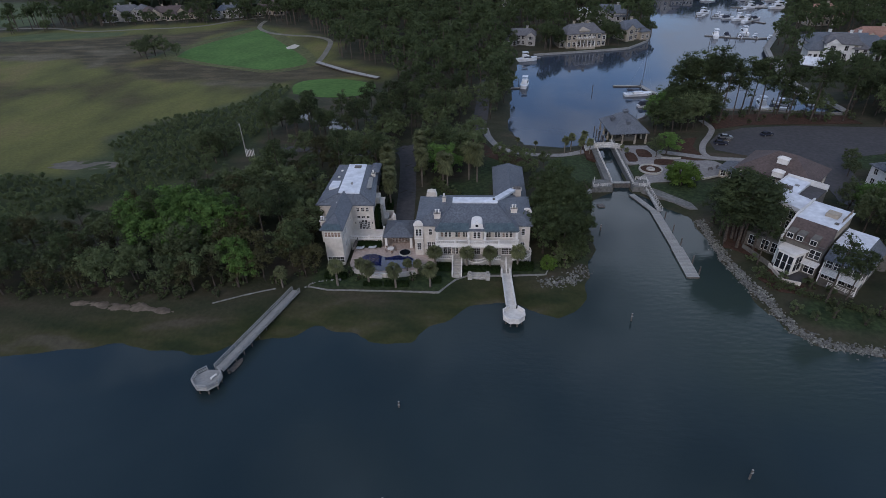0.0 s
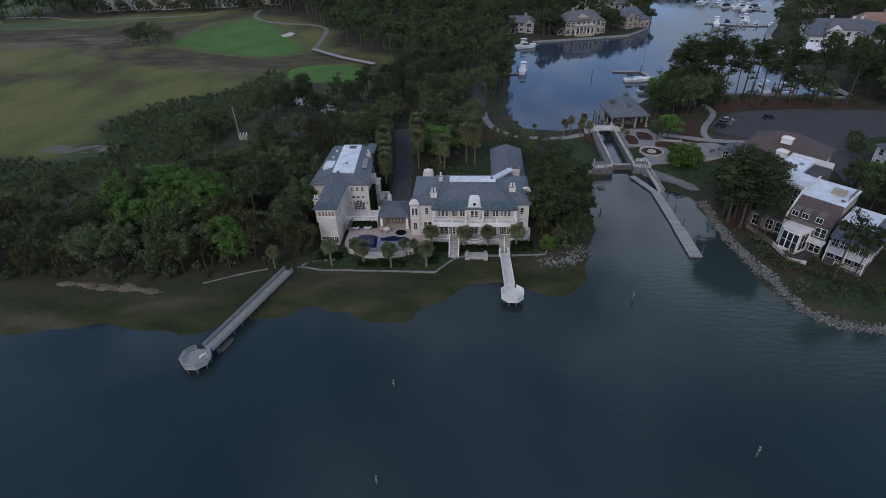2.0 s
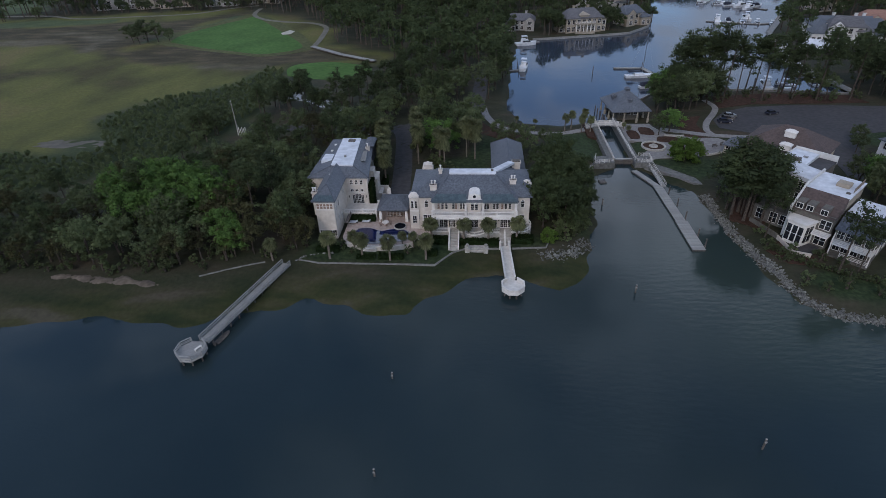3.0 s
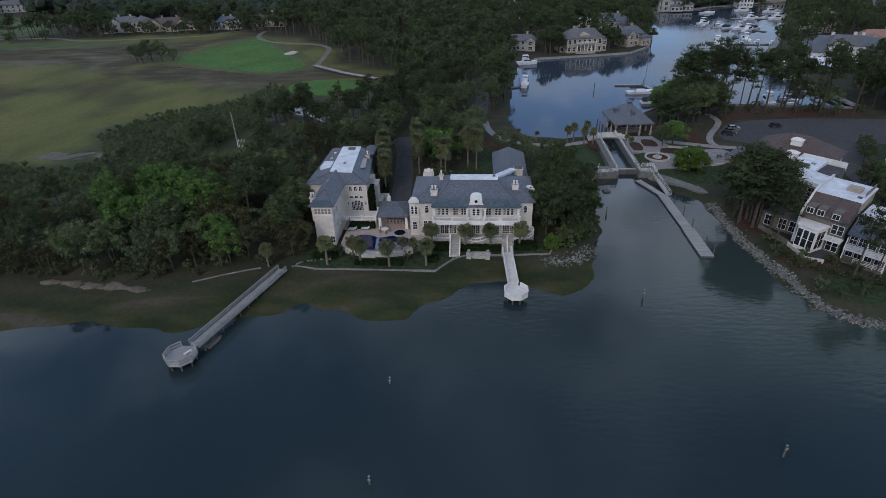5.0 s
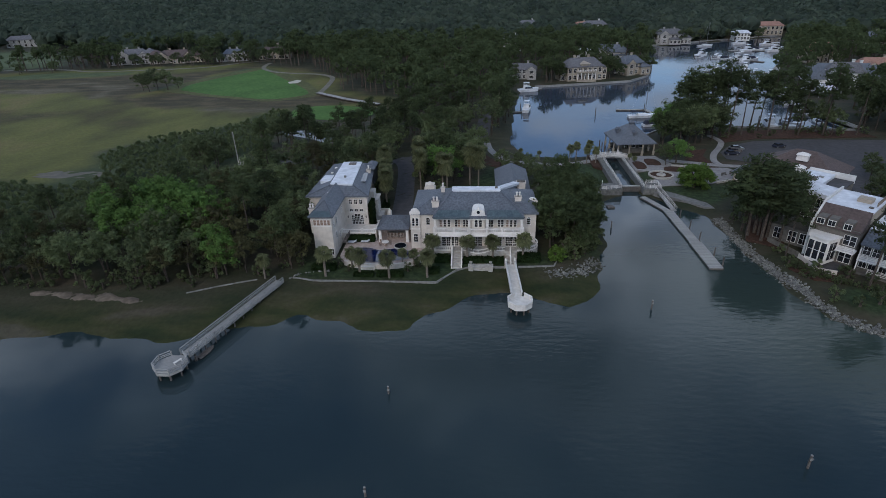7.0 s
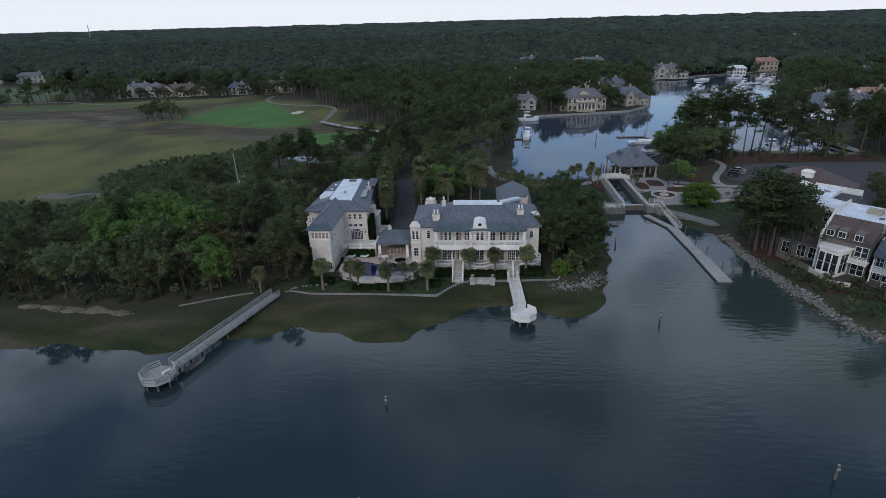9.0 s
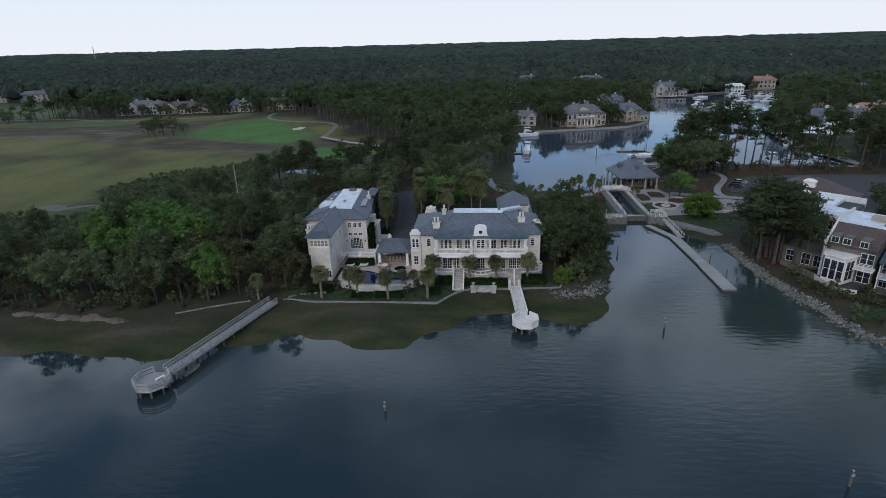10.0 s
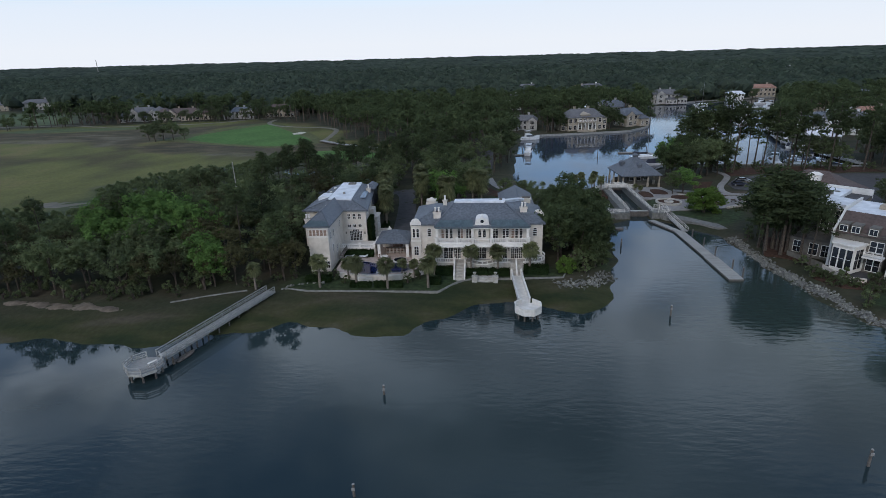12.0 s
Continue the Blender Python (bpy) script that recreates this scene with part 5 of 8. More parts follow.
S = empty("water_steps", "pale stone water steps with two urns' pedestals", "steps", Matrix.Identity(4))
for k in range(5):
    simple("step", lambda b: box(b, -0.9, 2.4, 103.6 - 0.42 * (k + 1), 103.6 - 0.42 * k, 0.6, 2.2 - 0.3 * k), STONE, S)
simple("landing", lambda b: box(b, -1.8, 3.2, 103.6, 105.0, 1.4, 2.32), STONE, S)
for x in (-1.3, 2.8):
    simple("pedestal", lambda b: (box(b, x - 0.5, x + 0.5, 102.4, 103.5, 0.8, 2.9), box(b, x - 0.58, x + 0.58, 102.32, 103.58, 2.9, 3.05)), STONE, S)
for x in (-1.3, 2.8):
    u = empty("stone_urn", "weathered stone urn on a pedestal", "urn", Matrix.Translation((x, 102.95, 3.05)), "urns at the water steps")
    simple("bowl", lambda b: (tube(b, 0, 0, 0, 0.1, 0.22, 0.2), tube(b, 0, 0, 0.1, 0.3, 0.08, 0.12), tube(b, 0, 0, 0.3, 0.75, 0.15, 0.36, 10)), STONE, u)


# ---- piers and docks ----
def octagon(cx, cy, r, turn=0.39):
    return [(cx + r * math.cos(turn + k * math.pi / 4), cy + r * math.sin(turn + k * math.pi / 4)) for k in range(8)]


def planks(parent, a, b, width, z, step=0.33):
    """Deck boards laid across the line from a to b."""
    A, B = Vector((*a, z)), Vector((*b, z))
    d = (B - A)
    n = int(d.length / step)
    bm = bmesh.new()
    box(bm, -width / 2, width / 2, -step / 2 + 0.02, step / 2 - 0.02, -0.06, 0)
    me = bpy.data.meshes.new("plank")
    bm.to_mesh(me)
    bm.free()
    me.materials.append(PLANK)
    rz = math.atan2(d.y, d.x) - math.pi / 2
    for k in range(n):
        o = new("plank", me)
        o.parent = parent
        o.matrix_basis = Matrix.Translation(A + d * (k + 0.5) / n - parent.matrix_basis.translation) @ Euler((0, 0, rz)).to_matrix().to_4x4()


def long_pier():
    a, b = Vector((-40.3, 96.6, 0)), Vector((-48.1, 72.0, 0))
    z = 2.55
    P = empty("timber_pier", "long weathered grey timber pier with octagonal head", "pier", Matrix.Translation((*a.xy, 0)))
    based(a.x, a.y, 0)
    d = (b - a).normalized()
    s = Vector((-d.y, d.x, 0)) * 0.95
    planks(P, a.xy, b.xy, 1.9, z)
    simple("stringer", lambda m: (beam(m, (*(a + s * 0.85).xy, z - 0.07), (*(b + s * 0.85).xy, z - 0.07), 0.12, 0.3), beam(m, (*(a - s * 0.85).xy, z - 0.07), (*(b - s * 0.85).xy, z - 0.07), 0.12, 0.3)), PLANK, P)
    o = octagon(-49.3, 69.4, 2.6)
    simple("deck", lambda m: prism(m, o, z - 0.25, z + 0.005), PLANK, P, "grey octagonal pier head")
    for side in (1, -1):
        for h in (0.35, 0.62, 1.0):
            simple("rail", lambda m: beam(m, (*(a + s * side).xy, z + h), (*(b + s * side).xy, z + h), 0.08 if h < 1 else 0.2, 0.12 if h < 1 else 0.06), PLANK, P)
        for k in range(14):
            q = a + (b - a) * k / 13 + s * side
            simple("post", lambda m: box(m, q.x - 0.06, q.x + 0.06, q.y - 0.06, q.y + 0.06, z - 0.3, z + 1.0), PLANK, P)
    gap = [k for k in range(8) if not (o[k][1] > 70.6 and o[(k + 1) % 8][1] > 70.2)]
    for k in range(8):
        p, q = o[k], o[(k + 1) % 8]
        if (p[1] + q[1]) / 2 > 71.2:
            continue
        for h in (0.35, 0.62, 1.0):
            simple("rail", lambda m: beam(m, (*p, z + h), (*q, z + h), 0.08 if h < 1 else 0.2, 0.12 if h < 1 else 0.06), PLANK, P)
        simple("post", lambda m: box(m, p[0] - 0.07, p[0] + 0.07, p[1] - 0.07, p[1] + 0.07, z - 0.3, z + 1.0), PLANK, P)
        simple("fascia", lambda m: beam(m, (*p, z - 0.02), (*q, z - 0.02), 0.1, 0.4), PLANK, P)
        simple("piling", lambda m: tube(m, p[0] * 0.86 - 49.3 * 0.14, p[1] * 0.86 + 69.4 * 0.14, -1.5, z - 0.2, 0.16, 0.15), PILE, P)
    for k in range(1, 11):
        for side in (0.7, -0.7):
            q = a + (b - a) * k / 10.5 + s * side
            simple("piling", lambda m: tube(m, q.x, q.y, -1.6, z - 0.1, 0.15, 0.14), PILE, P)
    based()
    bench = empty("pier_bench", "small pale bench on the pier head", "bench", pose(-48.2, 69.8, z, rz=60))
    simple("seat", lambda m: box(m, -0.7, 0.7, -0.2, 0.2, 0.42, 0.48), TRIM, bench)
    for x in (-0.6, 0.6):
        simple("leg", lambda m: box(m, x - 0.04, x + 0.04, -0.18, 0.18, 0, 0.42), TRIM, bench)


long_pier()


def white_pier():
    a, b, z = Vector((6.95, 103.9, 0)), Vector((7.6, 91.2, 0)), 2.75
    P = empty("white_pier", "white-painted pier with octagonal viewing platform", "pier", Matrix.Translation((*a.xy, 0)))
    based(a.x, a.y, 0)
    s = Vector((0.95, 0.05, 0))
    simple("deck", lambda m: beam(m, (*a.xy, z), (*b.xy, z), 1.9, 0.3), PALEWOOD, P)
    for side in (1, -1):
        simple("parapet", lambda m: beam(m, (*(a + s * side).xy, z + 0.85), (*(b + s * side).xy, z + 0.85), 0.16, 1.0), PALEWOOD, P)
        simple("handrail", lambda m: beam(m, (*(a + s * side).xy, z + 0.93), (*(b + s * side).xy, z + 0.93), 0.3, 0.08), PALEWOOD, P)
        q = a + s * side
        simple("end_post", lambda m: (box(m, q.x - 0.22, q.x + 0.22, q.y - 0.1, q.y + 0.35, 1.2, z + 1.15), tube(m, q.x, q.y + 0.12, z + 1.15, z + 1.45, 0.2, 0.05)), PALEWOOD, P)
    o = octagon(8.05, 89.0, 2.35)
    simple("platform", lambda m: prism(m, o, z - 0.35, z), PALEWOOD, P)
    for k in range(8):
        p, q = o[k], o[(k + 1) % 8]
        if (p[1] + q[1]) / 2 > 90.8:
            continue
        simple("parapet", lambda m: beam(m, (*p, z + 0.75), (*q, z + 0.75), 0.14, 1.25), PALEWOOD, P)
        simple("handrail", lambda m: beam(m, (*p, z + 0.83), (*q, z + 0.83), 0.28, 0.08), PALEWOOD, P)
        simple("piling", lambda m: tube(m, p[0] * 0.75 + 8.05 * 0.25, p[1] * 0.75 + 89.0 * 0.25, -1.6, z - 0.3, 0.16, 0.16), PILE, P)
    for k in (1, 2, 3):
        for side in (0.8, -0.8):
            q = a + (b - a) * k / 3.2 + s * side
            simple("piling", lambda m: tube(m, q.x, q.y, -1.2, z - 0.2, 0.15, 0.15), PILE, P)
    based()


white_pier()


def marina_dock(name, pts, width, z, label, piles=(), step=None):
    D = empty(name, label, "dock", Matrix.Translation((*pts[0], 0)), "docks")
    for a, b in zip(pts, pts[1:]):
        based(*pts[0], 0)
        simple("float", lambda m: beam(m, (*a, z - 0.05), (*b, z - 0.05), width - 0.1, 0.5), PILE, D)
        simple("deck", lambda m: beam(m, (*a, z - 0.0), (*b, z - 0.0), width, 0.08), PLANK, D) if not step else None
        if step:
            planks(D, a, b, width, z, step)
    for x, y, h in piles:
        based(*pts[0], 0)
        simple("piling", lambda m: tube(m, x, y, -2, h, 0.17, 0.16), PILE, D)
    based()
    return D


marina_dock("floating_dock", [(45.2, 146.4), (49.2, 136.2)], 1.7, 1.42, "grey floating dock leaving the lock", step=0.5)
marina_dock("floating_dock", [(49.2, 137.0), (49.7, 117.9)], 2.4, 1.425, "long grey floating dock in the creek", [(51.2, 133, 3.0), (51.3, 126, 3.2), (51.3, 119.4, 3.2)], step=0.5)
marina_dock("floating_dock", [(49.8, 117.9), (49.9, 105.2)], 2.9, 1.43, "wide grey end of the floating dock", [(51.6, 111.3, 3.3), (51.7, 106.8, 3.3)], step=0.5)
G = empty("gangway", "sloping aluminium gangway with rails", "gangway", Matrix.Identity(4))
simple("ramp", lambda m: beam(m, (49.9, 150.5, 2.45), (50.6, 136.0, 1.6), 1.3, 0.15), CONCRETE, G)
for dx in (-0.62, 0.62):
    simple("handrail", lambda m: (beam(m, (49.9 + dx, 150.5, 3.45), (50.6 + dx, 136.0, 2.6), 0.07, 0.07), beam(m, (49.9 + dx, 150.5, 2.95), (50.6 + dx, 136.0, 2.1), 0.05, 0.05)), PALEWOOD, G)
    for k in range(9):
        simple("post", lambda m: box(m, 49.9 + 0.7 * k / 8 + dx - 0.03, 49.9 + 0.7 * k / 8 + dx + 0.03, 150.5 - 14.5 * k / 8 - 0.03, 150.5 - 14.5 * k / 8 + 0.03, 2.4 - 0.85 * k / 8, 3.45 - 0.85 * k / 8), PALEWOOD, G)

for x, y, h in ((-13.2, 65.4, 2.4), (32.5, 89.9, 2.9), (41.9, 53.4, 3.2), (-13.3, 47.0, 2.6), (32.7, 126.4, 2.8)):
    m = empty("channel_marker", "dark timber channel pile with a pale cap in open water", "marker", Matrix.Translation((x, y, 0)), "channel piles")
    simple("piling", lambda b: tube(b, 0, 0, -2, h, 0.17, 0.15), PILE, m)
    simple("cap", lambda b: (tube(b, 0, 0, h, h + 0.12, 0.17, 0.05), box(b, -0.18, 0.18, -0.2, -0.16, h - 0.7, h - 0.35)), CONCRETE, m)


# ---- the lock ----
def fence_run(parent, pts, z, h=1.05, gap=1.6, material=None):
    material = material or PALEWOOD
    for a, b in zip(pts, pts[1:]):
        A, B = Vector((*a, 0)), Vector((*b, 0))
        for hh in (0.42, 0.74, h):
            simple("rail", lambda m: beam(m, (*a, z + hh), (*b, z + hh), 0.07, 0.09), material, parent)
        n = max(1, round((B - A).length / gap))
        for k in range(n + 1):
            q = A + (B - A) * k / n
            simple("post", lambda m: box(m, q.x - 0.06, q.x + 0.06, q.y - 0.06, q.y + 0.06, z, z + h + 0.06), material, parent)


LOCKWALL = mat("wet_lock_concrete", (0.09, 0.088, 0.082), (0.19, 0.185, 0.17), 0.85, 1.5, 0.2, 0.3)
L = empty("canal_lock", "concrete canal lock with dark gates and white railings", "lock", Matrix.Identity(4))
simple("lock_wall", lambda b: box(b, 38.6, 40.45, 153, 185, -2, 2.9), LOCKWALL, L)
simple("lock_wall", lambda b: box(b, 45.95, 47.6, 153, 185, -2, 2.9), LOCKWALL, L)
simple("gate_block", lambda b: prism(b, [(33.5, 147.2), (40.2, 148.4), (40.45, 153), (35.0, 153)], -2, 2.9), LOCKWALL, L)
simple("gate_block", lambda b: prism(b, [(45.95, 148.4), (51.0, 147.6), (51.0, 153), (45.95, 153)], -2, 2.9), LOCKWALL, L)
simple("wing_wall", lambda b: beam(b, (33.6, 147.4, 2.6), (30.5, 144.2, 1.2), 0.8, 2.5), CONCRETE, L)
for y in (151.5, 182.5):
    for x0, x1 in ((40.4, 43.15), (43.25, 46.0)):
        simple("lock_gate", lambda b: (box(b, x0, x1, y - 0.2, y + 0.2, -2, 2.3), [box(b, x0, x1, y - 0.3, y - 0.2, -1 + 0.8 * k, -0.85 + 0.8 * k) for k in range(4)]), PILE, L, "dark timber lock gate")
simple("gate_walk", lambda b: box(b, 40.0, 46.4, 151.9, 152.7, 2.3, 2.42), PLANK, L)
fence_run(L, [(40.2, 183), (40.2, 153.2), (40.0, 148.8), (34.2, 147.6), (35.4, 152.6)], 2.9)
fence_run(L, [(46.2, 183), (46.2, 153.2), (46.2, 148.8), (50.6, 148.0), (50.6, 152.6), (47.6, 152.8)], 2.9)
B = empty("foot_bridge", "white arched footbridge over the lock", "bridge", Matrix.Identity(4))
arch = [(36.5 + 12.5 * k / 8, 177.2 + 0.6 * k / 8, 2.4 + 1.0 * math.sin(math.pi * k / 8)) for k in range(9)]
deck = bmesh.new()
rings = [[deck.verts.new((p[0], p[1] + dy, p[2] + dz)) for dy, dz in ((-1.1, -0.17), (1.1, -0.17), (1.1, 0.18), (-1.1, 0.18))] for p in arch]
for r0, r1 in zip(rings, rings[1:]):
    for k in range(4):
        deck.faces.new((r0[k], r0[(k + 1) % 4], r1[(k + 1) % 4], r1[k]))
deck.faces.new(rings[0])
deck.faces.new(rings[-1][::-1])
bmesh.ops.recalc_face_normals(deck, faces=deck.faces)
part("deck", deck, PLANK, B)
for dy in (-1.05, 1.05):
    for hh in (0.45, 0.75, 1.1):
        simple("rail", lambda b: [beam(b, (p[0], p[1] + dy, p[2] + hh), (q[0], q[1] + dy, q[2] + hh), 0.12, 0.18) for p, q in zip(arch, arch[1:])], PALEWOOD, B)
    for p in arch:
        simple("post", lambda b: box(b, p[0] - 0.07, p[0] + 0.07, p[1] + dy - 0.07, p[1] + dy + 0.07, p[2], p[2] + 1.15), PALEWOOD, B)

SHINGLE = mat("grey_shingle", (0.085, 0.082, 0.088), (0.165, 0.158, 0.162), 0.85, 1.8, 0.3, 0.4)
BROWNSH = mat("brown_shingle", (0.072, 0.050, 0.044), (0.122, 0.086, 0.075), 0.85, 1.8, 0.3, 0.4)
CLAY = mat("terracotta_tile", (0.24, 0.12, 0.085), (0.36, 0.2, 0.145), 0.8, 1.5, 0.3, 0.3)
TANWALL = mat("tan_siding", (0.30, 0.25, 0.19), (0.40, 0.345, 0.27), 0.85, 1.5, 0.3, 0.1)
GREYWALL = mat("grey_siding", (0.105, 0.093, 0.078), (0.165, 0.148, 0.125), 0.85, 1.5, 0.3, 0.1)
PALEWALL = mat("weathered_pale_siding", (0.30, 0.285, 0.26), (0.42, 0.40, 0.37), 0.85, 1.5, 0.3, 0.1)
WHITEWALL = mat("white_siding", (0.60, 0.58, 0.55), (0.74, 0.72, 0.69), 0.8, 1.5, 0.3, 0.1)


def lock_house():
    H = empty("lock_pavilion", "lock keeper's pavilion with broad blue-grey hipped roof and cupola", "pavilion", pose(52.0, 191.6, 1.25, rz=5))
    simple("roof", lambda b: hip(b, -6.7, 6.7, -7.8, 7.8, 4.2, 9.1, -0.6, 0.6, -0.6, 0.8, 0.3), SLATE, H)
    simple("cupola", lambda b: (box(b, -0.7, 0.7, -0.7, 0.7, 8.8, 9.7), hip(b, -1.0, 1.0, -1.0, 1.0, 9.7, 10.4, -0.05, 0.05, -0.05, 0.05, 0.1)), SLATE, H)
    # shade under the porch is put into the wall's colour by this dark siding
    simple("wall", lambda b: box(b, -3.6, 4.0, -4.0, 5.0, -0.3, 4.4), GREYWALL, H)
    for x in (-6.0, 6.0):
        for y in (-7.1, -2.4, 2.4, 7.1):
            simple("post", lambda b: (box(b, x - 0.18, x + 0.18, y - 0.18, y + 0.18, 0, 4.3), box(b, x - 0.3, x + 0.3, y - 0.3, y + 0.3, 0, 1.4)), TANWALL, H)
    for x in (-2.2, 2.2):
        simple("post", lambda b: (box(b, x - 0.18, x + 0.18, -7.28, -6.92, 0, 4.3), box(b, x - 0.3, x + 0.3, -7.4, -6.8, 0, 1.4)), TANWALL, H)
    for x, y in ((0, -4.1), (-4.1, 0.6)):
        simple("dormer", lambda b: (box(b, x - 0.6, x + 0.6, y - 0.7, y + 1.2, 6.0, 7.3), hip(b, x - 0.8, x + 0.8, y - 0.9, y + 1.4, 7.3, 7.9, x - 0.05, x + 0.05, y - 0.6, y + 1.0, 0.08)), SLATE, H)
    for x in (-2.2, 0.3, 2.7):
        window(H, x, -4.0, 1.9, 1.2, 1.8, cols=2, rows=2)
    window(H, -3.6, 0, 1.9, 1.2, 1.8, turn=-90)
    for k in range(5):
        simple("mooring_post", lambda b: tube(b, -8.4, -6 + 3 * k, -3.5, 2.0, 0.2, 0.2), PILE, H)


lock_house()
F = empty("round_fountain", "round stone planter ring with fountain on the plaza", "fountain", Matrix.Translation((54.3, 161.2, 2.3)))
b = bmesh.new()
tube(b, 0, 0, 0, 0.12, 3.4, 3.4, 28)
part("base", b, MULCH, F)
b = bmesh.new()
for k in range(24):
    a0, a1 = 2 * math.pi * k / 24, 2 * math.pi * (k + 1) / 24
    beam(b, (3.4 * math.cos(a0), 3.4 * math.sin(a0), 0.5), (3.4 * math.cos(a1), 3.4 * math.sin(a1), 0.5), 0.45, 0.5)
part("rim", b, STONE, F)
simple("bowl", lambda b: (tube(b, 0, 0, 0, 0.45, 1.3, 1.3, 18), tube(b, 0, 0, 0.45, 0.9, 0.3, 0.5, 10)), STONE, F)
wall_line("seat_wall", smooth_line([(68, 154.6), (73, 156.6), (77.5, 160.5), (79.6, 164)], 5), 0.4, 2.75, 0.6, STONE, "curved low stone seat wall", "wall")
wall_line("seat_wall", smooth_line([(60, 170.2), (63, 169.6), (66, 169.8)], 4), 0.35, 2.7, 0.5, STONE, "short low stone wall", "wall")
for x, y, rz in ((72.4, 161, 20), (75.2, 162.6, 40), (69, 163, 0)):
    bn = empty("park_bench", "dark slatted park bench on the plaza", "bench", pose(x, y, 2.3, rz=rz), "plaza benches")
    for k in range(4):
        simple("slat", lambda b: box(b, -0.8, 0.8, -0.25 + 0.13 * k, -0.15 + 0.13 * k, 0.42, 0.46), PILE, bn)
    simple("backrest", lambda b: box(b, -0.8, 0.8, 0.26, 0.3, 0.5, 0.85), PILE, bn)
    for s in (-0.7, 0.7):
        simple("leg", lambda b: box(b, s - 0.04, s + 0.04, -0.22, 0.28, 0, 0.42), PILE, bn)


# ---- the villas on the east bank ----
def villas():
    m = Matrix.Translation((70.2, 112.0, 2.6)) @ Euler((0, 0, radians(-45.6))).to_matrix().to_4x4()
    DECK = mat("timber_deck", (0.17, 0.13, 0.10), (0.27, 0.22, 0.17), 0.85, 2, 0.4, 0.2)
    # middle villa
    H = empty("villa", "brown-shingled waterfront villa with flat white roof and glazed bay", "house", m)
    simple("wall", lambda b: box(b, 1.0, 9.3, -2.0, 13.2, -0.5, 7.6), GREYWALL, H)
    simple("wall", lambda b: box(b, 1.0, 9.3, 2.6, 13.2, 7.6, 10.2), TANWALL, H)
    simple("mansard", lambda b: (lambda v: [b.faces.new([v[i] for i in f]) for f in ((0, 1, 2, 3), (4, 0, 3, 5), (1, 6, 7, 2), (0, 4, 6, 1), (4, 5, 7, 6), (5, 3, 2, 7))])([b.verts.new(p) for p in ((0.9, -2.4, 7.2), (9.4, -2.4, 7.2), (9.4, 2.6, 10.5), (0.9, 2.6, 10.5), (0.9, 2.7, 7.0), (0.9, 2.7, 10.4), (9.4, 2.7, 7.0), (9.4, 2.7, 10.4))]), BROWNSH, H, "steep brown shingle mansard slope")
    simple("roof", lambda b: (box(b, 0.9, 9.5, 2.6, 13.4, 10.2, 10.5), box(b, 1.2, 9.2, 2.9, 13.1, 10.5, 10.56)), ROOFWHITE, H, "flat white membrane roof")
    simple("party_wall", lambda b: beam(b, (0.8, -2.6, 7.6), (0.8, 3.4, 11.1), 0.4, 7.5), WHITEWALL, H)
    simple("party_wall", lambda b: box(b, 0.6, 1.0, 3.4, 13.6, 0, 11.1), WHITEWALL, H)
    simple("roof_unit", lambda b: (box(b, 5.2, 7.8, 7.2, 9.6, 10.56, 11.3), box(b, 5.4, 6.3, 7.4, 9.4, 11.3, 11.4), box(b, 6.7, 7.6, 7.4, 9.4, 11.3, 11.4)), TANWALL, H, "tan rooftop equipment housing")
    simple("roof_hatch", lambda b: box(b, 8.0, 8.8, 4.6, 5.3, 10.56, 10.8), PILE, H)
    simple("roof_rail", lambda b: [box(b, 9.0, 9.1, 6 + 0.5 * k, 6.1 + 0.5 * k, 10.5, 11.6) for k in range(14)] + [box(b, 9.0, 9.12, 6, 12.6, 11.55, 11.65)], DECK, H)
    for x in (2.2, 4.2, 7.0):
        d = simple("dormer", lambda b: box(b, x - 0.8, x + 0.8, -2.3, 0.5, 7.4, 9.0), GREYWALL, H)
        window(H, x, -2.3, 7.6, 1.2, 1.1, cols=2, rows=1)
    bay = simple("glazed_bay", lambda b: prism(b, [(1.2, -2.0), (1.8, -5.0), (5.4, -5.6), (6.4, -2.0)], 0.3, 5.6), TRIM, H, "white-framed glazed bay")
    simple("roof", lambda b: prism(b, [(0.9, -1.9), (1.5, -5.3), (5.6, -5.9), (6.8, -1.9)], 5.6, 5.9), TRIM, bay)
    for k in range(3):
        f = (k + 0.5) / 3
        window(bay, 1.8 + 3.6 * f, -5.0 - 0.6 * f, 1.0, 1.0, 3.9, turn=-9.5, cols=1, rows=2)
    window(bay, 1.5, -3.5, 1.0, 2.2, 3.9, turn=-78.7, cols=2, rows=2)
    window(bay, 5.9, -3.8, 1.0, 2.4, 3.9, turn=74, cols=2, rows=2)
    for x in (7.4, 8.5):
        window(H, x, -2.0, 0.6, 0.95, 2.3, cols=1, rows=2)
        window(H, x, -2.0, 4.4, 0.95, 2.0, cols=1, rows=2)
    simple("balcony", lambda b: box(b, 6.4, 9.6, -4.4, -2.0, 3.6, 3.85), TRIM, H)
    fence_run(H, [(6.6, -4.3), (9.5, -4.3)], 3.85, material=TRIM)
    simple("patio_wall", lambda b: (beam(b, (0.6, -4.0, 0.6), (5.4, -8.2, 0.6), 0.3, 2.0), beam(b, (5.4, -8.2, 0.6), (8.5, -6.8, 0.6), 0.3, 2.0)), STUCCO, H)
    simple("patio_floor", lambda b: prism(b, [(0.7, -3.9), (5.4, -8.0), (8.4, -6.7), (8.4, -2.0), (1.0, -2.0)], -1.0, 0.15), ASPHALT, H)
    # set-back villa
    H = empty("villa", "set-back villa with flat white roof and dark roof well", "house", m)
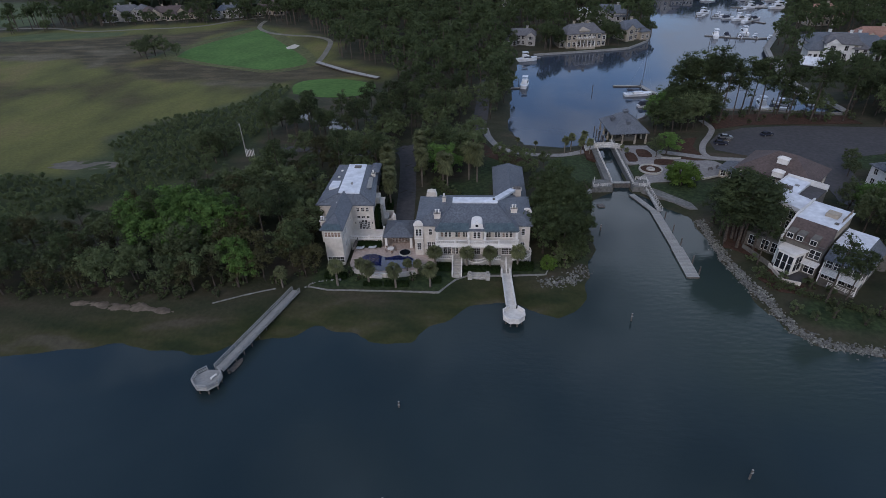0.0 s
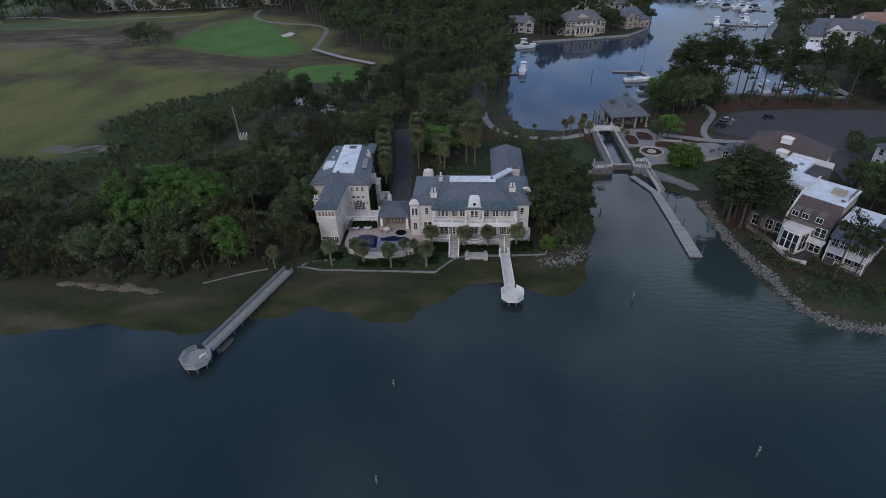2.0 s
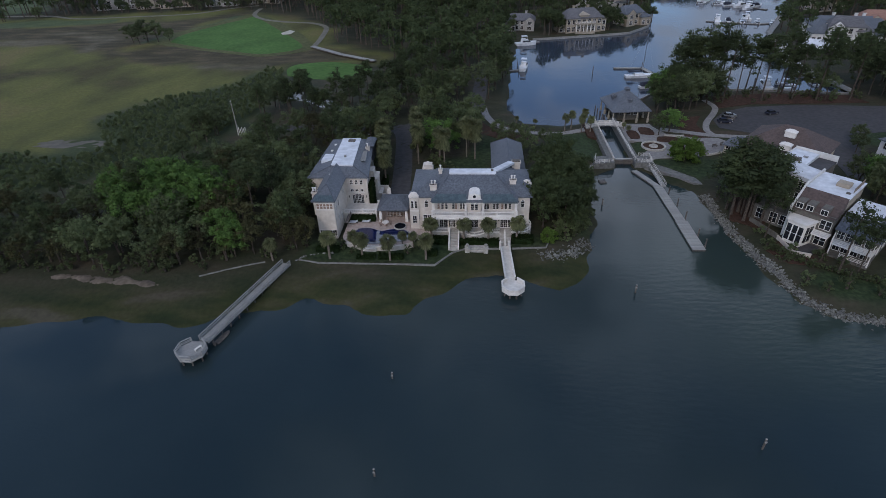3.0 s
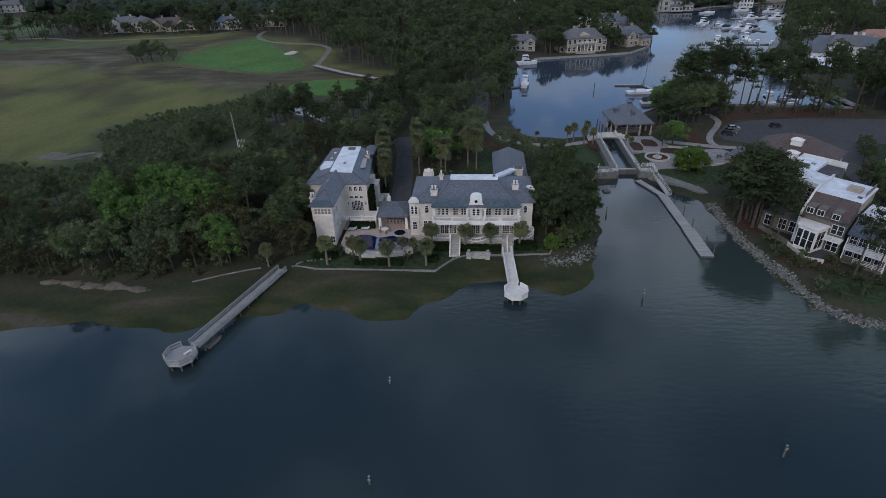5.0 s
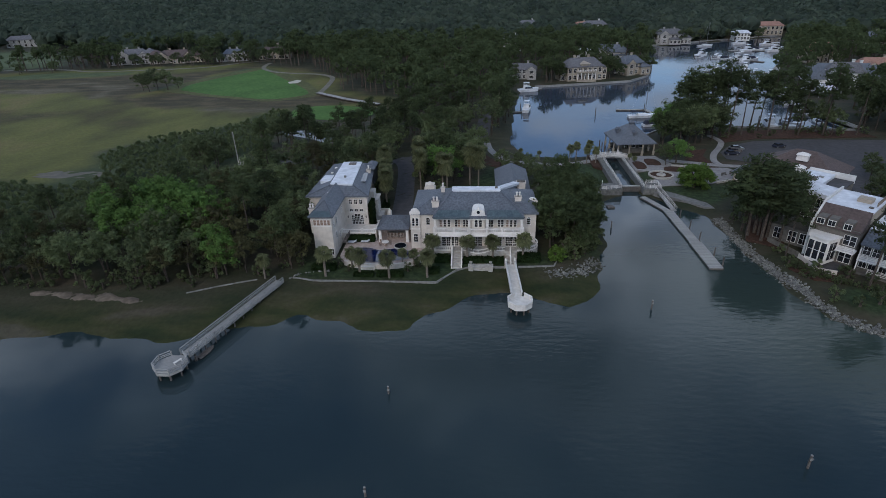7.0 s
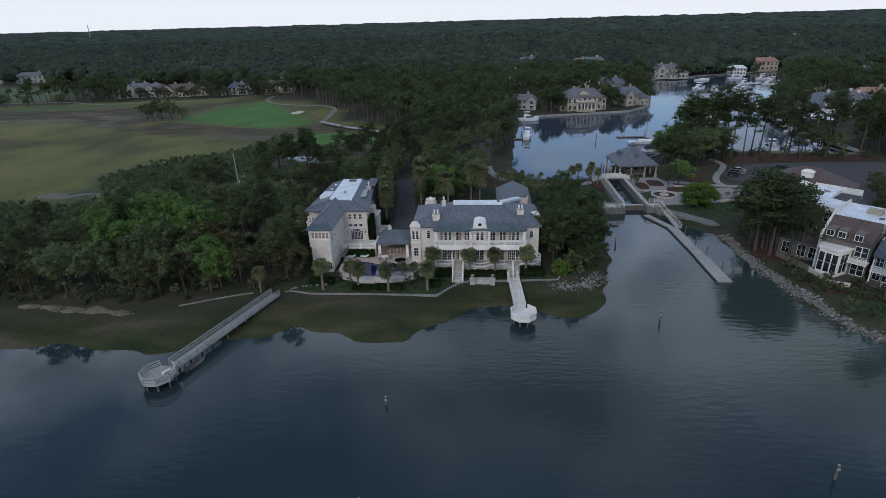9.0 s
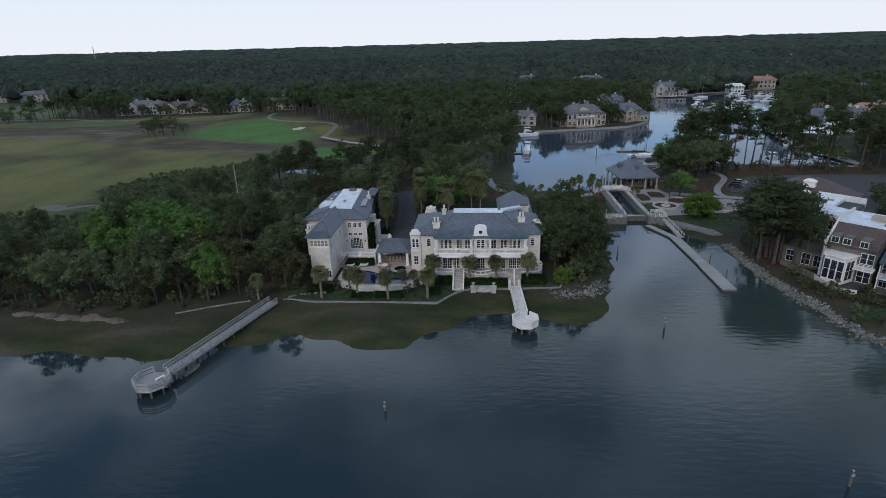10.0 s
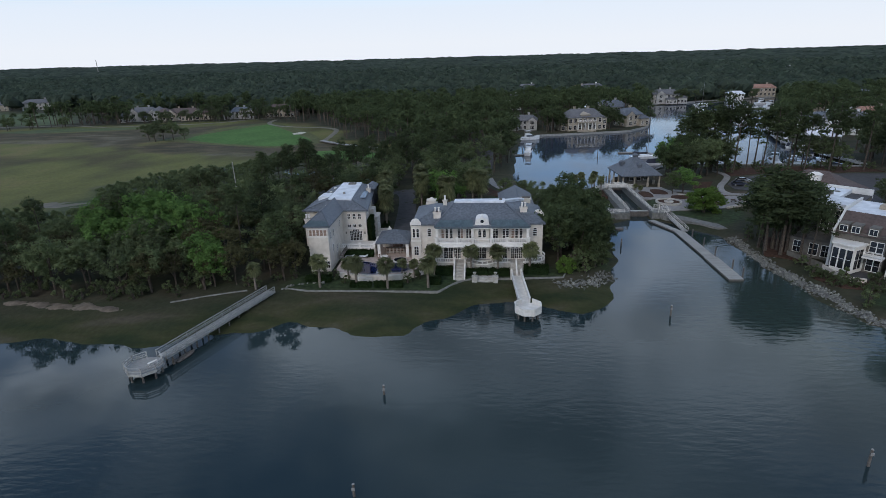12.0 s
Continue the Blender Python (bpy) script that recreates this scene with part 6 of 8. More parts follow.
    simple("wall", lambda b: prism(b, [(-8.6, 14.2), (-5.8, 13.2), (-5.0, 8.6), (0.6, 7.0), (0.6, 23), (-8.6, 23)], -0.5, 9.4), GREYWALL, H)
    simple("roof", lambda b: (prism(b, [(-8.8, 14.0), (-6.0, 13.0), (-5.2, 8.4), (0.6, 6.8), (0.6, 13.6), (-3.4, 14.6), (-3.4, 23.4), (-8.8, 23.4)], 9.4, 10.35), prism(b, [(-8.5, 14.3), (-5.7, 13.3), (-4.9, 8.7), (0.4, 7.2), (0.4, 13.3), (-3.7, 14.3), (-3.7, 23.1), (-8.5, 23.1)], 10.35, 10.4)), ROOFWHITE, H, "flat white membrane roof")
    simple("roof_well", lambda b: prism(b, [(-3.38, 14.65), (0.58, 13.65), (0.58, 23.2), (-3.38, 23.2)], 9.42, 9.6), ASPHALT, H, "dark roof well")
    simple("parapet", lambda b: (box(b, -9.0, 0.6, 23.42, 23.7, 9.0, 10.9), box(b, -9.06, -8.82, 14.0, 23.4, 9.8, 10.6)), WHITEWALL, H)
    for k in range(3):
        simple("roof_unit", lambda b: box(b, -8.2 + 1.1 * k, -7.3 + 1.1 * k, 15.2, 16.2, 10.4, 11.2), PILE, H)
    simple("roof_hatch", lambda b: box(b, -5.6, -4.6, 18.6, 19.4, 10.4, 10.6), CONCRETE, H)
    for f in (0.25, 0.7):
        for z in (4.2, 7.0):
            window(H, -5.0 + 5.6 * f, 8.6 - 1.6 * f, z, 1.6, 2.0, turn=-16, cols=2, rows=2)
    simple("wing", lambda b: box(b, -7.6, 0.4, 1.5, 8.2, -0.5, 3.4), GREYWALL, H)
    for x in (-6, -3, -0.8):
        window(H, x, 1.5, 0.3, 1.5, 2.4, cols=2, rows=2)
    simple("garden_wall", lambda b: (beam(b, (-7.0, -0.5, 0.8), (0.6, -4.0, 0.8), 0.3, 2.0),), GREYWALL, H)
    # lower villa
    H = empty("villa", "grey-sided villa with dark mansard roof and white balconies", "house", m)
    simple("wall", lambda b: box(b, 9.9, 17.6, -0.8, 11.5, -0.8, 5.2), GREYWALL, H)
    simple("mansard", lambda b: hip(b, 9.7, 18.2, -1.4, 12.0, 5.1, 7.4, 9.8, 15.8, 2.2, 11.4, 0.2), SLATE, H, "dark slate mansard roof")
    simple("roof", lambda b: (box(b, 9.8, 15.8, 2.2, 11.4, 7.4, 7.55)), ROOFWHITE, H, "flat white membrane roof")
    for x in (11.0, 12.6, 14.4, 16.2):
        window(H, x, -0.8, 0.2, 1.2, 2.2, cols=2, rows=2)
        window(H, x, -0.8, 3.0, 1.2, 1.9, cols=2, rows=2)
    simple("balcony", lambda b: box(b, 10.2, 17.8, -3.4, -0.8, 2.5, 2.75), WHITEWALL, H)
    fence_run(H, [(10.3, -3.3), (17.7, -3.3), (17.7, -0.9)], 2.75, material=TRIM)
    simple("porch", lambda b: box(b, 10.2, 17.8, -3.4, -0.8, -0.8, 0.0), GREYWALL, H)
    fence_run(H, [(12.5, -3.3), (17.7, -3.3)], 0.0, material=TRIM)
    for x in (10.4, 14, 17.6):
        simple("post", lambda b: box(b, x - 0.1, x + 0.1, -3.35, -3.15, 0, 5.2), TRIM, H)
    for y in (2, 6, 9.5):
        window(H, 17.6, y, 1.0, 1.2, 1.8, turn=90)
    T = empty("hot_tub", "round garden tub behind the villa", "hot tub", m @ Matrix.Translation((17.4, 13.6, 3.6)))
    simple("shell", lambda b: (tube(b, 0, 0, -4.2, 0.4, 2.0, 2.0, 20),), GREYWALL, T)
    simple("cover", lambda b: tube(b, 0, 0, 0.4, 0.5, 1.8, 1.7, 20), ASPHALT, T)


villas()


def hip_house(name, label, x, y, turn, w, d, z, h, rise, wall, roof, storeys=2, cols=5, portico=False, ridge=0.35, ground=2.2, gables=(), chims=1, wings=()):
    """A detached house with a hipped roof, rows of windows, and a portico or gables where it has them."""
    H = empty(name, label, "house", pose(x, y, ground, rz=turn))
    simple("wall", lambda b: box(b, -w / 2, w / 2, -d / 2, d / 2, -0.5, h), wall, H)
    simple("roof", lambda b: hip(b, -w / 2 - 0.6, w / 2 + 0.6, -d / 2 - 0.6, d / 2 + 0.6, h + 0.1, h + rise, -w * ridge, w * ridge, -0.2, 0.2, 0.25), roof, H)
    sh = h / storeys
    for s in range(storeys):
        for k in range(cols):
            wx = -w / 2 + w * (k + 0.5) / cols
            window(H, wx, -d / 2, s * sh + 0.8, min(1.5, w / cols * 0.55), sh * 0.6, cols=2, rows=2)
        for k in range(3):
            wy = -d / 2 + d * (k + 0.5) / 3
            window(H, -w / 2, wy, s * sh + 0.8, 1.2, sh * 0.55, turn=-90)
            window(H, w / 2, wy, s * sh + 0.8, 1.2, sh * 0.55, turn=90)
    if portico:
        a = w * 0.27
        simple("portico", lambda b: (box(b, -a, a, -d / 2 - 3, -d / 2, -0.5, 0.9), box(b, -a, a, -d / 2 - 3, -d / 2, h * 0.62, h * 0.7)), wall, H)
        for k in range(6):
            cx = -a + 0.3 + (2 * a - 0.6) * k / 5
            simple("column", lambda b: tube(b, cx, -d / 2 - 2.7, 0.9, h * 0.62, 0.25, 0.22, 8), TRIM, H)
        fence_run(H, [(-a, -d / 2 - 2.9), (a, -d / 2 - 2.9)], h * 0.7, material=TRIM)
        simple("dormer", lambda b: (box(b, -2.6, 2.6, -d / 2 + 0.2, -d / 2 + 5, h * 0.7, h + 1.5), hip(b, -3.0, 3.0, -d / 2 - 0.2, -d / 2 + 6, h + 1.5, h + 2.8, -0.3, 0.3, -d / 2 + 2.5, -d / 2 + 6, 0.2)), wall, H)
        for k in (-1.5, 0, 1.5):
            window(H, k, -d / 2 + 0.2, h * 0.72, 1.0, 1.8)
    for gx, gw in gables:
        simple("gable", lambda b: (box(b, gx - gw / 2, gx + gw / 2, -d / 2 - 1.4, 0, -0.5, h + 0.3),), wall, H)
        b = bmesh.new()
        v = [b.verts.new(p) for p in ((gx - gw / 2 - 0.4, -d / 2 - 1.8, h + 0.1), (gx + gw / 2 + 0.4, -d / 2 - 1.8, h + 0.1), (gx, -d / 2 - 1.8, h + gw * 0.45), (gx - gw / 2 - 0.4, 0, h + 0.1), (gx + gw / 2 + 0.4, 0, h + 0.1), (gx, 0, h + gw * 0.45))]
        for f in ((0, 1, 2), (5, 4, 3), (0, 2, 5, 3), (2, 1, 4, 5), (1, 0, 3, 4)):
            b.faces.new([v[i] for i in f])
        part("gable_roof", b, roof, H)
        b = bmesh.new()
        b.faces.new([b.verts.new(p) for p in ((gx - gw / 2, -d / 2 - 1.83, h + 0.1), (gx + gw / 2, -d / 2 - 1.83, h + 0.1), (gx, -d / 2 - 1.83, h + gw * 0.40))])
        part("gable_end", b, wall, H)
        for s in range(storeys):
            window(H, gx, -d / 2 - 1.4, s * sh + 0.8, min(2.2, gw * 0.5), sh * 0.6, cols=3, rows=2)
    for x0, y0, ww, wd, wh in wings:
        simple("wing", lambda b: box(b, x0 - ww / 2, x0 + ww / 2, y0 - wd / 2, y0 + wd / 2, -0.5, wh), wall, H)
        simple("wing_roof", lambda b: hip(b, x0 - ww / 2 - 0.5, x0 + ww / 2 + 0.5, y0 - wd / 2 - 0.5, y0 + wd / 2 + 0.5, wh + 0.1, wh + min(ww, wd) * 0.36, x0 - max(0.1, (ww - wd) / 2), x0 + max(0.1, (ww - wd) / 2), y0 - max(0.1, (wd - ww) / 2), y0 + max(0.1, (wd - ww) / 2), 0.22), roof, H)
        for s in range(max(1, int(wh / 2.9))):
            n = max(2, int(ww / 2.4))
            for k in range(n):
                window(H, x0 - ww / 2 + ww * (k + 0.5) / n, y0 - wd / 2, s * 2.9 + 0.6, min(1.5, ww / n * 0.62), 1.9, cols=2, rows=2)
    for k in range(chims):
        cx = w * (0.2 - 0.4 * k)
        simple("chimney", lambda b: (box(b, cx - 0.6, cx + 0.6, 0.8, 1.8, h, h + rise + 1.2), box(b, cx - 0.75, cx + 0.75, 0.65, 1.95, h + rise + 0.9, h + rise + 1.2)), wall, H)
    return H


hip_house("house", "brown-roofed house with white roof lanterns beside the car park", 85.6, 146.6, -42, 19, 15, 2.2, 7.4, 4.6, TANWALL, BROWNSH, 2, 5, ridge=0.12, chims=0)
for lx, ly, lz in ((83.4, 143.6, 13.0), (80.6, 139.2, 11.2)):
    q = empty("roof_lantern", "white timber roof lantern", "lantern", pose(lx, ly, lz, rz=-42), "roof lanterns")
    simple("frame", lambda b: (box(b, -1.3, 1.3, -0.8, 0.8, -0.6, 0.9), hip(b, -1.5, 1.5, -1.0, 1.0, 0.9, 1.5, -0.5, 0.5, -0.1, 0.1, 0.1)), TRIM, q)
hip_house("house", "small house with dark blue-grey hipped roof", 77.8, 156.5, -42, 7, 6, 2.2, 2.8, 2.2, TANWALL, SLATE, 1, 3, ridge=0.1, chims=0)
hip_house("house", "tan house with grey roof across the car park", 122.5, 148.0, 12, 16, 12, 2.2, 6.0, 3.4, WHITEWALL, SLATE, 2, 4, chims=1)
hip_house("house", "low white house with dark roof beside the basin", 24.5, 333, -6, 16, 10, 2.2, 5.4, 2.8, PALEWALL, SHINGLE, 2, 6, gables=((5.5, 5),), wings=((-6, -5.5, 8, 4, 3.2),))
hip_house("waterfront_house", "grand tan waterfront house with columned portico", 57.0, 327, 12, 20, 12, 2.2, 7.4, 4.2, TANWALL, SHINGLE, 2, 7, portico=True, chims=2, wings=((-10.5, 1, 5, 9, 7.0), (10.5, 0, 5, 10, 6.6)))
hip_house("house", "gabled house with white chimney on the point", 86.5, 342, 30, 13, 10, 2.2, 6.4, 3.8, TANWALL, SLATE, 2, 4, gables=((-3.5, 6),), chims=1, wings=((7, -3, 7, 8, 4.2),))
hip_house("house", "large white gabled house across the basin", 152, 486, 0, 20, 11, 2.2, 7.2, 3.6, PALEWALL, SHINGLE, 2, 6, gables=((-5, 7),), chims=2, wings=((12, -3, 8, 8, 4.4), (3, -7, 9, 4, 3.4)))
hip_house("house", "small white gabled house across the basin", 121, 487, 0, 13, 12, 2.2, 6.0, 3, PALEWALL, SHINGLE, 2, 3, gables=((2, 6),), chims=1)
hip_house("house", "white house with tall windows across the marina", 213, 497, -8, 12, 10, 2.2, 5.6, 2.0, WHITEWALL, ROOFWHITE, 2, 5, chims=0)
hip_house("house", "tan house with terracotta tile roof", 252, 535, -10, 20, 12, 2.2, 7.4, 3.0, TANWALL, CLAY, 2, 6, chims=1)
hip_house("house", "long grey-roofed clubhouse by the marina", 186, 305, -10, 34, 20, 2.2, 5.5, 4.0, WHITEWALL, SLATE, 1, 9, ridge=0.38, gables=((-13, 7),), chims=2, wings=((-14, -12, 12, 10, 4.2), (8, -13, 14, 8, 3.6), (20, -4, 9, 14, 6.4)))
hip_house("house", "white house with arched windows beyond the golf course", -262, 426, 18, 20, 12, 2.2, 6.4, 3.8, PALEWALL, SHINGLE, 2, 5, gables=((-6, 8), (8, 6)), chims=2, wings=((-12, -4, 9, 9, 4.4), (12, -3, 8, 10, 7.6), (2, -8, 6, 5, 3.4)))
hip_house("house", "pinkish house with tiled roof beyond the golf course", -229, 428, 10, 26, 12, 2.2, 5.4, 3.4, TANWALL, BROWNSH, 2, 7, gables=((-9, 7), (10, 6)), chims=2, wings=((-14, -4, 8, 10, 6.8), (3, -7, 9, 6, 3.6), (16, -2, 9, 9, 4.6)))
hip_house("house", "white house among trees beyond the golf course", -186, 430, 5, 13, 10, 2.2, 5.4, 3.0, PALEWALL, SLATE, 2, 4, gables=((3, 5),), chims=2, wings=((-8, -3, 7, 8, 3.6), (8, -2, 6, 8, 6.8)))
hip_house("house", "brown-roofed house at the wood's edge", -158, 440, 0, 15, 12, 2.2, 6.0, 3.6, TANWALL, BROWNSH, 2, 4, wings=((9, -3, 8, 9, 4.0), (-6, -7, 6, 5, 3.6)))
hip_house("house", "white-walled house far over the marsh", -455, 560, 25, 28, 14, 2.2, 7, 3.5, PALEWALL, SHINGLE, 2, 6)
hip_house("house", "long pale house far over the marsh", -500, 548, 30, 34, 14, 2.2, 6, 3.5, TANWALL, SHINGLE, 2, 7)
hip_house("house", "pale house in the trees beyond the marsh", -420, 590, 20, 24, 12, 2.2, 6, 3.5, PALEWALL, SHINGLE, 2, 5)
hip_house("house", "pale house half hidden in far trees", 102, 540, 0, 20, 12, 2.2, 11, 3, WHITEWALL, SHINGLE, 3, 5)
hip_house("house", "pale flat-topped house behind the point", 78, 395, 5, 24, 12, 2.2, 7, 1.2, WHITEWALL, ROOFWHITE, 2, 5)
hip_house("house", "white house behind the marina trees", 330, 470, -20, 26, 14, 2.2, 8, 3, WHITEWALL, SHINGLE, 2, 5)
hip_house("house", "small pale house deep in the far woods", 45, 560, 0, 18, 12, 2.2, 11, 3, WHITEWALL, SHINGLE, 2, 5)


# roofs that show among the far trees
FAR_HOUSES = ((179, 294), (202, 308), (342, 927), (498, 977), (95, 563), (84, 384), (24, 458), (209, 374), (274, 429), (380, 655))
for k, (x, y) in enumerate(FAR_HOUSES):
    wall, roof, words = ((WHITEWALL, SHINGLE, "white house with grey roof among far trees"), (TANWALL, CLAY, "tan house with red tile roof among far trees"), (PALEWALL, SLATE, "pale house with slate roof among far trees"))[k % 3]
    hip_house("house", words, x, y, -20 + 13 * (k % 5), 15 + 3 * (k % 3), 11, 2.2, 7.6, 4.0, wall, roof, 2, 4, gables=((-4, 6),), chims=1, wings=((8, -2, 7, 8, 5.8),))


# ---- boats, cars and small marina things ----
HULL = mat("white_gelcoat", (0.66, 0.67, 0.69), (0.80, 0.80, 0.81), 0.3, 1, 0.4, 0)
NAVY = mat("navy_canvas", (0.010, 0.013, 0.025), (0.02, 0.025, 0.045), 0.8, 3, 0.5, 0.1)
REDHULL = mat("red_gelcoat", (0.22, 0.03, 0.035), (0.34, 0.06, 0.06), 0.35, 1, 0.4, 0)
METAL = mat("aluminium", (0.45, 0.45, 0.46), (0.6, 0.6, 0.6), 0.35, 3, 0.5, 0, metal=0.9)
BOATS = {}


def hull_mesh(b, L, W, H, z0=-0.3):
    """A hull with a raked, pointed bow along +x."""
    sect = [(-0.5, 0.86), (-0.3, 1.0), (0.0, 1.0), (0.25, 0.82), (0.4, 0.5), (0.5, 0.02)]
    rows = []
    for f, k in sect:
        x, rise = f * L, 0.25 * H * max(0, f + 0.1) * 2
        rows.append([b.verts.new((x * 0.97, 0, z0)), b.verts.new((x, W / 2 * k * 0.8, z0 + 0.3)), b.verts.new((x * 1.02, W / 2 * k, z0 + H + rise)), b.verts.new((x * 1.02, 0, z0 + H + rise + 0.05)), b.verts.new((x * 1.02, -W / 2 * k, z0 + H + rise)), b.verts.new((x, -W / 2 * k * 0.8, z0 + 0.3))])
    for p, q in zip(rows, rows[1:]):
        for i in range(6):
            b.faces.new((p[i], p[(i + 1) % 6], q[(i + 1) % 6], q[i]))
    b.faces.new(rows[0][::-1])
    b.faces.new(rows[-1])


def boat(kind, x, y, turn, z=BASIN_Z):
    m = pose(x, y, z, rz=turn)
    if kind in BOATS:
        return copy_thing(BOATS[kind], m)
    if kind == "cruiser":
        o = empty("motor_cruiser", "white motor cruiser with dark windows on its mooring", "boat", m, "moored boats")
        simple("hull", lambda b: hull_mesh(b, 11, 3.6, 1.7), HULL, o)
        simple("cabin", lambda b: (hip(b, -2.6, 2.6, -1.4, 1.4, 1.5, 2.7, -2.2, 1.2, -1.15, 1.15, 0.3), box(b, -2.4, 0.8, -1.3, 1.3, 2.7, 2.8)), HULL, o)
        simple("windscreen", lambda b: hip(b, -2.0, 2.45, -1.42, 1.42, 1.75, 2.5, -1.9, 1.45, -1.22, 1.22, 0.05), GLASS, o)
        simple("flybridge", lambda b: (box(b, -2.2, -0.2, -1.1, 1.1, 2.8, 3.4), box(b, -2.4, 0.6, -1.25, 1.25, 4.5, 4.6), [box(b, p - 0.04, p + 0.04, q - 0.04, q + 0.04, 2.8, 4.5) for p in (-2.2, 0.4) for q in (-1.1, 1.1)]), HULL, o)
    elif kind == "runabout":
        o = empty("motor_boat", "small white open motor boat at a dock", "boat", m, "moored boats")
        simple("hull", lambda b: hull_mesh(b, 7.5, 2.5, 1.0), HULL, o)
        simple("cockpit", lambda b: box(b, -3.0, 0.6, -0.9, 0.9, 0.7, 0.86), NAVY, o)
        simple("t_top", lambda b: (box(b, -1.6, 0.4, -0.9, 0.9, 2.5, 2.6), [box(b, p - 0.04, p + 0.04, q - 0.04, q + 0.04, 0.8, 2.5) for p in (-1.4, 0.2) for q in (-0.8, 0.8)]), HULL, o)
        simple("outboard", lambda b: box(b, -4.1, -3.6, -0.25, 0.25, -0.2, 1.3), PILE, o)
    elif kind == "covered":
        o = empty("motor_boat", "white motor boat under a dark canvas cover", "boat", m, "moored boats")
        simple("hull", lambda b: hull_mesh(b, 8.5, 2.9, 1.2), HULL, o)
        simple("canvas", lambda b: hip(b, -3.8, 1.4, -1.2, 1.2, 1.1, 2.4, -3.2, 0.2, -0.6, 0.6, 0.2), NAVY, o)
    elif kind == "red":
        o = empty("speed_boat", "red and white speed boat", "boat", m, "moored boats")
        simple("hull", lambda b: hull_mesh(b, 7.0, 2.3, 0.9), REDHULL, o)
        simple("deck", lambda b: box(b, -2.8, 1.2, -0.8, 0.8, 0.6, 0.78), HULL, o)
    else:
        o = empty("sailing_yacht", "white sailing yacht with furled sail and tall mast", "boat", m, "moored boats")
        simple("hull", lambda b: hull_mesh(b, 12, 3.5, 1.3), HULL, o)
        simple("cabin", lambda b: hip(b, -2.6, 2.4, -1.0, 1.0, 1.1, 1.7, -2.2, 1.6, -0.8, 0.8, 0.2), HULL, o)
        simple("canvas", lambda b: (hip(b, -5.0, -2.4, -1.2, 1.2, 2.5, 2.9, -4.6, -2.8, -0.7, 0.7, 0.1), [box(b, p - 0.03, p + 0.03, q - 0.03, q + 0.03, 1.0, 2.5) for p in (-4.8, -2.6) for q in (-1.1, 1.1)]), NAVY, o)
        simple("mast", lambda b: tube(b, 1.0, 0, 1.0, 17.5, 0.13, 0.09, 6), METAL, o)
        simple("boom", lambda b: beam(b, (1.0, 0, 2.6), (-4.2, 0, 2.6), 0.3, 0.35), NAVY, o)
        simple("stay", lambda b: (beam(b, (1.0, 0, 17.4), (5.9, 0.01, 1.3), 0.05, 0.05), beam(b, (1.0, 0, 17.4), (-5.8, 0.01, 1.2), 0.05, 0.05)), METAL, o)
    BOATS[kind] = o
    return o


for row in (("cruiser", 25.5, 299, 12), ("cruiser", 21.6, 255, 78), ("sail", 69, 239.5, 5), ("red", 73.5, 229.5, 8), ("covered", 69.5, 225.0, 10), ("runabout", 76, 233.2, 5), ("covered", 78, 226, 12),
            ("cruiser", 113.5, 223.5, 80), ("runabout", 123, 226, -35), ("runabout", 119, 221, -20), ("cruiser", 139, 348, 75), ("covered", 146, 350, 78), ("cruiser", 158, 355, 85), ("runabout", 152.5, 346, 70), ("runabout", 160, 344, 80), ("runabout", 166, 339, 75),
            ("cruiser", 155, 417, 30), ("runabout", 151, 410, 25), ("runabout", 163, 410, 20), ("covered", 165, 400, 15), ("cruiser", 173, 388, 40), ("cruiser", 171, 395, 20), ("runabout", 160, 404, 10), ("covered", 181, 396, 25),
            ("cruiser", 195, 437, 15), ("cruiser", 211, 433, 5), ("cruiser", 219, 446, 10), ("covered", 203, 442, 0), ("runabout", 186, 430, 20), ("cruiser", 222, 468, 8), ("sail", 176, 470, 10), ("cruiser", 205, 478, 5),
            ("covered", 139, 262, 60), ("cruiser", 144, 276, 60), ("runabout", 138, 250, 70), ("covered", 136.5, 243, 80), ("runabout", 134, 228, 85)):
    boat(*row)
sk = empty("skiff", "small grey skiff tied beneath the timber pier", "boat", pose(-46.0, 74.6, CREEK_Z, rz=72))
simple("hull", lambda b: hull_mesh(b, 3.6, 1.3, 0.5), PILE, sk)
simple("outboard", lambda b: box(b, -2.4, -2.1, -0.2, 0.2, -0.2, 0.9), PILE, sk)
sk2 = empty("float_platform", "small dark swim float in the creek", "float", pose(35.2, 139.6, CREEK_Z, rz=10))
simple("deck", lambda b: box(b, -0.9, 0.9, -0.9, 0.9, -0.2, 0.35), PILE, sk2)

marina_dock("marina_pontoon", [(61, 252.5), (73, 252)], 1.6, 1.5, "dark floating pontoon in the basin")
marina_dock("marina_pontoon", [(73, 252.5), (75, 245), (79, 236), (82, 224)], 2.0, 1.5, "dark pontoon walkway to the basin bank", [(73, 252, 4), (50.5, 245, 4.2)])
marina_dock("marina_pontoon", [(163, 414), (173, 396), (182, 383)], 2.0, 1.5, "long marina pontoon with mooring piles", [(160, 416, 4.5), (168, 404, 4.5), (176, 392, 4.5)])
marina_dock("marina_pontoon", [(134, 351), (146, 345), (160, 341), (170, 343)], 2.0, 1.5, "marina pontoon between moored boats", [(136, 344, 4.5), (148, 340, 4.5), (156, 347, 4.5), (130, 331, 4.5), (143, 337, 4.5)])
marina_dock("marina_pontoon", [(182, 440), (205, 436), (226, 452)], 2.0, 1.5, "far marina pontoon with yachts", [(190, 436, 4.5), (212, 441, 4.5)])
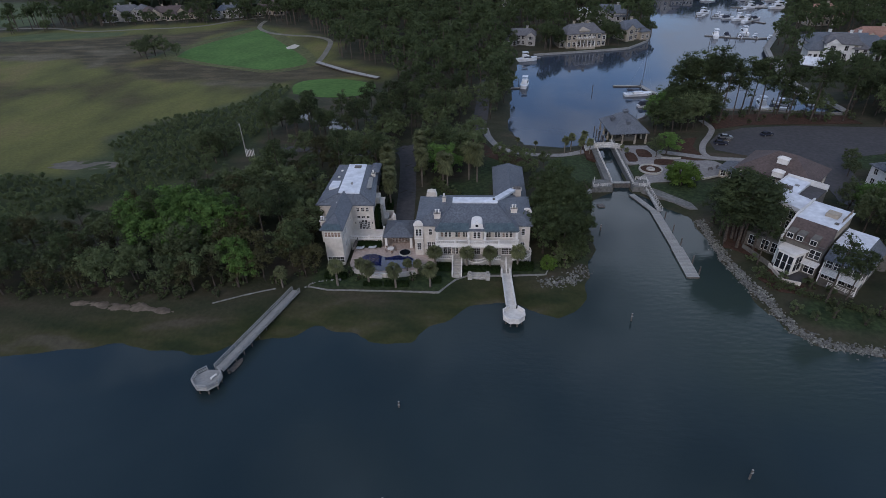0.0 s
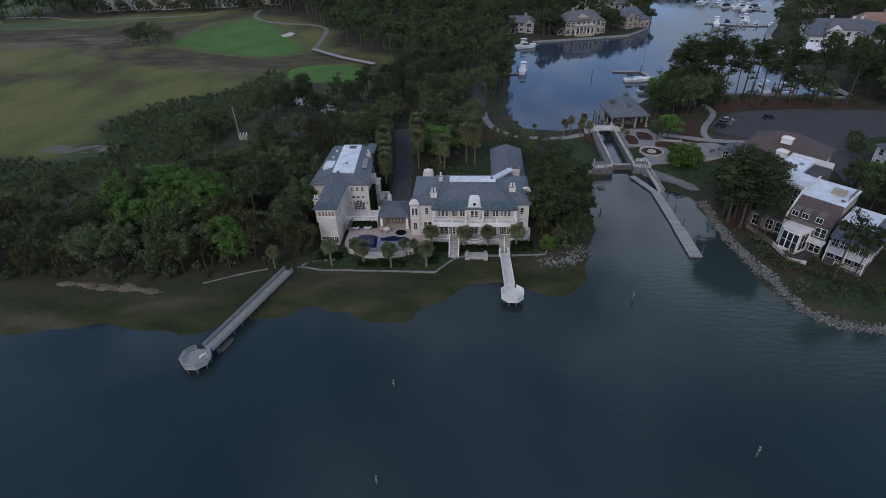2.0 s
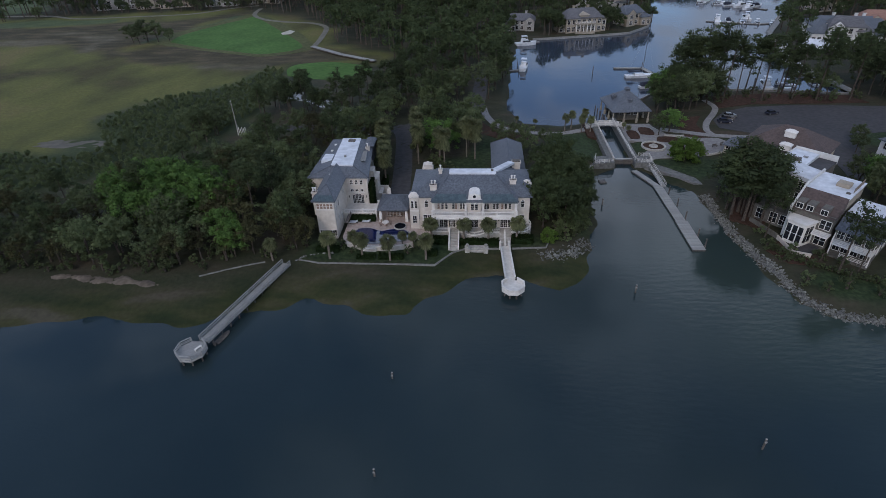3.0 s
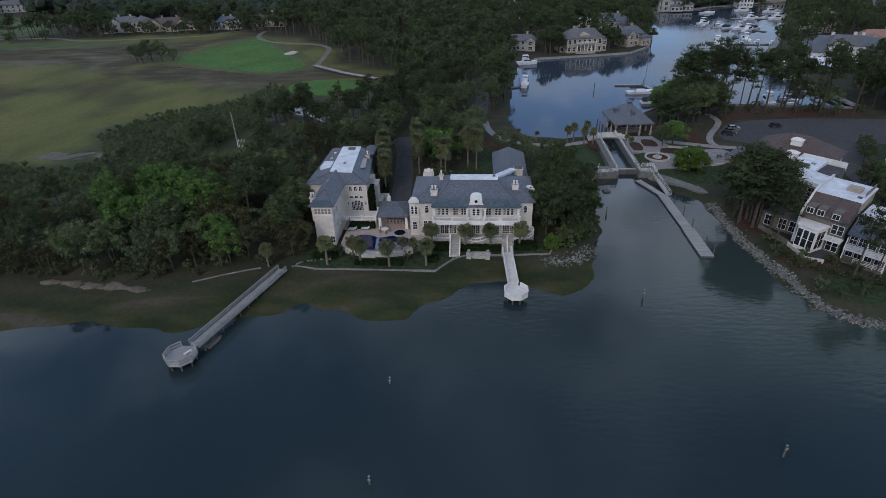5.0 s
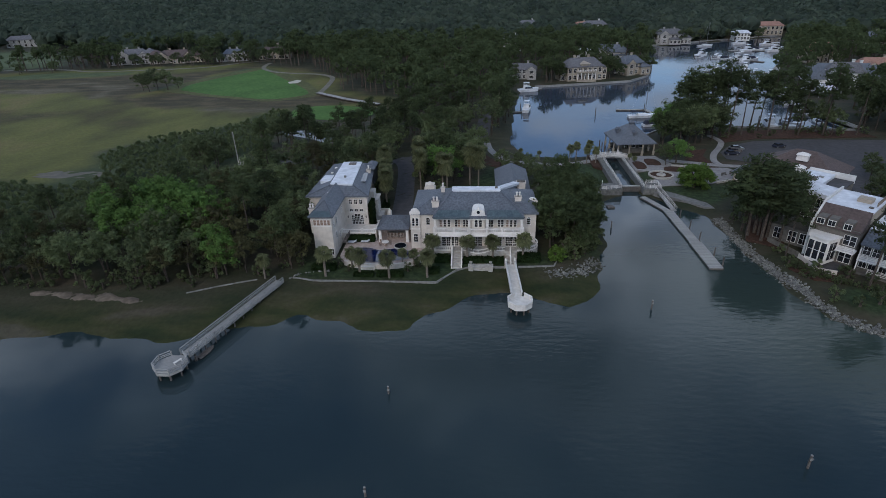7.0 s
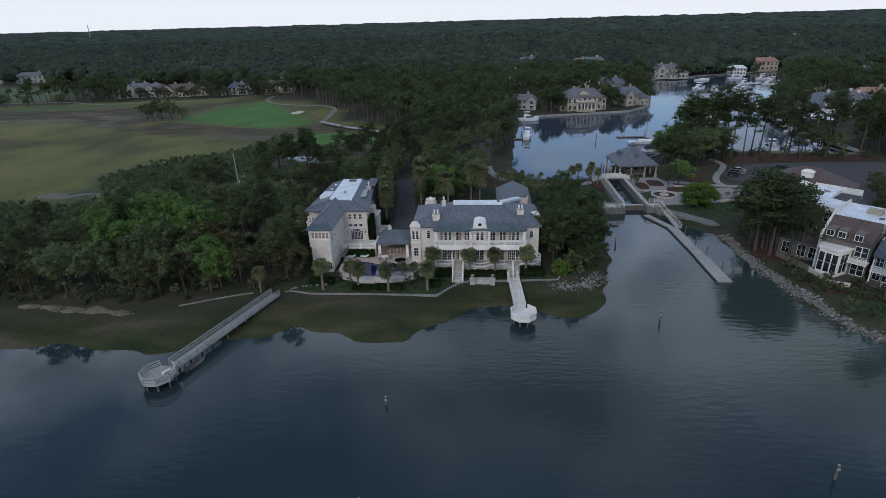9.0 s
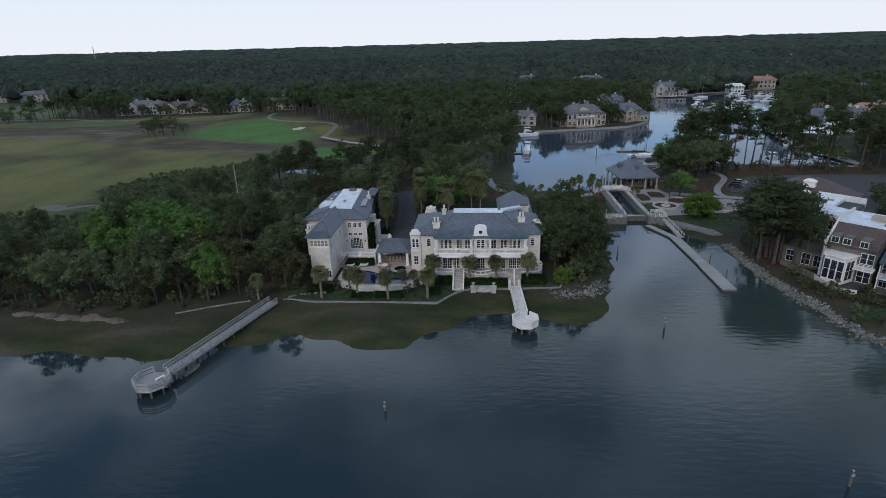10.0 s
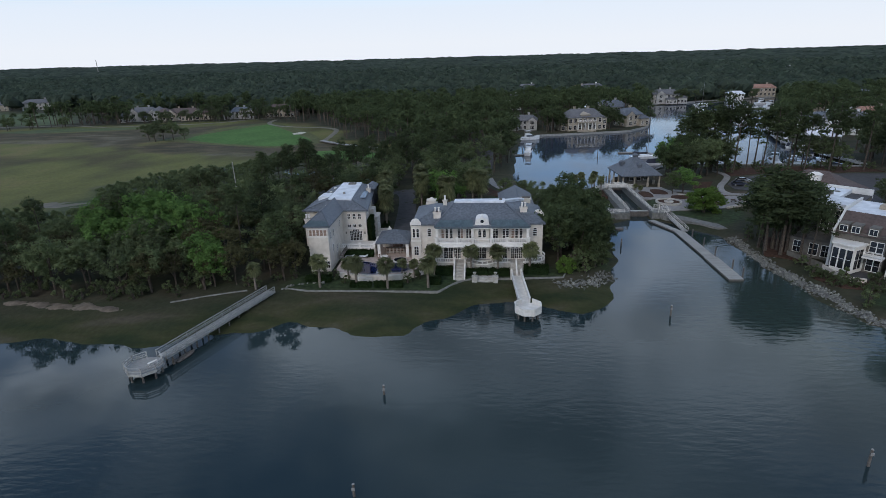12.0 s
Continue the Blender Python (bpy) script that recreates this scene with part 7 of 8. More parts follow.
marina_dock("marina_pontoon", [(108, 219.5), (128, 217)], 2.0, 1.5, "short pontoon along the bank", [(110, 225, 4.5), (118, 224, 4.5), (126, 222, 4.5)])
marina_dock("marina_pontoon", [(14, 250), (20, 251)], 1.6, 1.5, "private timber jetty in the basin", [(19, 249, 3.5), (19, 258, 3.5)])
marina_dock("marina_pontoon", [(22, 301), (33, 304)], 1.6, 1.5, "private timber jetty by the point")
PR = empty("promenade", "timber promenade with railings along the marina", "boardwalk", Matrix.Identity(4))
pl = [(141, 214), (139.5, 235), (138, 255), (143, 280), (153, 313), (166, 335), (178, 356)]
for a, b_ in zip(pl, pl[1:]):
    simple("deck", lambda b: beam(b, (*a, 2.5), (*b_, 2.5), 3.2, 0.3), PLANK, PR)
    fence_run(PR, [(a[0] - 1.4, a[1]), (b_[0] - 1.4, b_[1])], 2.5, material=PLANK, gap=2.5)
CT = empty("canvas_shelter", "white canvas boat shelter beside the marina", "shelter", pose(158, 272, 2.2, rz=-35))
simple("canopy", lambda b: hip(b, -8, 8, -5, 5, 3.2, 5.6, -6.5, 6.5, -0.3, 0.3, 0.5), ROOFWHITE, CT)
for px in (-7.5, 0, 7.5):
    for py in (-4.6, 4.6):
        simple("post", lambda b: box(b, px - 0.1, px + 0.1, py - 0.1, py + 0.1, -0.2, 3.1), METAL, CT)
marina_dock("golf_bridge", [(-85, 293.5), (-66, 276), (-47.5, 263)], 2.6, 3.2, "grey timber cart bridge over the marsh", [(-79, 288, 3.6), (-66, 276.5, 3.6), (-54, 268, 3.6)])


def car(x, y, turn, paint, label):
    o = empty("car", label, "car", pose(x, y, 2.29, rz=turn), "parked cars")
    prof = [(-2.2, 0.35), (-2.2, 0.85), (-1.9, 0.95), (1.1, 0.95), (2.1, 0.78), (2.2, 0.4)]
    top = [(-1.95, 0.95), (-1.4, 1.42), (0.3, 1.45), (1.1, 0.95)]
    for name, pr, w, mt in (("body", prof, 0.9, paint), ("cabin", top, 0.76, GLASS)):
        b = bmesh.new()
        l, r = [b.verts.new((px, -w, pz)) for px, pz in pr], [b.verts.new((px, w, pz)) for px, pz in pr]
        b.faces.new(l)
        b.faces.new(r[::-1])
        for k in range(len(pr)):
            j = (k + 1) % len(pr)
            b.faces.new((l[k], l[j], r[j], r[k]))
        part(name, b, mt, o)
    simple("roof", lambda b: box(b, -1.35, 0.28, -0.7, 0.7, 1.42, 1.49), paint, o)
    for px in (-1.4, 1.4):
        for s in (-1, 1):
            b = bmesh.new()
            bmesh.ops.create_cone(b, cap_ends=True, segments=14, radius1=0.34, radius2=0.34, depth=0.22, matrix=pose(px, 0.8 * s, 0.34, 90))
            wh = part("wheel", b, PILE, o)
            b = bmesh.new()
            bmesh.ops.create_cone(b, cap_ends=True, segments=10, radius1=0.2, radius2=0.2, depth=0.24, matrix=pose(px, 0.8 * s, 0.34, 90))
            part("rim", b, METAL, wh)
    for s in (-0.6, 0.6):
        simple("headlight", lambda b: box(b, 2.12, 2.2, s - 0.18, s + 0.18, 0.6, 0.74), HULL, o)


car(82.8, 181.6, -5, NAVY, "dark saloon car in the car park")
car(84.6, 184.3, -5, PILE, "black car in the car park")
car(86.4, 187.0, -5, METAL, "silver car in the car park")
car(101.3, 189.6, 20, NAVY, "dark blue car alone in the car park")
car(150, 186, 80, HULL, "white car by the far trees")
up = empty("utility_pole", "weathered leaning utility pole with white equipment", "pole", Matrix.Translation((-80, 173, 2.2)))
simple("pole", lambda b: beam(b, (0, 0, 12), (0.9, 0.3, -0.4), 0.28, 0.02) and tube(b, 0.4, 0.1, -0.4, 11.5, 0.17, 0.12), STONE, up)
for k in range(6):
    simple("insulator", lambda b: tube(b, 0.9 + 0.5 * k, -1 + 0.1 * k, -0.2, 2.2 + 0.5 * (k % 2), 0.14, 0.12), TRIM, up)
for x, y, h in ((-300, 1500, 40),):
    tm = empty("water_tower_mast", "thin far mast over the woods", "mast", Matrix.Translation((-1650, 2400, 2)))
    simple("mast", lambda b: tube(b, 0, 0, 0, 62, 2.2, 1.2, 6), CONCRETE, tm)


# ---- trees ----
BALL = [(0, 0, -1), (0.72, -0.53, -0.45), (-0.28, -0.85, -0.45), (-0.89, 0, -0.45), (-0.28, 0.85, -0.45), (0.72, 0.53, -0.45), (0.28, -0.85, 0.45), (-0.72, -0.53, 0.45), (-0.72, 0.53, 0.45), (0.28, 0.85, 0.45), (0.89, 0, 0.45), (0, 0, 1)]
BALLF = [(0, 1, 2), (1, 0, 5), (0, 2, 3), (0, 3, 4), (0, 4, 5), (1, 5, 10), (2, 1, 6), (3, 2, 7), (4, 3, 8), (5, 4, 9), (1, 10, 6), (2, 6, 7), (3, 7, 8), (4, 8, 9), (5, 9, 10), (6, 10, 11), (7, 6, 11), (8, 7, 11), (9, 8, 11), (10, 9, 11)]


def crown_mesh(name, clumps, per, size, material, seed, up=0.5, shell=0.5, core=0.42):
    """Many leaf sprays gathered in clumps, each round a ragged leafy core: a clump is a centre and three radii."""
    rng = np.random.default_rng(seed)
    C = np.array(clumps)
    n = len(C)
    d = rng.normal(0, 1, (n, per, 3))
    d[..., 2] += up * np.abs(d[..., 2])
    d /= np.linalg.norm(d, axis=2, keepdims=True)
    r = shell + (1.16 - shell) * rng.random((n, per, 1))
    P = C[:, None, :3] + d * r * C[:, None, 3:]
    v, f = leaf_quads(P.reshape(-1, 3), (d + rng.normal(0, 0.4, d.shape)).reshape(-1, 3), size * (0.6 + 0.8 * rng.random(n * per)), rng)
    tri = np.concatenate((f[:, (0, 1, 2)], f[:, (0, 2, 3)]))
    B = np.array(BALL)
    cv = C[:, None, :3] + B[None] * core * (1 + rng.normal(0, 0.17, (n, 12, 1))) * C[:, None, 3:]
    cf = np.array(BALLF)[None] + 12 * np.arange(n)[:, None, None] + len(v)
    return mesh_from(name, np.concatenate((v, cv.reshape(-1, 3))), np.concatenate((tri, cf.reshape(-1, 3))), material, True)


def limb(b, pts, r0, r1, n=6):
    """A tapering limb through points."""
    rows = []
    for i, p in enumerate(pts):
        p = Vector(p)
        d = (Vector(pts[min(i + 1, len(pts) - 1)]) - Vector(pts[max(i - 1, 0)])).normalized()
        q = d.to_track_quat("Z", "Y")
        r = r0 + (r1 - r0) * i / (len(pts) - 1)
        rows.append([b.verts.new(p + q @ Vector((r * math.cos(6.2832 * k / n), r * math.sin(6.2832 * k / n), 0))) for k in range(n)])
    for a, c in zip(rows, rows[1:]):
        for k in range(n):
            b.faces.new((a[k], a[(k + 1) % n], c[(k + 1) % n], c[k]))
    b.faces.new(rows[-1])


def oak_parts(seed, H=12.0, R=4.6, per=40, nclump=48, size=0.45):
    rng = random.Random(seed)
    cl, b, limbs = [], bmesh.new(), []
    top = H - R * 0.82
    limb(b, [(0, 0, -0.4), (0.1, 0, 1.5), (rng.uniform(-0.4, 0.4), rng.uniform(-0.4, 0.4), H * 0.4), (rng.uniform(-0.6, 0.6), 0.3, H * 0.75)], 0.34, 0.1)
    for k in range(nclump):
        a, e = rng.random() * 6.283, math.asin(rng.uniform(-0.85, 1.0))
        rr = R * rng.uniform(0.55, 1.0) * (1 + 0.18 * math.sin(3 * a + seed))
        x, y, z = rr * math.cos(e) * math.cos(a), rr * math.cos(e) * math.sin(a), top + (0.82 if e > 0 else 1.15) * rr * math.sin(e)
        s = rng.uniform(0.8, 1.6) * R / 4.6
        cl.append((x, y, z, s, s, s * 0.75))
        if k % 24 == 0:
            limbs.append(bmesh.new())
            limb(limbs[-1], [(0, 0, H * 0.3), (x * 0.45, y * 0.45, (z + H * 0.3) * 0.5 + 0.4), (x * 0.92, y * 0.92, z)], 0.15, 0.04, 5)
    return b, cl, per, size, limbs


def pine_parts(seed, H=18.0, per=46, size=0.45):
    rng = random.Random(seed)
    cl, b, limbs = [], bmesh.new(), []
    lx, ly = rng.uniform(-0.9, 0.9), rng.uniform(-0.9, 0.9)
    limb(b, [(0, 0, -0.4), (lx * 0.3, ly * 0.3, H * 0.3), (lx * 0.8, ly * 0.8, H * 0.7), (lx, ly, H * 0.97)], 0.27, 0.07)
    for k in range(27):
        f = rng.uniform(0.5, 1.0) ** 0.8
        a = rng.random() * 6.283
        reach = (1.17 - f) * 7.2 * rng.uniform(0.3, 1.0) + 0.4
        x, y, z = lx * f + reach * math.cos(a), ly * f + reach * math.sin(a), H * f + rng.uniform(-0.3, 0.5)
        s = rng.uniform(0.95, 1.75)
        cl.append((x, y, z, s * 1.15, s * 1.15, s * 0.6))
        if k % 9:
            continue
        limbs.append(bmesh.new())
        limb(limbs[-1], [(lx * f, ly * f, z - 0.9), (x * 0.6 + lx * f * 0.4, y * 0.6 + ly * f * 0.4, z - 0.35), (x, y, z)], 0.09, 0.03, 4)
    return b, cl, per, size, limbs


def palm_meshes(seed, H=4.7, R=1.85, fronds=46, skirt=0):
    """A fan palm: a ringed trunk and a round head of folded fans."""
    rng = random.Random(seed)
    b = bmesh.new()
    lean = rng.uniform(-0.3, 0.3)
    pts = [(lean * (k / 7) ** 2, 0, H * k / 7 - (0.3 if k == 0 else 0)) for k in range(8)]
    limb(b, pts, 0.24, 0.19, 8)
    V, Fc = [], []
    for i in range(fronds + skirt):
        a = rng.random() * 6.283
        e = math.asin(rng.uniform(-0.8, 0.98)) if i < fronds else rng.uniform(-1.3, -0.5)
        base = Vector((lean, 0, H)) if i < fronds else Vector((lean * 0.6, 0, H * rng.uniform(0.72, 0.98)))
        d = Vector((math.cos(e) * math.cos(a), math.cos(e) * math.sin(a), math.sin(e)))
        side = Vector((-math.sin(a), math.cos(a), 0))
        L = R * rng.uniform(0.8, 1.1)
        hub = base + d * L * 0.42
        nrm = side.cross(d)
        o = len(V)
        V += [base, hub + side * 0.03, hub - side * 0.03]
        Fc.append((o, o + 1, o + 2))
        for k in range(9):
            t = radians(-100 + 200 * k / 8)
            tip = hub + (d * math.cos(t) + side * math.sin(t)) * L * (0.62 if abs(t) < 1.2 else 0.45) + Vector((0, 0, -0.24 * L * (1 + abs(t) * 0.3))) + nrm * 0.06 * (k % 2)
            w = (d * -math.sin(t) + side * math.cos(t)) * 0.11 * R
            o = len(V)
            V += [hub, tip + w * 0.2, hub * 0.45 + tip * 0.55 + w + Vector((0, 0, 0.05))]
            Fc.append((o, o + 1, o + 2))
            o = len(V)
            V += [hub, hub * 0.45 + tip * 0.55 - w + Vector((0, 0, 0.05)), tip - w * 0.2]
            Fc.append((o, o + 1, o + 2))
    return b, mesh_from("crown", [tuple(v) for v in V], Fc, PALMLEAF)


KINDS = {
    "oak": ("live_oak", "dense dark green live oak with a rounded crown", lambda s: oak_parts(s), OAKLEAF),
    "bright": ("broadleaf_tree", "fresh bright green broadleaf tree in full leaf", lambda s: oak_parts(s + 50, 11.5, 4.4), BRIGHTLEAF),
    "dull": ("broadleaf_tree", "dull olive-brown tree with thin spring foliage", lambda s: oak_parts(s + 90, 11.0, 4.0, 38, 40, 0.38), OLIVELEAF),
    "laurel": ("evergreen_oak", "dense dark evergreen oak by the water", lambda s: oak_parts(s + 140), DARKLEAF),
    "pine": ("pine_tree", "tall loblolly pine with a bare trunk and open crown", lambda s: pine_parts(s), PINELEAF),
    "shrub": ("shrub", "rounded dark green shrub", lambda s: oak_parts(s + 20, 3.0, 1.7, 26, 13, 0.36), OAKLEAF),
    "lime": ("broadleaf_tree", "round bright lime-green garden tree", lambda s: oak_parts(s + 30, 5.3, 2.9, 100, 60, 0.36), LIMELEAF),
}
MADE = {}


def plant(kind, x, y, scale=1.0, variant=0, z=None, rot=0.0, stretch=1.0):
    z = land_at(x, y) if z is None else z
    m = pose(x, y, z - 0.05, rz=rot) @ Matrix.Diagonal((scale, scale, scale * stretch, 1))
    key = (kind, variant)
    if key in MADE:
        ob = copy_thing(MADE[key], Matrix.Identity(4))
        ob.matrix_basis = m
        return ob
    if kind in ("palm", "tall_palm"):
        if kind == "palm":
            ob = empty("palmetto_palm", "cabbage palm with round fan-leaf head on the lawn", "palm tree", m, "palms")
            b, crown = palm_meshes(variant + 5)
        else:
            ob = empty("tall_palm", "tall palm with shaggy frond skirt beside the driveway", "palm tree", m, "palms")
            b, crown = palm_meshes(variant + 15, 10.6, 2.5, 54, 40)
        part("trunk", b, PALMBARK, ob)
        part("crown", crown, PALMLEAF, ob)
    else:
        name, label, fn, lf = KINDS[kind]
        ob = empty(name, label, "shrub" if kind == "shrub" else "tree", m, "shrubs" if kind == "shrub" else "trees")
        b, cl, per, size, limbs = fn(variant * 7 + 3)
        part("trunk", b, BARK, ob)
        for lb in limbs:
            part("limb", lb, BARK, ob)
        part("crown", crown_mesh("crown", cl, per, size, lf, variant + 11), lf, ob)
    MADE[key] = ob
    return ob


PLANTED = []
KEEP_OFF = [(-40.8, -9, 105, 146), (-38, -9, 97, 106), (-15, 16, 97, 152), (3, 15, 120, 152)]


def near_way(x, y, gap):
    for (x0, y0), (x1, y1) in WAYS:
        t = max(0, min(1, ((x - x0) * (x1 - x0) + (y - y0) * (y1 - y0)) / ((x1 - x0) ** 2 + (y1 - y0) ** 2)))
        if math.hypot(x - x0 - t * (x1 - x0), y - y0 - t * (y1 - y0)) < gap:
            return True
    return False


def grove(poly, spacing, mix, scales, seed, margin=2.5):
    rng = random.Random(seed)
    P = np.array(poly)
    (x0, y0), (x1, y1) = P.min(0), P.max(0)
    y = y0
    odd = 0
    while y < y1:
        x = x0 + (spacing / 2 if odd else 0)
        while x < x1:
            px, py = x + rng.uniform(-0.38, 0.38) * spacing, y + rng.uniform(-0.38, 0.38) * spacing
            x += spacing
            if not inside(P, np.array([px]), np.array([py]))[0] or near_way(px, py, 4.0):
                continue
            if any(a < px < b and c < py < d for a, b, c, d in KEEP_OFF):
                continue
            if min(edge_distance(POND, np.array([px]), np.array([py]))[0], edge_distance(BASIN, np.array([px]), np.array([py]))[0], edge_distance(CREEK, np.array([px]), np.array([py]))[0]) < margin:
                continue
            kind = rng.choices([k for k, _ in mix], [w for _, w in mix])[0]
            s = rng.uniform(*scales) * (0.92 if kind == "pine" else 1.0)
            plant(kind, px, py, s, rng.randrange(4), rot=rng.uniform(0, 360), stretch=rng.uniform(0.9, 1.12))
            PLANTED.append((px, py))
        y += spacing * 0.87
        odd = 1 - odd


# west wood, thick along the creek
grove([(-150, 91), (-105, 93), (-85, 94), (-69, 94), (-61, 97), (-47, 101), (-42.5, 103), (-42, 128), (-46, 146), (-58, 156), (-70, 150), (-80, 128), (-102, 115), (-122, 110), (-150, 107)], 6.4, (("oak", 7), ("pine", 1), ("dull", 2)), (0.74, 1.0), 1)
for x, y, s in ((-76, 113, 1.3), (-70, 115, 1.32), (-82, 114, 1.24), (-65, 113, 1.2), (-74, 120, 1.28), (-81, 121, 1.22), (-88, 118, 1.1), (-70, 108, 1.1), (-79, 108, 1.12), (-66, 120, 1.15), (-61, 115, 1.0), (-56, 103, 0.9), (-53, 100, 0.8)):
    plant("bright", x, y, s, len(PLANTED) % 4, rot=s * 900)
for x, y, s in ((-60, 98.5, 0.7), (-64, 96.5, 0.8), (-49, 101, 0.8), (-98, 95, 0.7), (-108, 94, 0.8), (-90, 96, 0.75)):
    plant("dull", x, y, s, int(-x) % 4, rot=s * 700)
# low growth along the creek edge and under the trees
grove([(-150, 90.5), (-105, 91.8), (-69, 92), (-58, 95), (-47, 100), (-48, 104), (-62, 101), (-85, 98), (-110, 98), (-150, 96)], 4.4, (("shrub", 1),), (0.5, 1.3), 17)
grove([(18, 107.5), (24, 107.5), (27.5, 118), (29.5, 132), (28, 140), (24, 140), (22, 116), (17, 111)], 3.0, (("shrub", 1),), (0.9, 1.6), 18, 0.2)
grove([(19, 108.5), (24, 109), (27.5, 118), (28.5, 134), (26, 138), (24, 118)], 4.2, (("laurel", 1),), (0.45, 0.62), 52, 0.2)
grove([(-46, 146), (-30, 145), (-16, 150), (-14, 172), (-40, 170)], 5.0, (("shrub", 1),), (0.8, 1.6), 19)
# behind the houses
grove([(-44, 147), (-27, 147), (-28, 172), (-48, 172), (-60, 172)], 6.5, (("oak", 4), ("dull", 1), ("pine", 1)), (0.75, 1.05), 2)
grove([(-80, 184), (-50, 182), (-27, 183), (-10, 190), (-5, 205), (-3, 232), (-28, 232), (-38, 212), (-50, 207), (-66, 204), (-78, 203)], 6.2, (("pine", 5), ("oak", 3)), (0.66, 0.9), 3)
grove([(4, 204), (10, 204), (13, 240), (6, 240)], 5.5, (("pine", 4), ("oak", 1)), (0.95, 1.2), 4, 1.0)
grove([(-16, 152), (-4, 156), (2, 170), (-2, 184), (-12, 184), (-18, 172)], 6.0, (("oak", 4), ("bright", 1), ("pine", 1)), (0.7, 1.0), 5)
grove([(14, 154), (24, 156), (20, 166), (6, 170), (4, 158)], 6.0, (("oak", 3), ("dull", 1)), (0.4, 0.6), 6)
# east of the main house
grove([(16.5, 109), (22, 109), (25, 118), (26.5, 130), (27, 139), (22, 142), (16, 142), (15.5, 125)], 4.8, (("laurel", 6),), (0.85, 1.05), 7, 0.2)
# car park and lock
grove([(62, 186), (72, 189), (82, 196), (87, 202), (86, 213), (76, 216), (64, 204)], 4.9, (("laurel", 3), ("oak", 3), ("bright", 1)), (0.95, 1.12), 8, 1)
grove([(84, 200), (110, 204), (136, 203), (138, 211), (112, 215), (84, 217)], 7.4, (("pine", 7),), (1.15, 1.5), 9, 0.5)
grove([(73, 208), (86, 206), (86, 217), (76, 218)], 5.0, (("pine", 1),), (1.3, 1.6), 53, 0.5)
grove([(84, 201), (140, 203), (140, 212), (84, 218)], 5.5, (("shrub", 1),), (0.5, 1.0), 51, 0.3)
grove([(112, 203), (128, 203), (128, 211), (112, 213)], 6.5, (("oak", 2),), (0.8, 0.95), 10, 0.5)
grove([(142, 196), (190, 200), (190, 222), (150, 232), (143, 214)], 7.0, (("pine", 4), ("oak", 3)), (0.9, 1.2), 11, 0.5)
for k, (x, y, s) in enumerate(((61.8, 119.5, 0.98), (63.5, 116.6, 1.02), (65.6, 118.4, 0.95), (62.2, 123.4, 0.9), (66.4, 122.2, 1.0), (64.4, 126.4, 0.85), (63.9, 120.8, 1.05), (68.6, 117.4, 0.9), (69.6, 122.6, 0.88), (66.2, 114.2, 0.84))):
    q = plant("pine", x, y, s, k % 4, rot=k * 67)
    q.matrix_basis = q.matrix_basis @ Matrix.Diagonal((1.5, 1.5, 0.92, 1))
for x, y, k in ((64.2, 119.6, 0.92), (67.2, 121.0, 0.95), (65.6, 124.6, 0.85), (62.6, 121.8, 0.8)):
    plant("laurel", x, y, k, int(x) % 4, rot=x * 53, stretch=1.32)
grove([(93, 122), (112, 128), (108, 136), (98, 137), (90, 130)], 6.0, (("oak", 3), ("bright", 1)), (0.75, 0.95), 13)
grove([(95, 100), (130, 96), (150, 130), (112, 142), (96, 118)], 7.0, (("oak", 4), ("pine", 2)), (0.8, 1.1), 14)
grove([(130, 96), (200, 88), (220, 160), (150, 158)], 9.0, (("oak", 3), ("pine", 3)), (0.9, 1.2), 15)
grove([(110, 152), (126, 158), (130, 166), (112, 164)], 6.5, (("oak", 3),), (0.5, 0.65), 16)
for x, y, s, v in ((74.0, 95.6, 0.86, 1), (78.5, 96.5, 0.7, 3), (65.5, 109.5, 0.7, 0), (84, 93, 0.7, 1)):
    plant("pine", x, y, s, v, rot=x * 40)
for k, (x, y, s) in enumerate(((-40.6, 104.6, 0.95), (-42.0, 109, 1.05), (-41.8, 114.5, 1.0), (-42.4, 120, 1.05), (-42.2, 126, 1.0), (-43.6, 105.5, 0.9))):
    plant(("pine", "oak", "dull", "oak", "oak", "dull")[k], x, y, s * (0.8 if k == 0 else 0.9), k % 4, rot=k * 80)
plant("dull", -37.6, 104.0, 0.74, 2, rot=20)
plant("dull", -39.6, 102.4, 0.72, 1, rot=120)
for k, (x, y, s) in enumerate(((-191, 311, 0.95), (-184, 314, 1.15), (-177, 312, 1.0), (-185, 307, 0.9), (-171, 313, 0.7))):
    plant("oak", x, y, s, k % 4, rot=k * 73, stretch=0.85)
for k, (x, y, s) in enumerate(((-330, 374, 0.9), (-343, 380, 1.1), (-352, 366, 1.0), (-318, 380, 0.8), (-299, 388, 0.75))):
    plant("oak", x, y, s, k % 4, rot=k * 57, stretch=0.85)
for x, y, k in ((41, 322, 1.05), (44, 318, 0.9), (39, 328, 1.0), (72, 327, 0.95), (75, 331, 1.05), (78, 325, 0.75), (96, 346, 0.8), (14, 326, 1.0), (12, 318, 0.9)):
    plant("laurel", x, y, k, int(x) % 4, rot=x * 29)
plant("lime", 60.3, 151.0, 1.5, 0, stretch=0.85)
plant("bright", 62.0, 172.6, 0.95, 1, stretch=0.72)
plant("oak", 58.4, 171.0, 0.6, 2)
plant("lime", 16.8, 107.0, 0.62, 1)
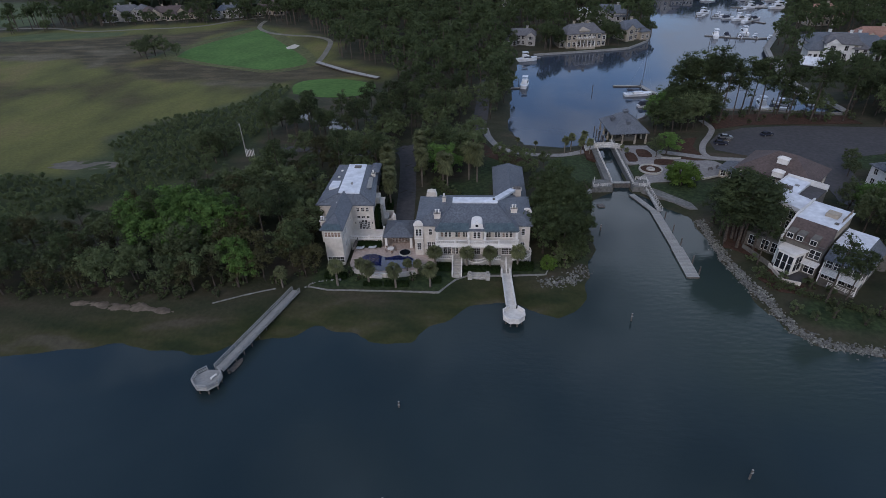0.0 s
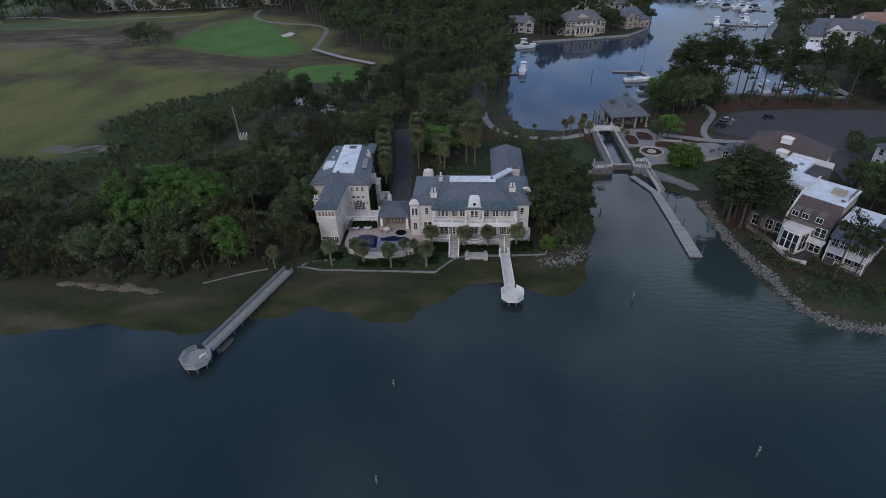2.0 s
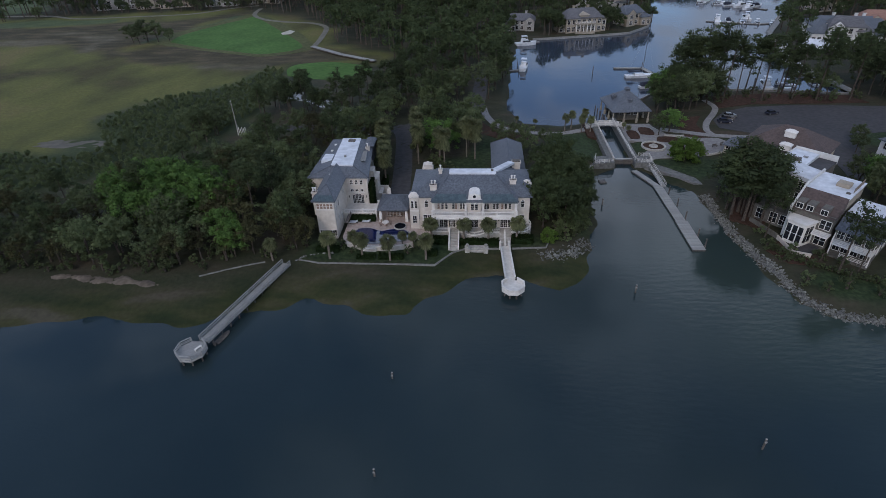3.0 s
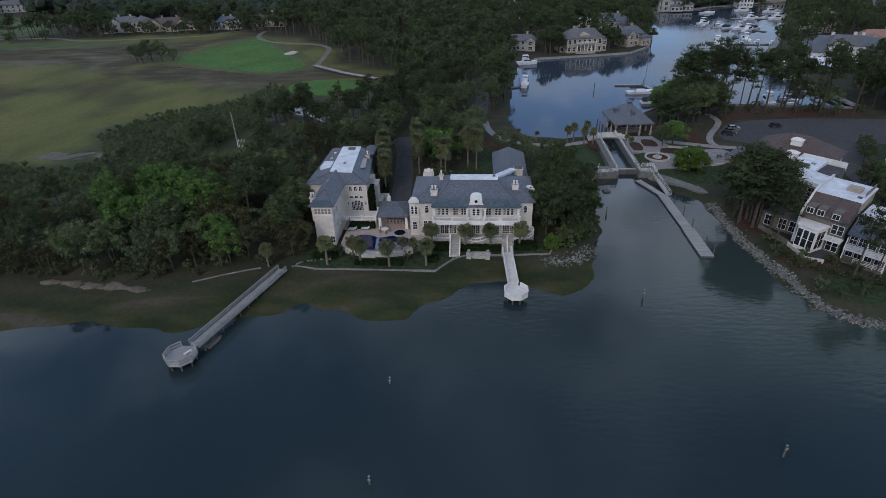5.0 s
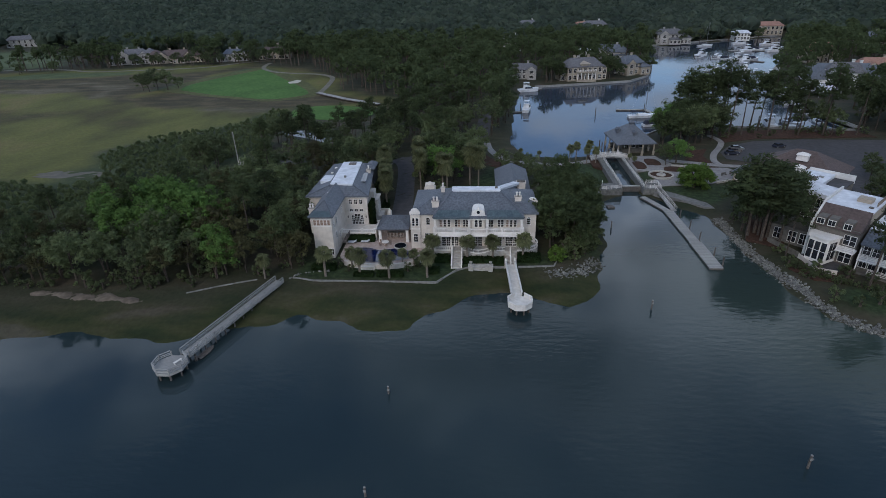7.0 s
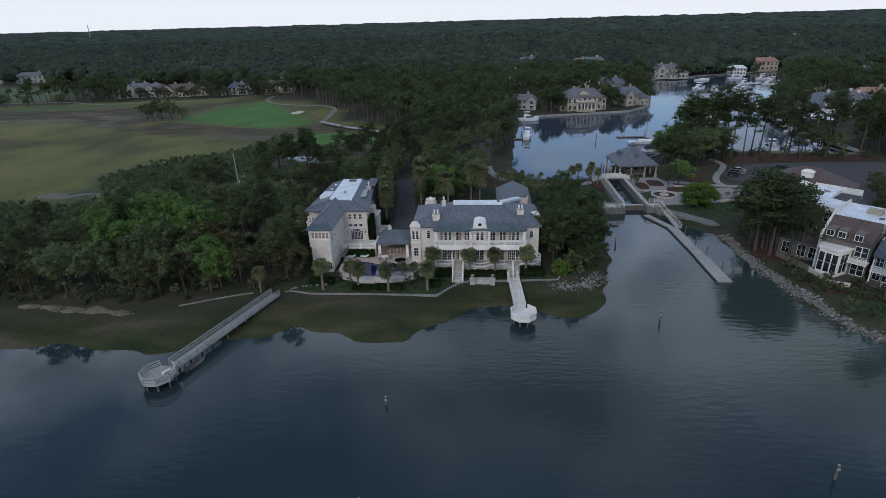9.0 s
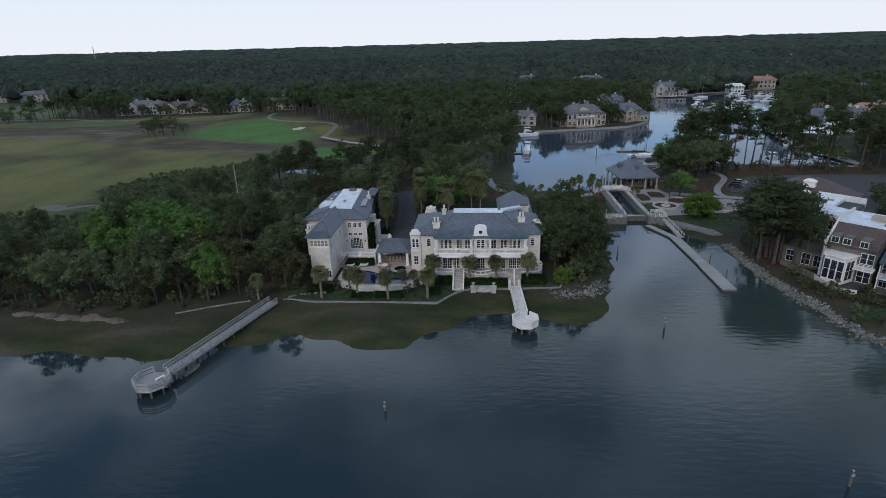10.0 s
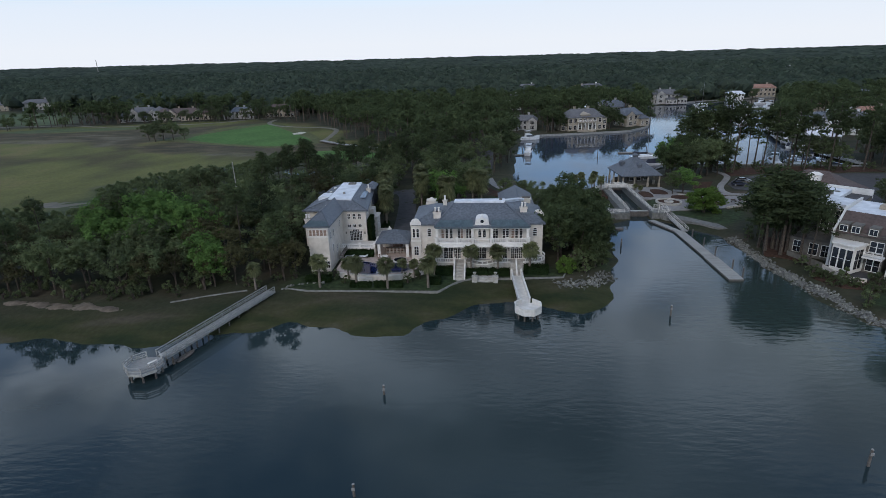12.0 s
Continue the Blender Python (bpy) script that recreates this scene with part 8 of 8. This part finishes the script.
for x, y in ((66, 92), (69, 89.6), (73, 90.5), (78, 88.5), (83, 89.5), (70, 97.6), (75, 93.5), (88, 87), (65.5, 100), (63.8, 105), (65, 111), (92, 86), (62.5, 129), (64, 133), (68, 134), (72, 138), (80, 134), (69, 103.5), (73, 100.3), (76.5, 98.6)):
    plant("shrub", x, y, 0.6 + 0.35 * ((x * 7.3) % 1), int(x) % 4, rot=x * 77)
for x, y in ((-46, 100), (-44, 99.6), (-41, 102.6), (-38, 104), (-58, 94.8), (-66, 93.6), (-70, 93), (-76, 93.4), (-92, 93.2), (-102, 92.6), (-112, 92), (-120, 92.4), (-128, 92), (21, 107.5), (23.5, 110), (-14.5, 101.5), (-12.2, 103.4), (-27, 101.6), (-29.6, 103.4), (-33, 104.8), (19.5, 150), (32, 150.5), (28, 149)):
    plant("shrub", x, y, 0.5 + 0.4 * ((x * 3.7) % 1), int(x) % 4, rot=x * 51)
for k in range(34):
    x, y = -13.5 + 16.5 * ((k * 0.618) % 1), 127.5 + 25 * ((k * 0.381) % 1)
    plant("shrub", x, y, 0.6 + 0.5 * ((k * 0.27) % 1), k % 4, rot=k * 33)
for k in range(46):
    f = (k * 0.618) % 1
    x, y = 64.5 + 30 * f ** 1.4, 101 - 14.5 * f ** 0.7 + 5.5 * ((k * 0.381) % 1)
    plant("shrub", x, y, 0.35 + 0.35 * ((k * 0.37) % 1), k % 4, rot=k * 41)
for x, y, s in ((64.6, 129.5, 0.55), (71, 129, 0.6), (75.5, 133, 0.6)):
    plant("oak", x, y, s, int(x) % 4, rot=x * 31)
# palms
for k, (x, y, s) in enumerate(((-44.0, 98.4, 0.95), (-31.4, 99.2, 1.15), (-24.2, 99.5, 1.1), (-18.0, 98.8, 1.1), (-10.2, 99.2, 1.12), (-9.4, 105.8, 1.15), (-2.1, 105.6, 1.1), (3.4, 105.9, 1.1), (9.7, 106.2, 1.15), (-26.6, 103.0, 0.85), (-15.9, 104.0, 0.7), (-13.4, 104.0, 0.7))):
    plant("palm", x, y, s, k % 3, z=2.2, rot=k * 70)
for k, (x, y) in enumerate(((-24.6, 138.5), (-25.4, 142.5), (-25.8, 147), (-26.4, 151.5), (-23.9, 135), (-26.8, 156), (-16.4, 149.6), (-17.4, 158), (-10.0, 148.6), (-8.6, 146.4), (0.1, 152.6), (-2.4, 154), (-18.2, 166))):
    plant("tall_palm", x, y, 0.95 + 0.03 * (k % 4), k % 3, z=2.2, rot=k * 50)
for k, (x, y) in enumerate(((29.2, 174.2), (31.6, 176.6), (34.6, 174.0), (37.4, 173.6), (36.6, 180.2), (48.6, 176.4), (49.4, 173.2), (14, 181.2), (20, 178.4))):
    plant("palm", x, y, 0.8 if k < 5 else 0.5, k % 3, rot=k * 40, stretch=1.35 if k < 5 else 1.0)


# ---- the woods beyond ----
HOUSE_SPOTS = [(24.5, 333, 16), (57.5, 326, 21), (86.5, 344, 15), (152, 484, 24), (121, 487, 14), (213, 495, 18), (252, 533, 22), (186, 303, 26), (-262, 424, 17), (-229, 424, 20), (-186, 428, 12), (-158, 440, 12), (-455, 558, 22), (-500, 546, 24), (-420, 588, 18),
               (102, 538, 9), (78, 395, 14), (330, 468, 14), (45, 558, 9), (160, 272, 16), (122, 148, 14), (87, 147, 14)] + [(x, y, 11) for x, y in FAR_HOUSES]
OPEN = [np.array([(79, 176), (79, 200), (205, 198), (205, 172), (112, 148), (97, 135)]), np.array([(-200, 296), (-170, 380), (-110, 385), (-80, 330), (-78, 300), (-40, 272), (-36, 236), (-50, 206), (-100, 206), (-100, 256)]), np.array([(-600, 420), (-330, 400), (-300, 425), (-360, 520), (-480, 535), (-620, 520)])]


def woods(name, label, x, y, lo, hi, per, size, material, seed, pine_share=0.5, sub=7, trunks=True):
    """Distant trees gathered in one sheet of crowns."""
    rng = np.random.default_rng(seed)
    n = len(x)
    h = rng.uniform(lo, hi, n)
    z = np.maximum(land(x, y), 1.5)
    P, Nn, S = [], [], []
    pine = rng.random(n) < pine_share
    for k in range(sub):
        a, e = rng.random(n) * 6.283, np.arcsin(rng.uniform(-0.5, 1, n))
        R = np.where(pine, 2.6, 4.2) * h / 14
        zc = z + np.where(pine, h * 0.82, h * 0.66)
        V = np.where(pine, h * 0.2, h * 0.33)
        c = np.stack((x + R * 0.8 * np.cos(e) * np.cos(a), y + R * 0.8 * np.cos(e) * np.sin(a), zc + V * np.sin(e)), -1)
        r = (np.where(pine, 1.5, 2.0) * h / 14)[:, None, None]
        d = rng.normal(0, 1, (n, per, 3))
        d[..., 2] += 0.6 * np.abs(d[..., 2])
        d /= np.linalg.norm(d, axis=2, keepdims=True)
        P.append((c[:, None, :] + d * r * (1, 1, 0.7) * (0.75 + 0.35 * rng.random((n, per, 1)))).reshape(-1, 3))
        Nn.append((d + rng.normal(0, 0.4, d.shape)).reshape(-1, 3))
        S.append(np.repeat(size * h / 14, per) * (0.65 + 0.7 * rng.random(n * per)))
    v, f = leaf_quads(np.concatenate(P), np.concatenate(Nn), np.concatenate(S), rng)
    root = empty(name, label, "trees", Matrix.Identity(4), kind="stuff")
    part("foliage", mesh_from("foliage", v, f, material), material, root)
    if not trunks:
        return
    w = 0.16 + 0.01 * h
    q = np.array([(-1, -1), (1, -1), (0, 1.3)])
    lo_v = np.stack([np.stack((x + w * a, y + w * b, z - 0.3), -1) for a, b in q], 1)
    hi_v = np.stack([np.stack((x + w * a * 0.5, y + w * b * 0.5, z + h * 0.85), -1) for a, b in q], 1)
    vv = np.concatenate((lo_v, hi_v), 1).reshape(-1, 3)
    ff = (np.arange(n)[:, None, None] * 6 + np.array([(0, 1, 4, 3), (1, 2, 5, 4), (2, 0, 3, 5)])[None]).reshape(-1, 4)
    part("trunks", mesh_from("trunks", vv, ff, BARK), BARK, root)


def scatter(x0, x1, y0, y1, spacing, seed, jitter=0.45):
    rng = np.random.default_rng(seed)
    X, Y = np.meshgrid(np.arange(x0, x1, spacing), np.arange(y0, y1, spacing))
    return X.ravel() + rng.uniform(-jitter, jitter, X.size) * spacing, Y.ravel() + rng.uniform(-jitter, jitter, X.size) * spacing


def keep_land(x, y, gap=3.0):
    ok = (edge_distance(CREEK, x, y) > gap) & (edge_distance(BASIN, x, y) > gap) & (edge_distance(MARSH, x, y) > 2) & (edge_distance(POND, x, y) > gap)
    for p in OPEN:
        ok &= ~inside(p, x, y)
    for hx, hy, r in HOUSE_SPOTS:
        # each house keeps its clearing and a gap towards the water or lawn before it
        ok &= np.hypot(x - hx, y - hy) > r
        ok &= ~((np.abs(x - hx + (hx / hy) * (hy - y)) < r * 0.62) & (y < hy) & (y > hy - 1.9 * r))
    return ok


x, y = scatter(-330, 330, 205, 480, 8.2, 21)
ok = keep_land(x, y) & (np.abs(x) < 0.95 * y + 20)
ok &= ~((y < 236) & (x > -90) & (x < 16)) & ~((y < 235) & (x > 60) & (x < 192))
woods("pine_wood", "mixed pine and oak wood round the basin", x[ok], y[ok], 11, 17, 15, 1.5, PINELEAF, 22, 0.55, 8)
x, y = scatter(-185, -76, 116, 256, 2.1, 41)
ok = inside(np.array(SCRUBLAND[0]), x, y) & (edge_distance(np.array(SCRUBLAND[0]), x, y) < -3)
ok &= np.hypot(x + 131, y - 165) > 13
woods("marsh_scrub", "low dark wax myrtle scrub on the marsh edge", x[ok], y[ok], 1.0, 2.2, 6, 6.5, OAKLEAF, 42, 0.0, 5, False)
x, y = scatter(-108, -80, 136, 200, 7, 25)
ok = x > -92 + 0.12 * (y - 136)
woods("marsh_thicket", "dark oak thicket on the marsh edge", x[ok], y[ok], 3.5, 6.5, 46, 1.2, OAKLEAF, 26, 0.0, 10)
for x, y, k in ((-90, 169, 0.95), (-94, 172, 0.8), (-86, 172, 0.9), (-117, 162, 0.52), (-113, 164, 0.4)):
    plant("oak", x, y, k, int(-x) % 4, rot=x * 37)
x, y = scatter(-260, -150, 90, 128, 8, 27)
woods("west_wood", "dark oak wood along the creek", x, y, 10, 14, 16, 1.5, OAKLEAF, 28, 0.2, 8)
x, y = scatter(200, 420, 70, 210, 10, 29)
ok = keep_land(x, y)
woods("east_wood", "dark wood beyond the car park", x[ok], y[ok], 11, 16, 10, 1.7, OAKLEAF, 30, 0.4, 7)
x, y = np.array([-330.0, -345, -352, -318, -300]), np.array([372.0, 380, 360, 378, 386])
x2, y2 = np.array([137.0, 141, 166, 170, 175, 144, 160, 202, 224, 228, 205, 236, 266, 270, 240, 132, 128, 38.0, 41, 44, 36, 70, 73, 77, 74, 98, 101, 20, 14, 30, 47, 66, 95]), np.array([482.0, 488, 483, 488, 480, 484, 478.0, 492, 490, 498, 488, 524, 530, 520, 518, 484, 478, 322.0, 328, 319, 334, 333, 327, 336, 343, 352, 346, 322, 330, 345, 342, 345, 360])
x3, y3 = np.array([-282.0, -276, -268, -256, -249, -243, -236, -221, -212, -204, -198, -193, -180, -174, -168, -160, -152]), np.array([409.0, 414, 411, 413, 409, 414, 411, 413, 410, 415, 412, 418, 417, 420, 424, 426, 430])
x3, y3 = np.concatenate((x3, x3 + 3.4, x3 - 9, x3 + 6, x3 * 1.3 - 30)), np.concatenate((y3, y3 - 3, y3 - 6, y3 - 8, y3 + 4))
woods("garden_trees", "dark garden trees before the houses by the golf course", x3, y3, 4.5, 9, 36, 1.2, OAKLEAF, 34, 0.0, 8)
woods("point_trees", "rounded garden trees between the waterfront houses", x2, y2, 8, 12, 60, 1.0, OAKLEAF, 33, 0.0, 9)
woods("golf_trees", "scattered trees standing in the marsh and golf course", x, y, 4, 7.5, 44, 1.2, OAKLEAF, 31, 0.0, 9)


def far_canopy():
    """The wooded plain to the horizon: crowns as lumpy caps, wider spaced with distance."""
    b = bmesh.new()
    bmesh.ops.create_icosphere(b, subdivisions=1, radius=1.0)
    b.verts.ensure_lookup_table()
    bv = np.array([v.co[:] for v in b.verts])
    bf = np.array([[v.index for v in f.verts] for f in b.faces])
    b.free()
    rng = np.random.default_rng(40)
    XS, YS, SS = [], [], []
    d = 455.0
    while d < 4500:
        s = max(8.0, d * 0.0155)
        xs = np.arange(-0.98 * d - 60, 0.98 * d + 60, s)
        XS.append(xs + rng.uniform(-0.8, 0.8, len(xs)) * s)
        YS.append(np.full(len(xs), d) + rng.uniform(-0.9, 0.9, len(xs)) * s)
        SS.append(np.full(len(xs), s))
        d += s * 0.82
    x, y, s = np.concatenate(XS), np.concatenate(YS), np.concatenate(SS)
    ok = keep_land(x, y)
    x, y, s = x[ok], y[ok], s[ok]
    n = len(x)
    r = s * rng.uniform(0.4, 0.95, n)
    h = rng.uniform(10, 17, n) + 2.5 * waves(x, y, 0.006) + 15 * np.clip((y - 2600) / 1900, 0, 1)
    jit = 1 + rng.normal(0, 0.16, (n, len(bv), 1))
    v = bv[None] * jit * np.stack((r, r, np.minimum(r * 0.9, 7)), -1)[:, None, :] + np.stack((x, y, h - np.minimum(r * 0.6, 5)), -1)[:, None, :]
    f = bf[None] + (np.arange(n) * len(bv))[:, None, None]
    root = empty("far_forest", "unbroken dark forest canopy reaching the horizon", "forest", Matrix.Identity(4), kind="stuff")
    part("canopy", mesh_from("canopy", v.reshape(-1, 3), f.reshape(-1, 3), FARHAZELEAF), FARHAZELEAF, root)
    # leaf sprays that break the outline of the nearer crowns
    near = y < 1300
    k = 6
    nn = near.sum()
    dd = rng.normal(0, 1, (nn, k, 3))
    dd[..., 2] = np.abs(dd[..., 2])
    dd /= np.linalg.norm(dd, axis=2, keepdims=True)
    rr = np.stack((r[near], r[near], np.minimum(r[near] * 0.9, 7)), -1)[:, None, :]
    P = np.stack((x[near], y[near], h[near] - np.minimum(r[near] * 0.6, 5)), -1)[:, None, :] + dd * rr * 1.08
    vv, ff = leaf_quads(P.reshape(-1, 3), (dd + rng.normal(0, 0.5, dd.shape)).reshape(-1, 3), np.repeat(r[near] * 0.62, k), rng)
    part("foliage", mesh_from("foliage", vv, ff, FARHAZELEAF), FARHAZELEAF, root)


far_canopy()
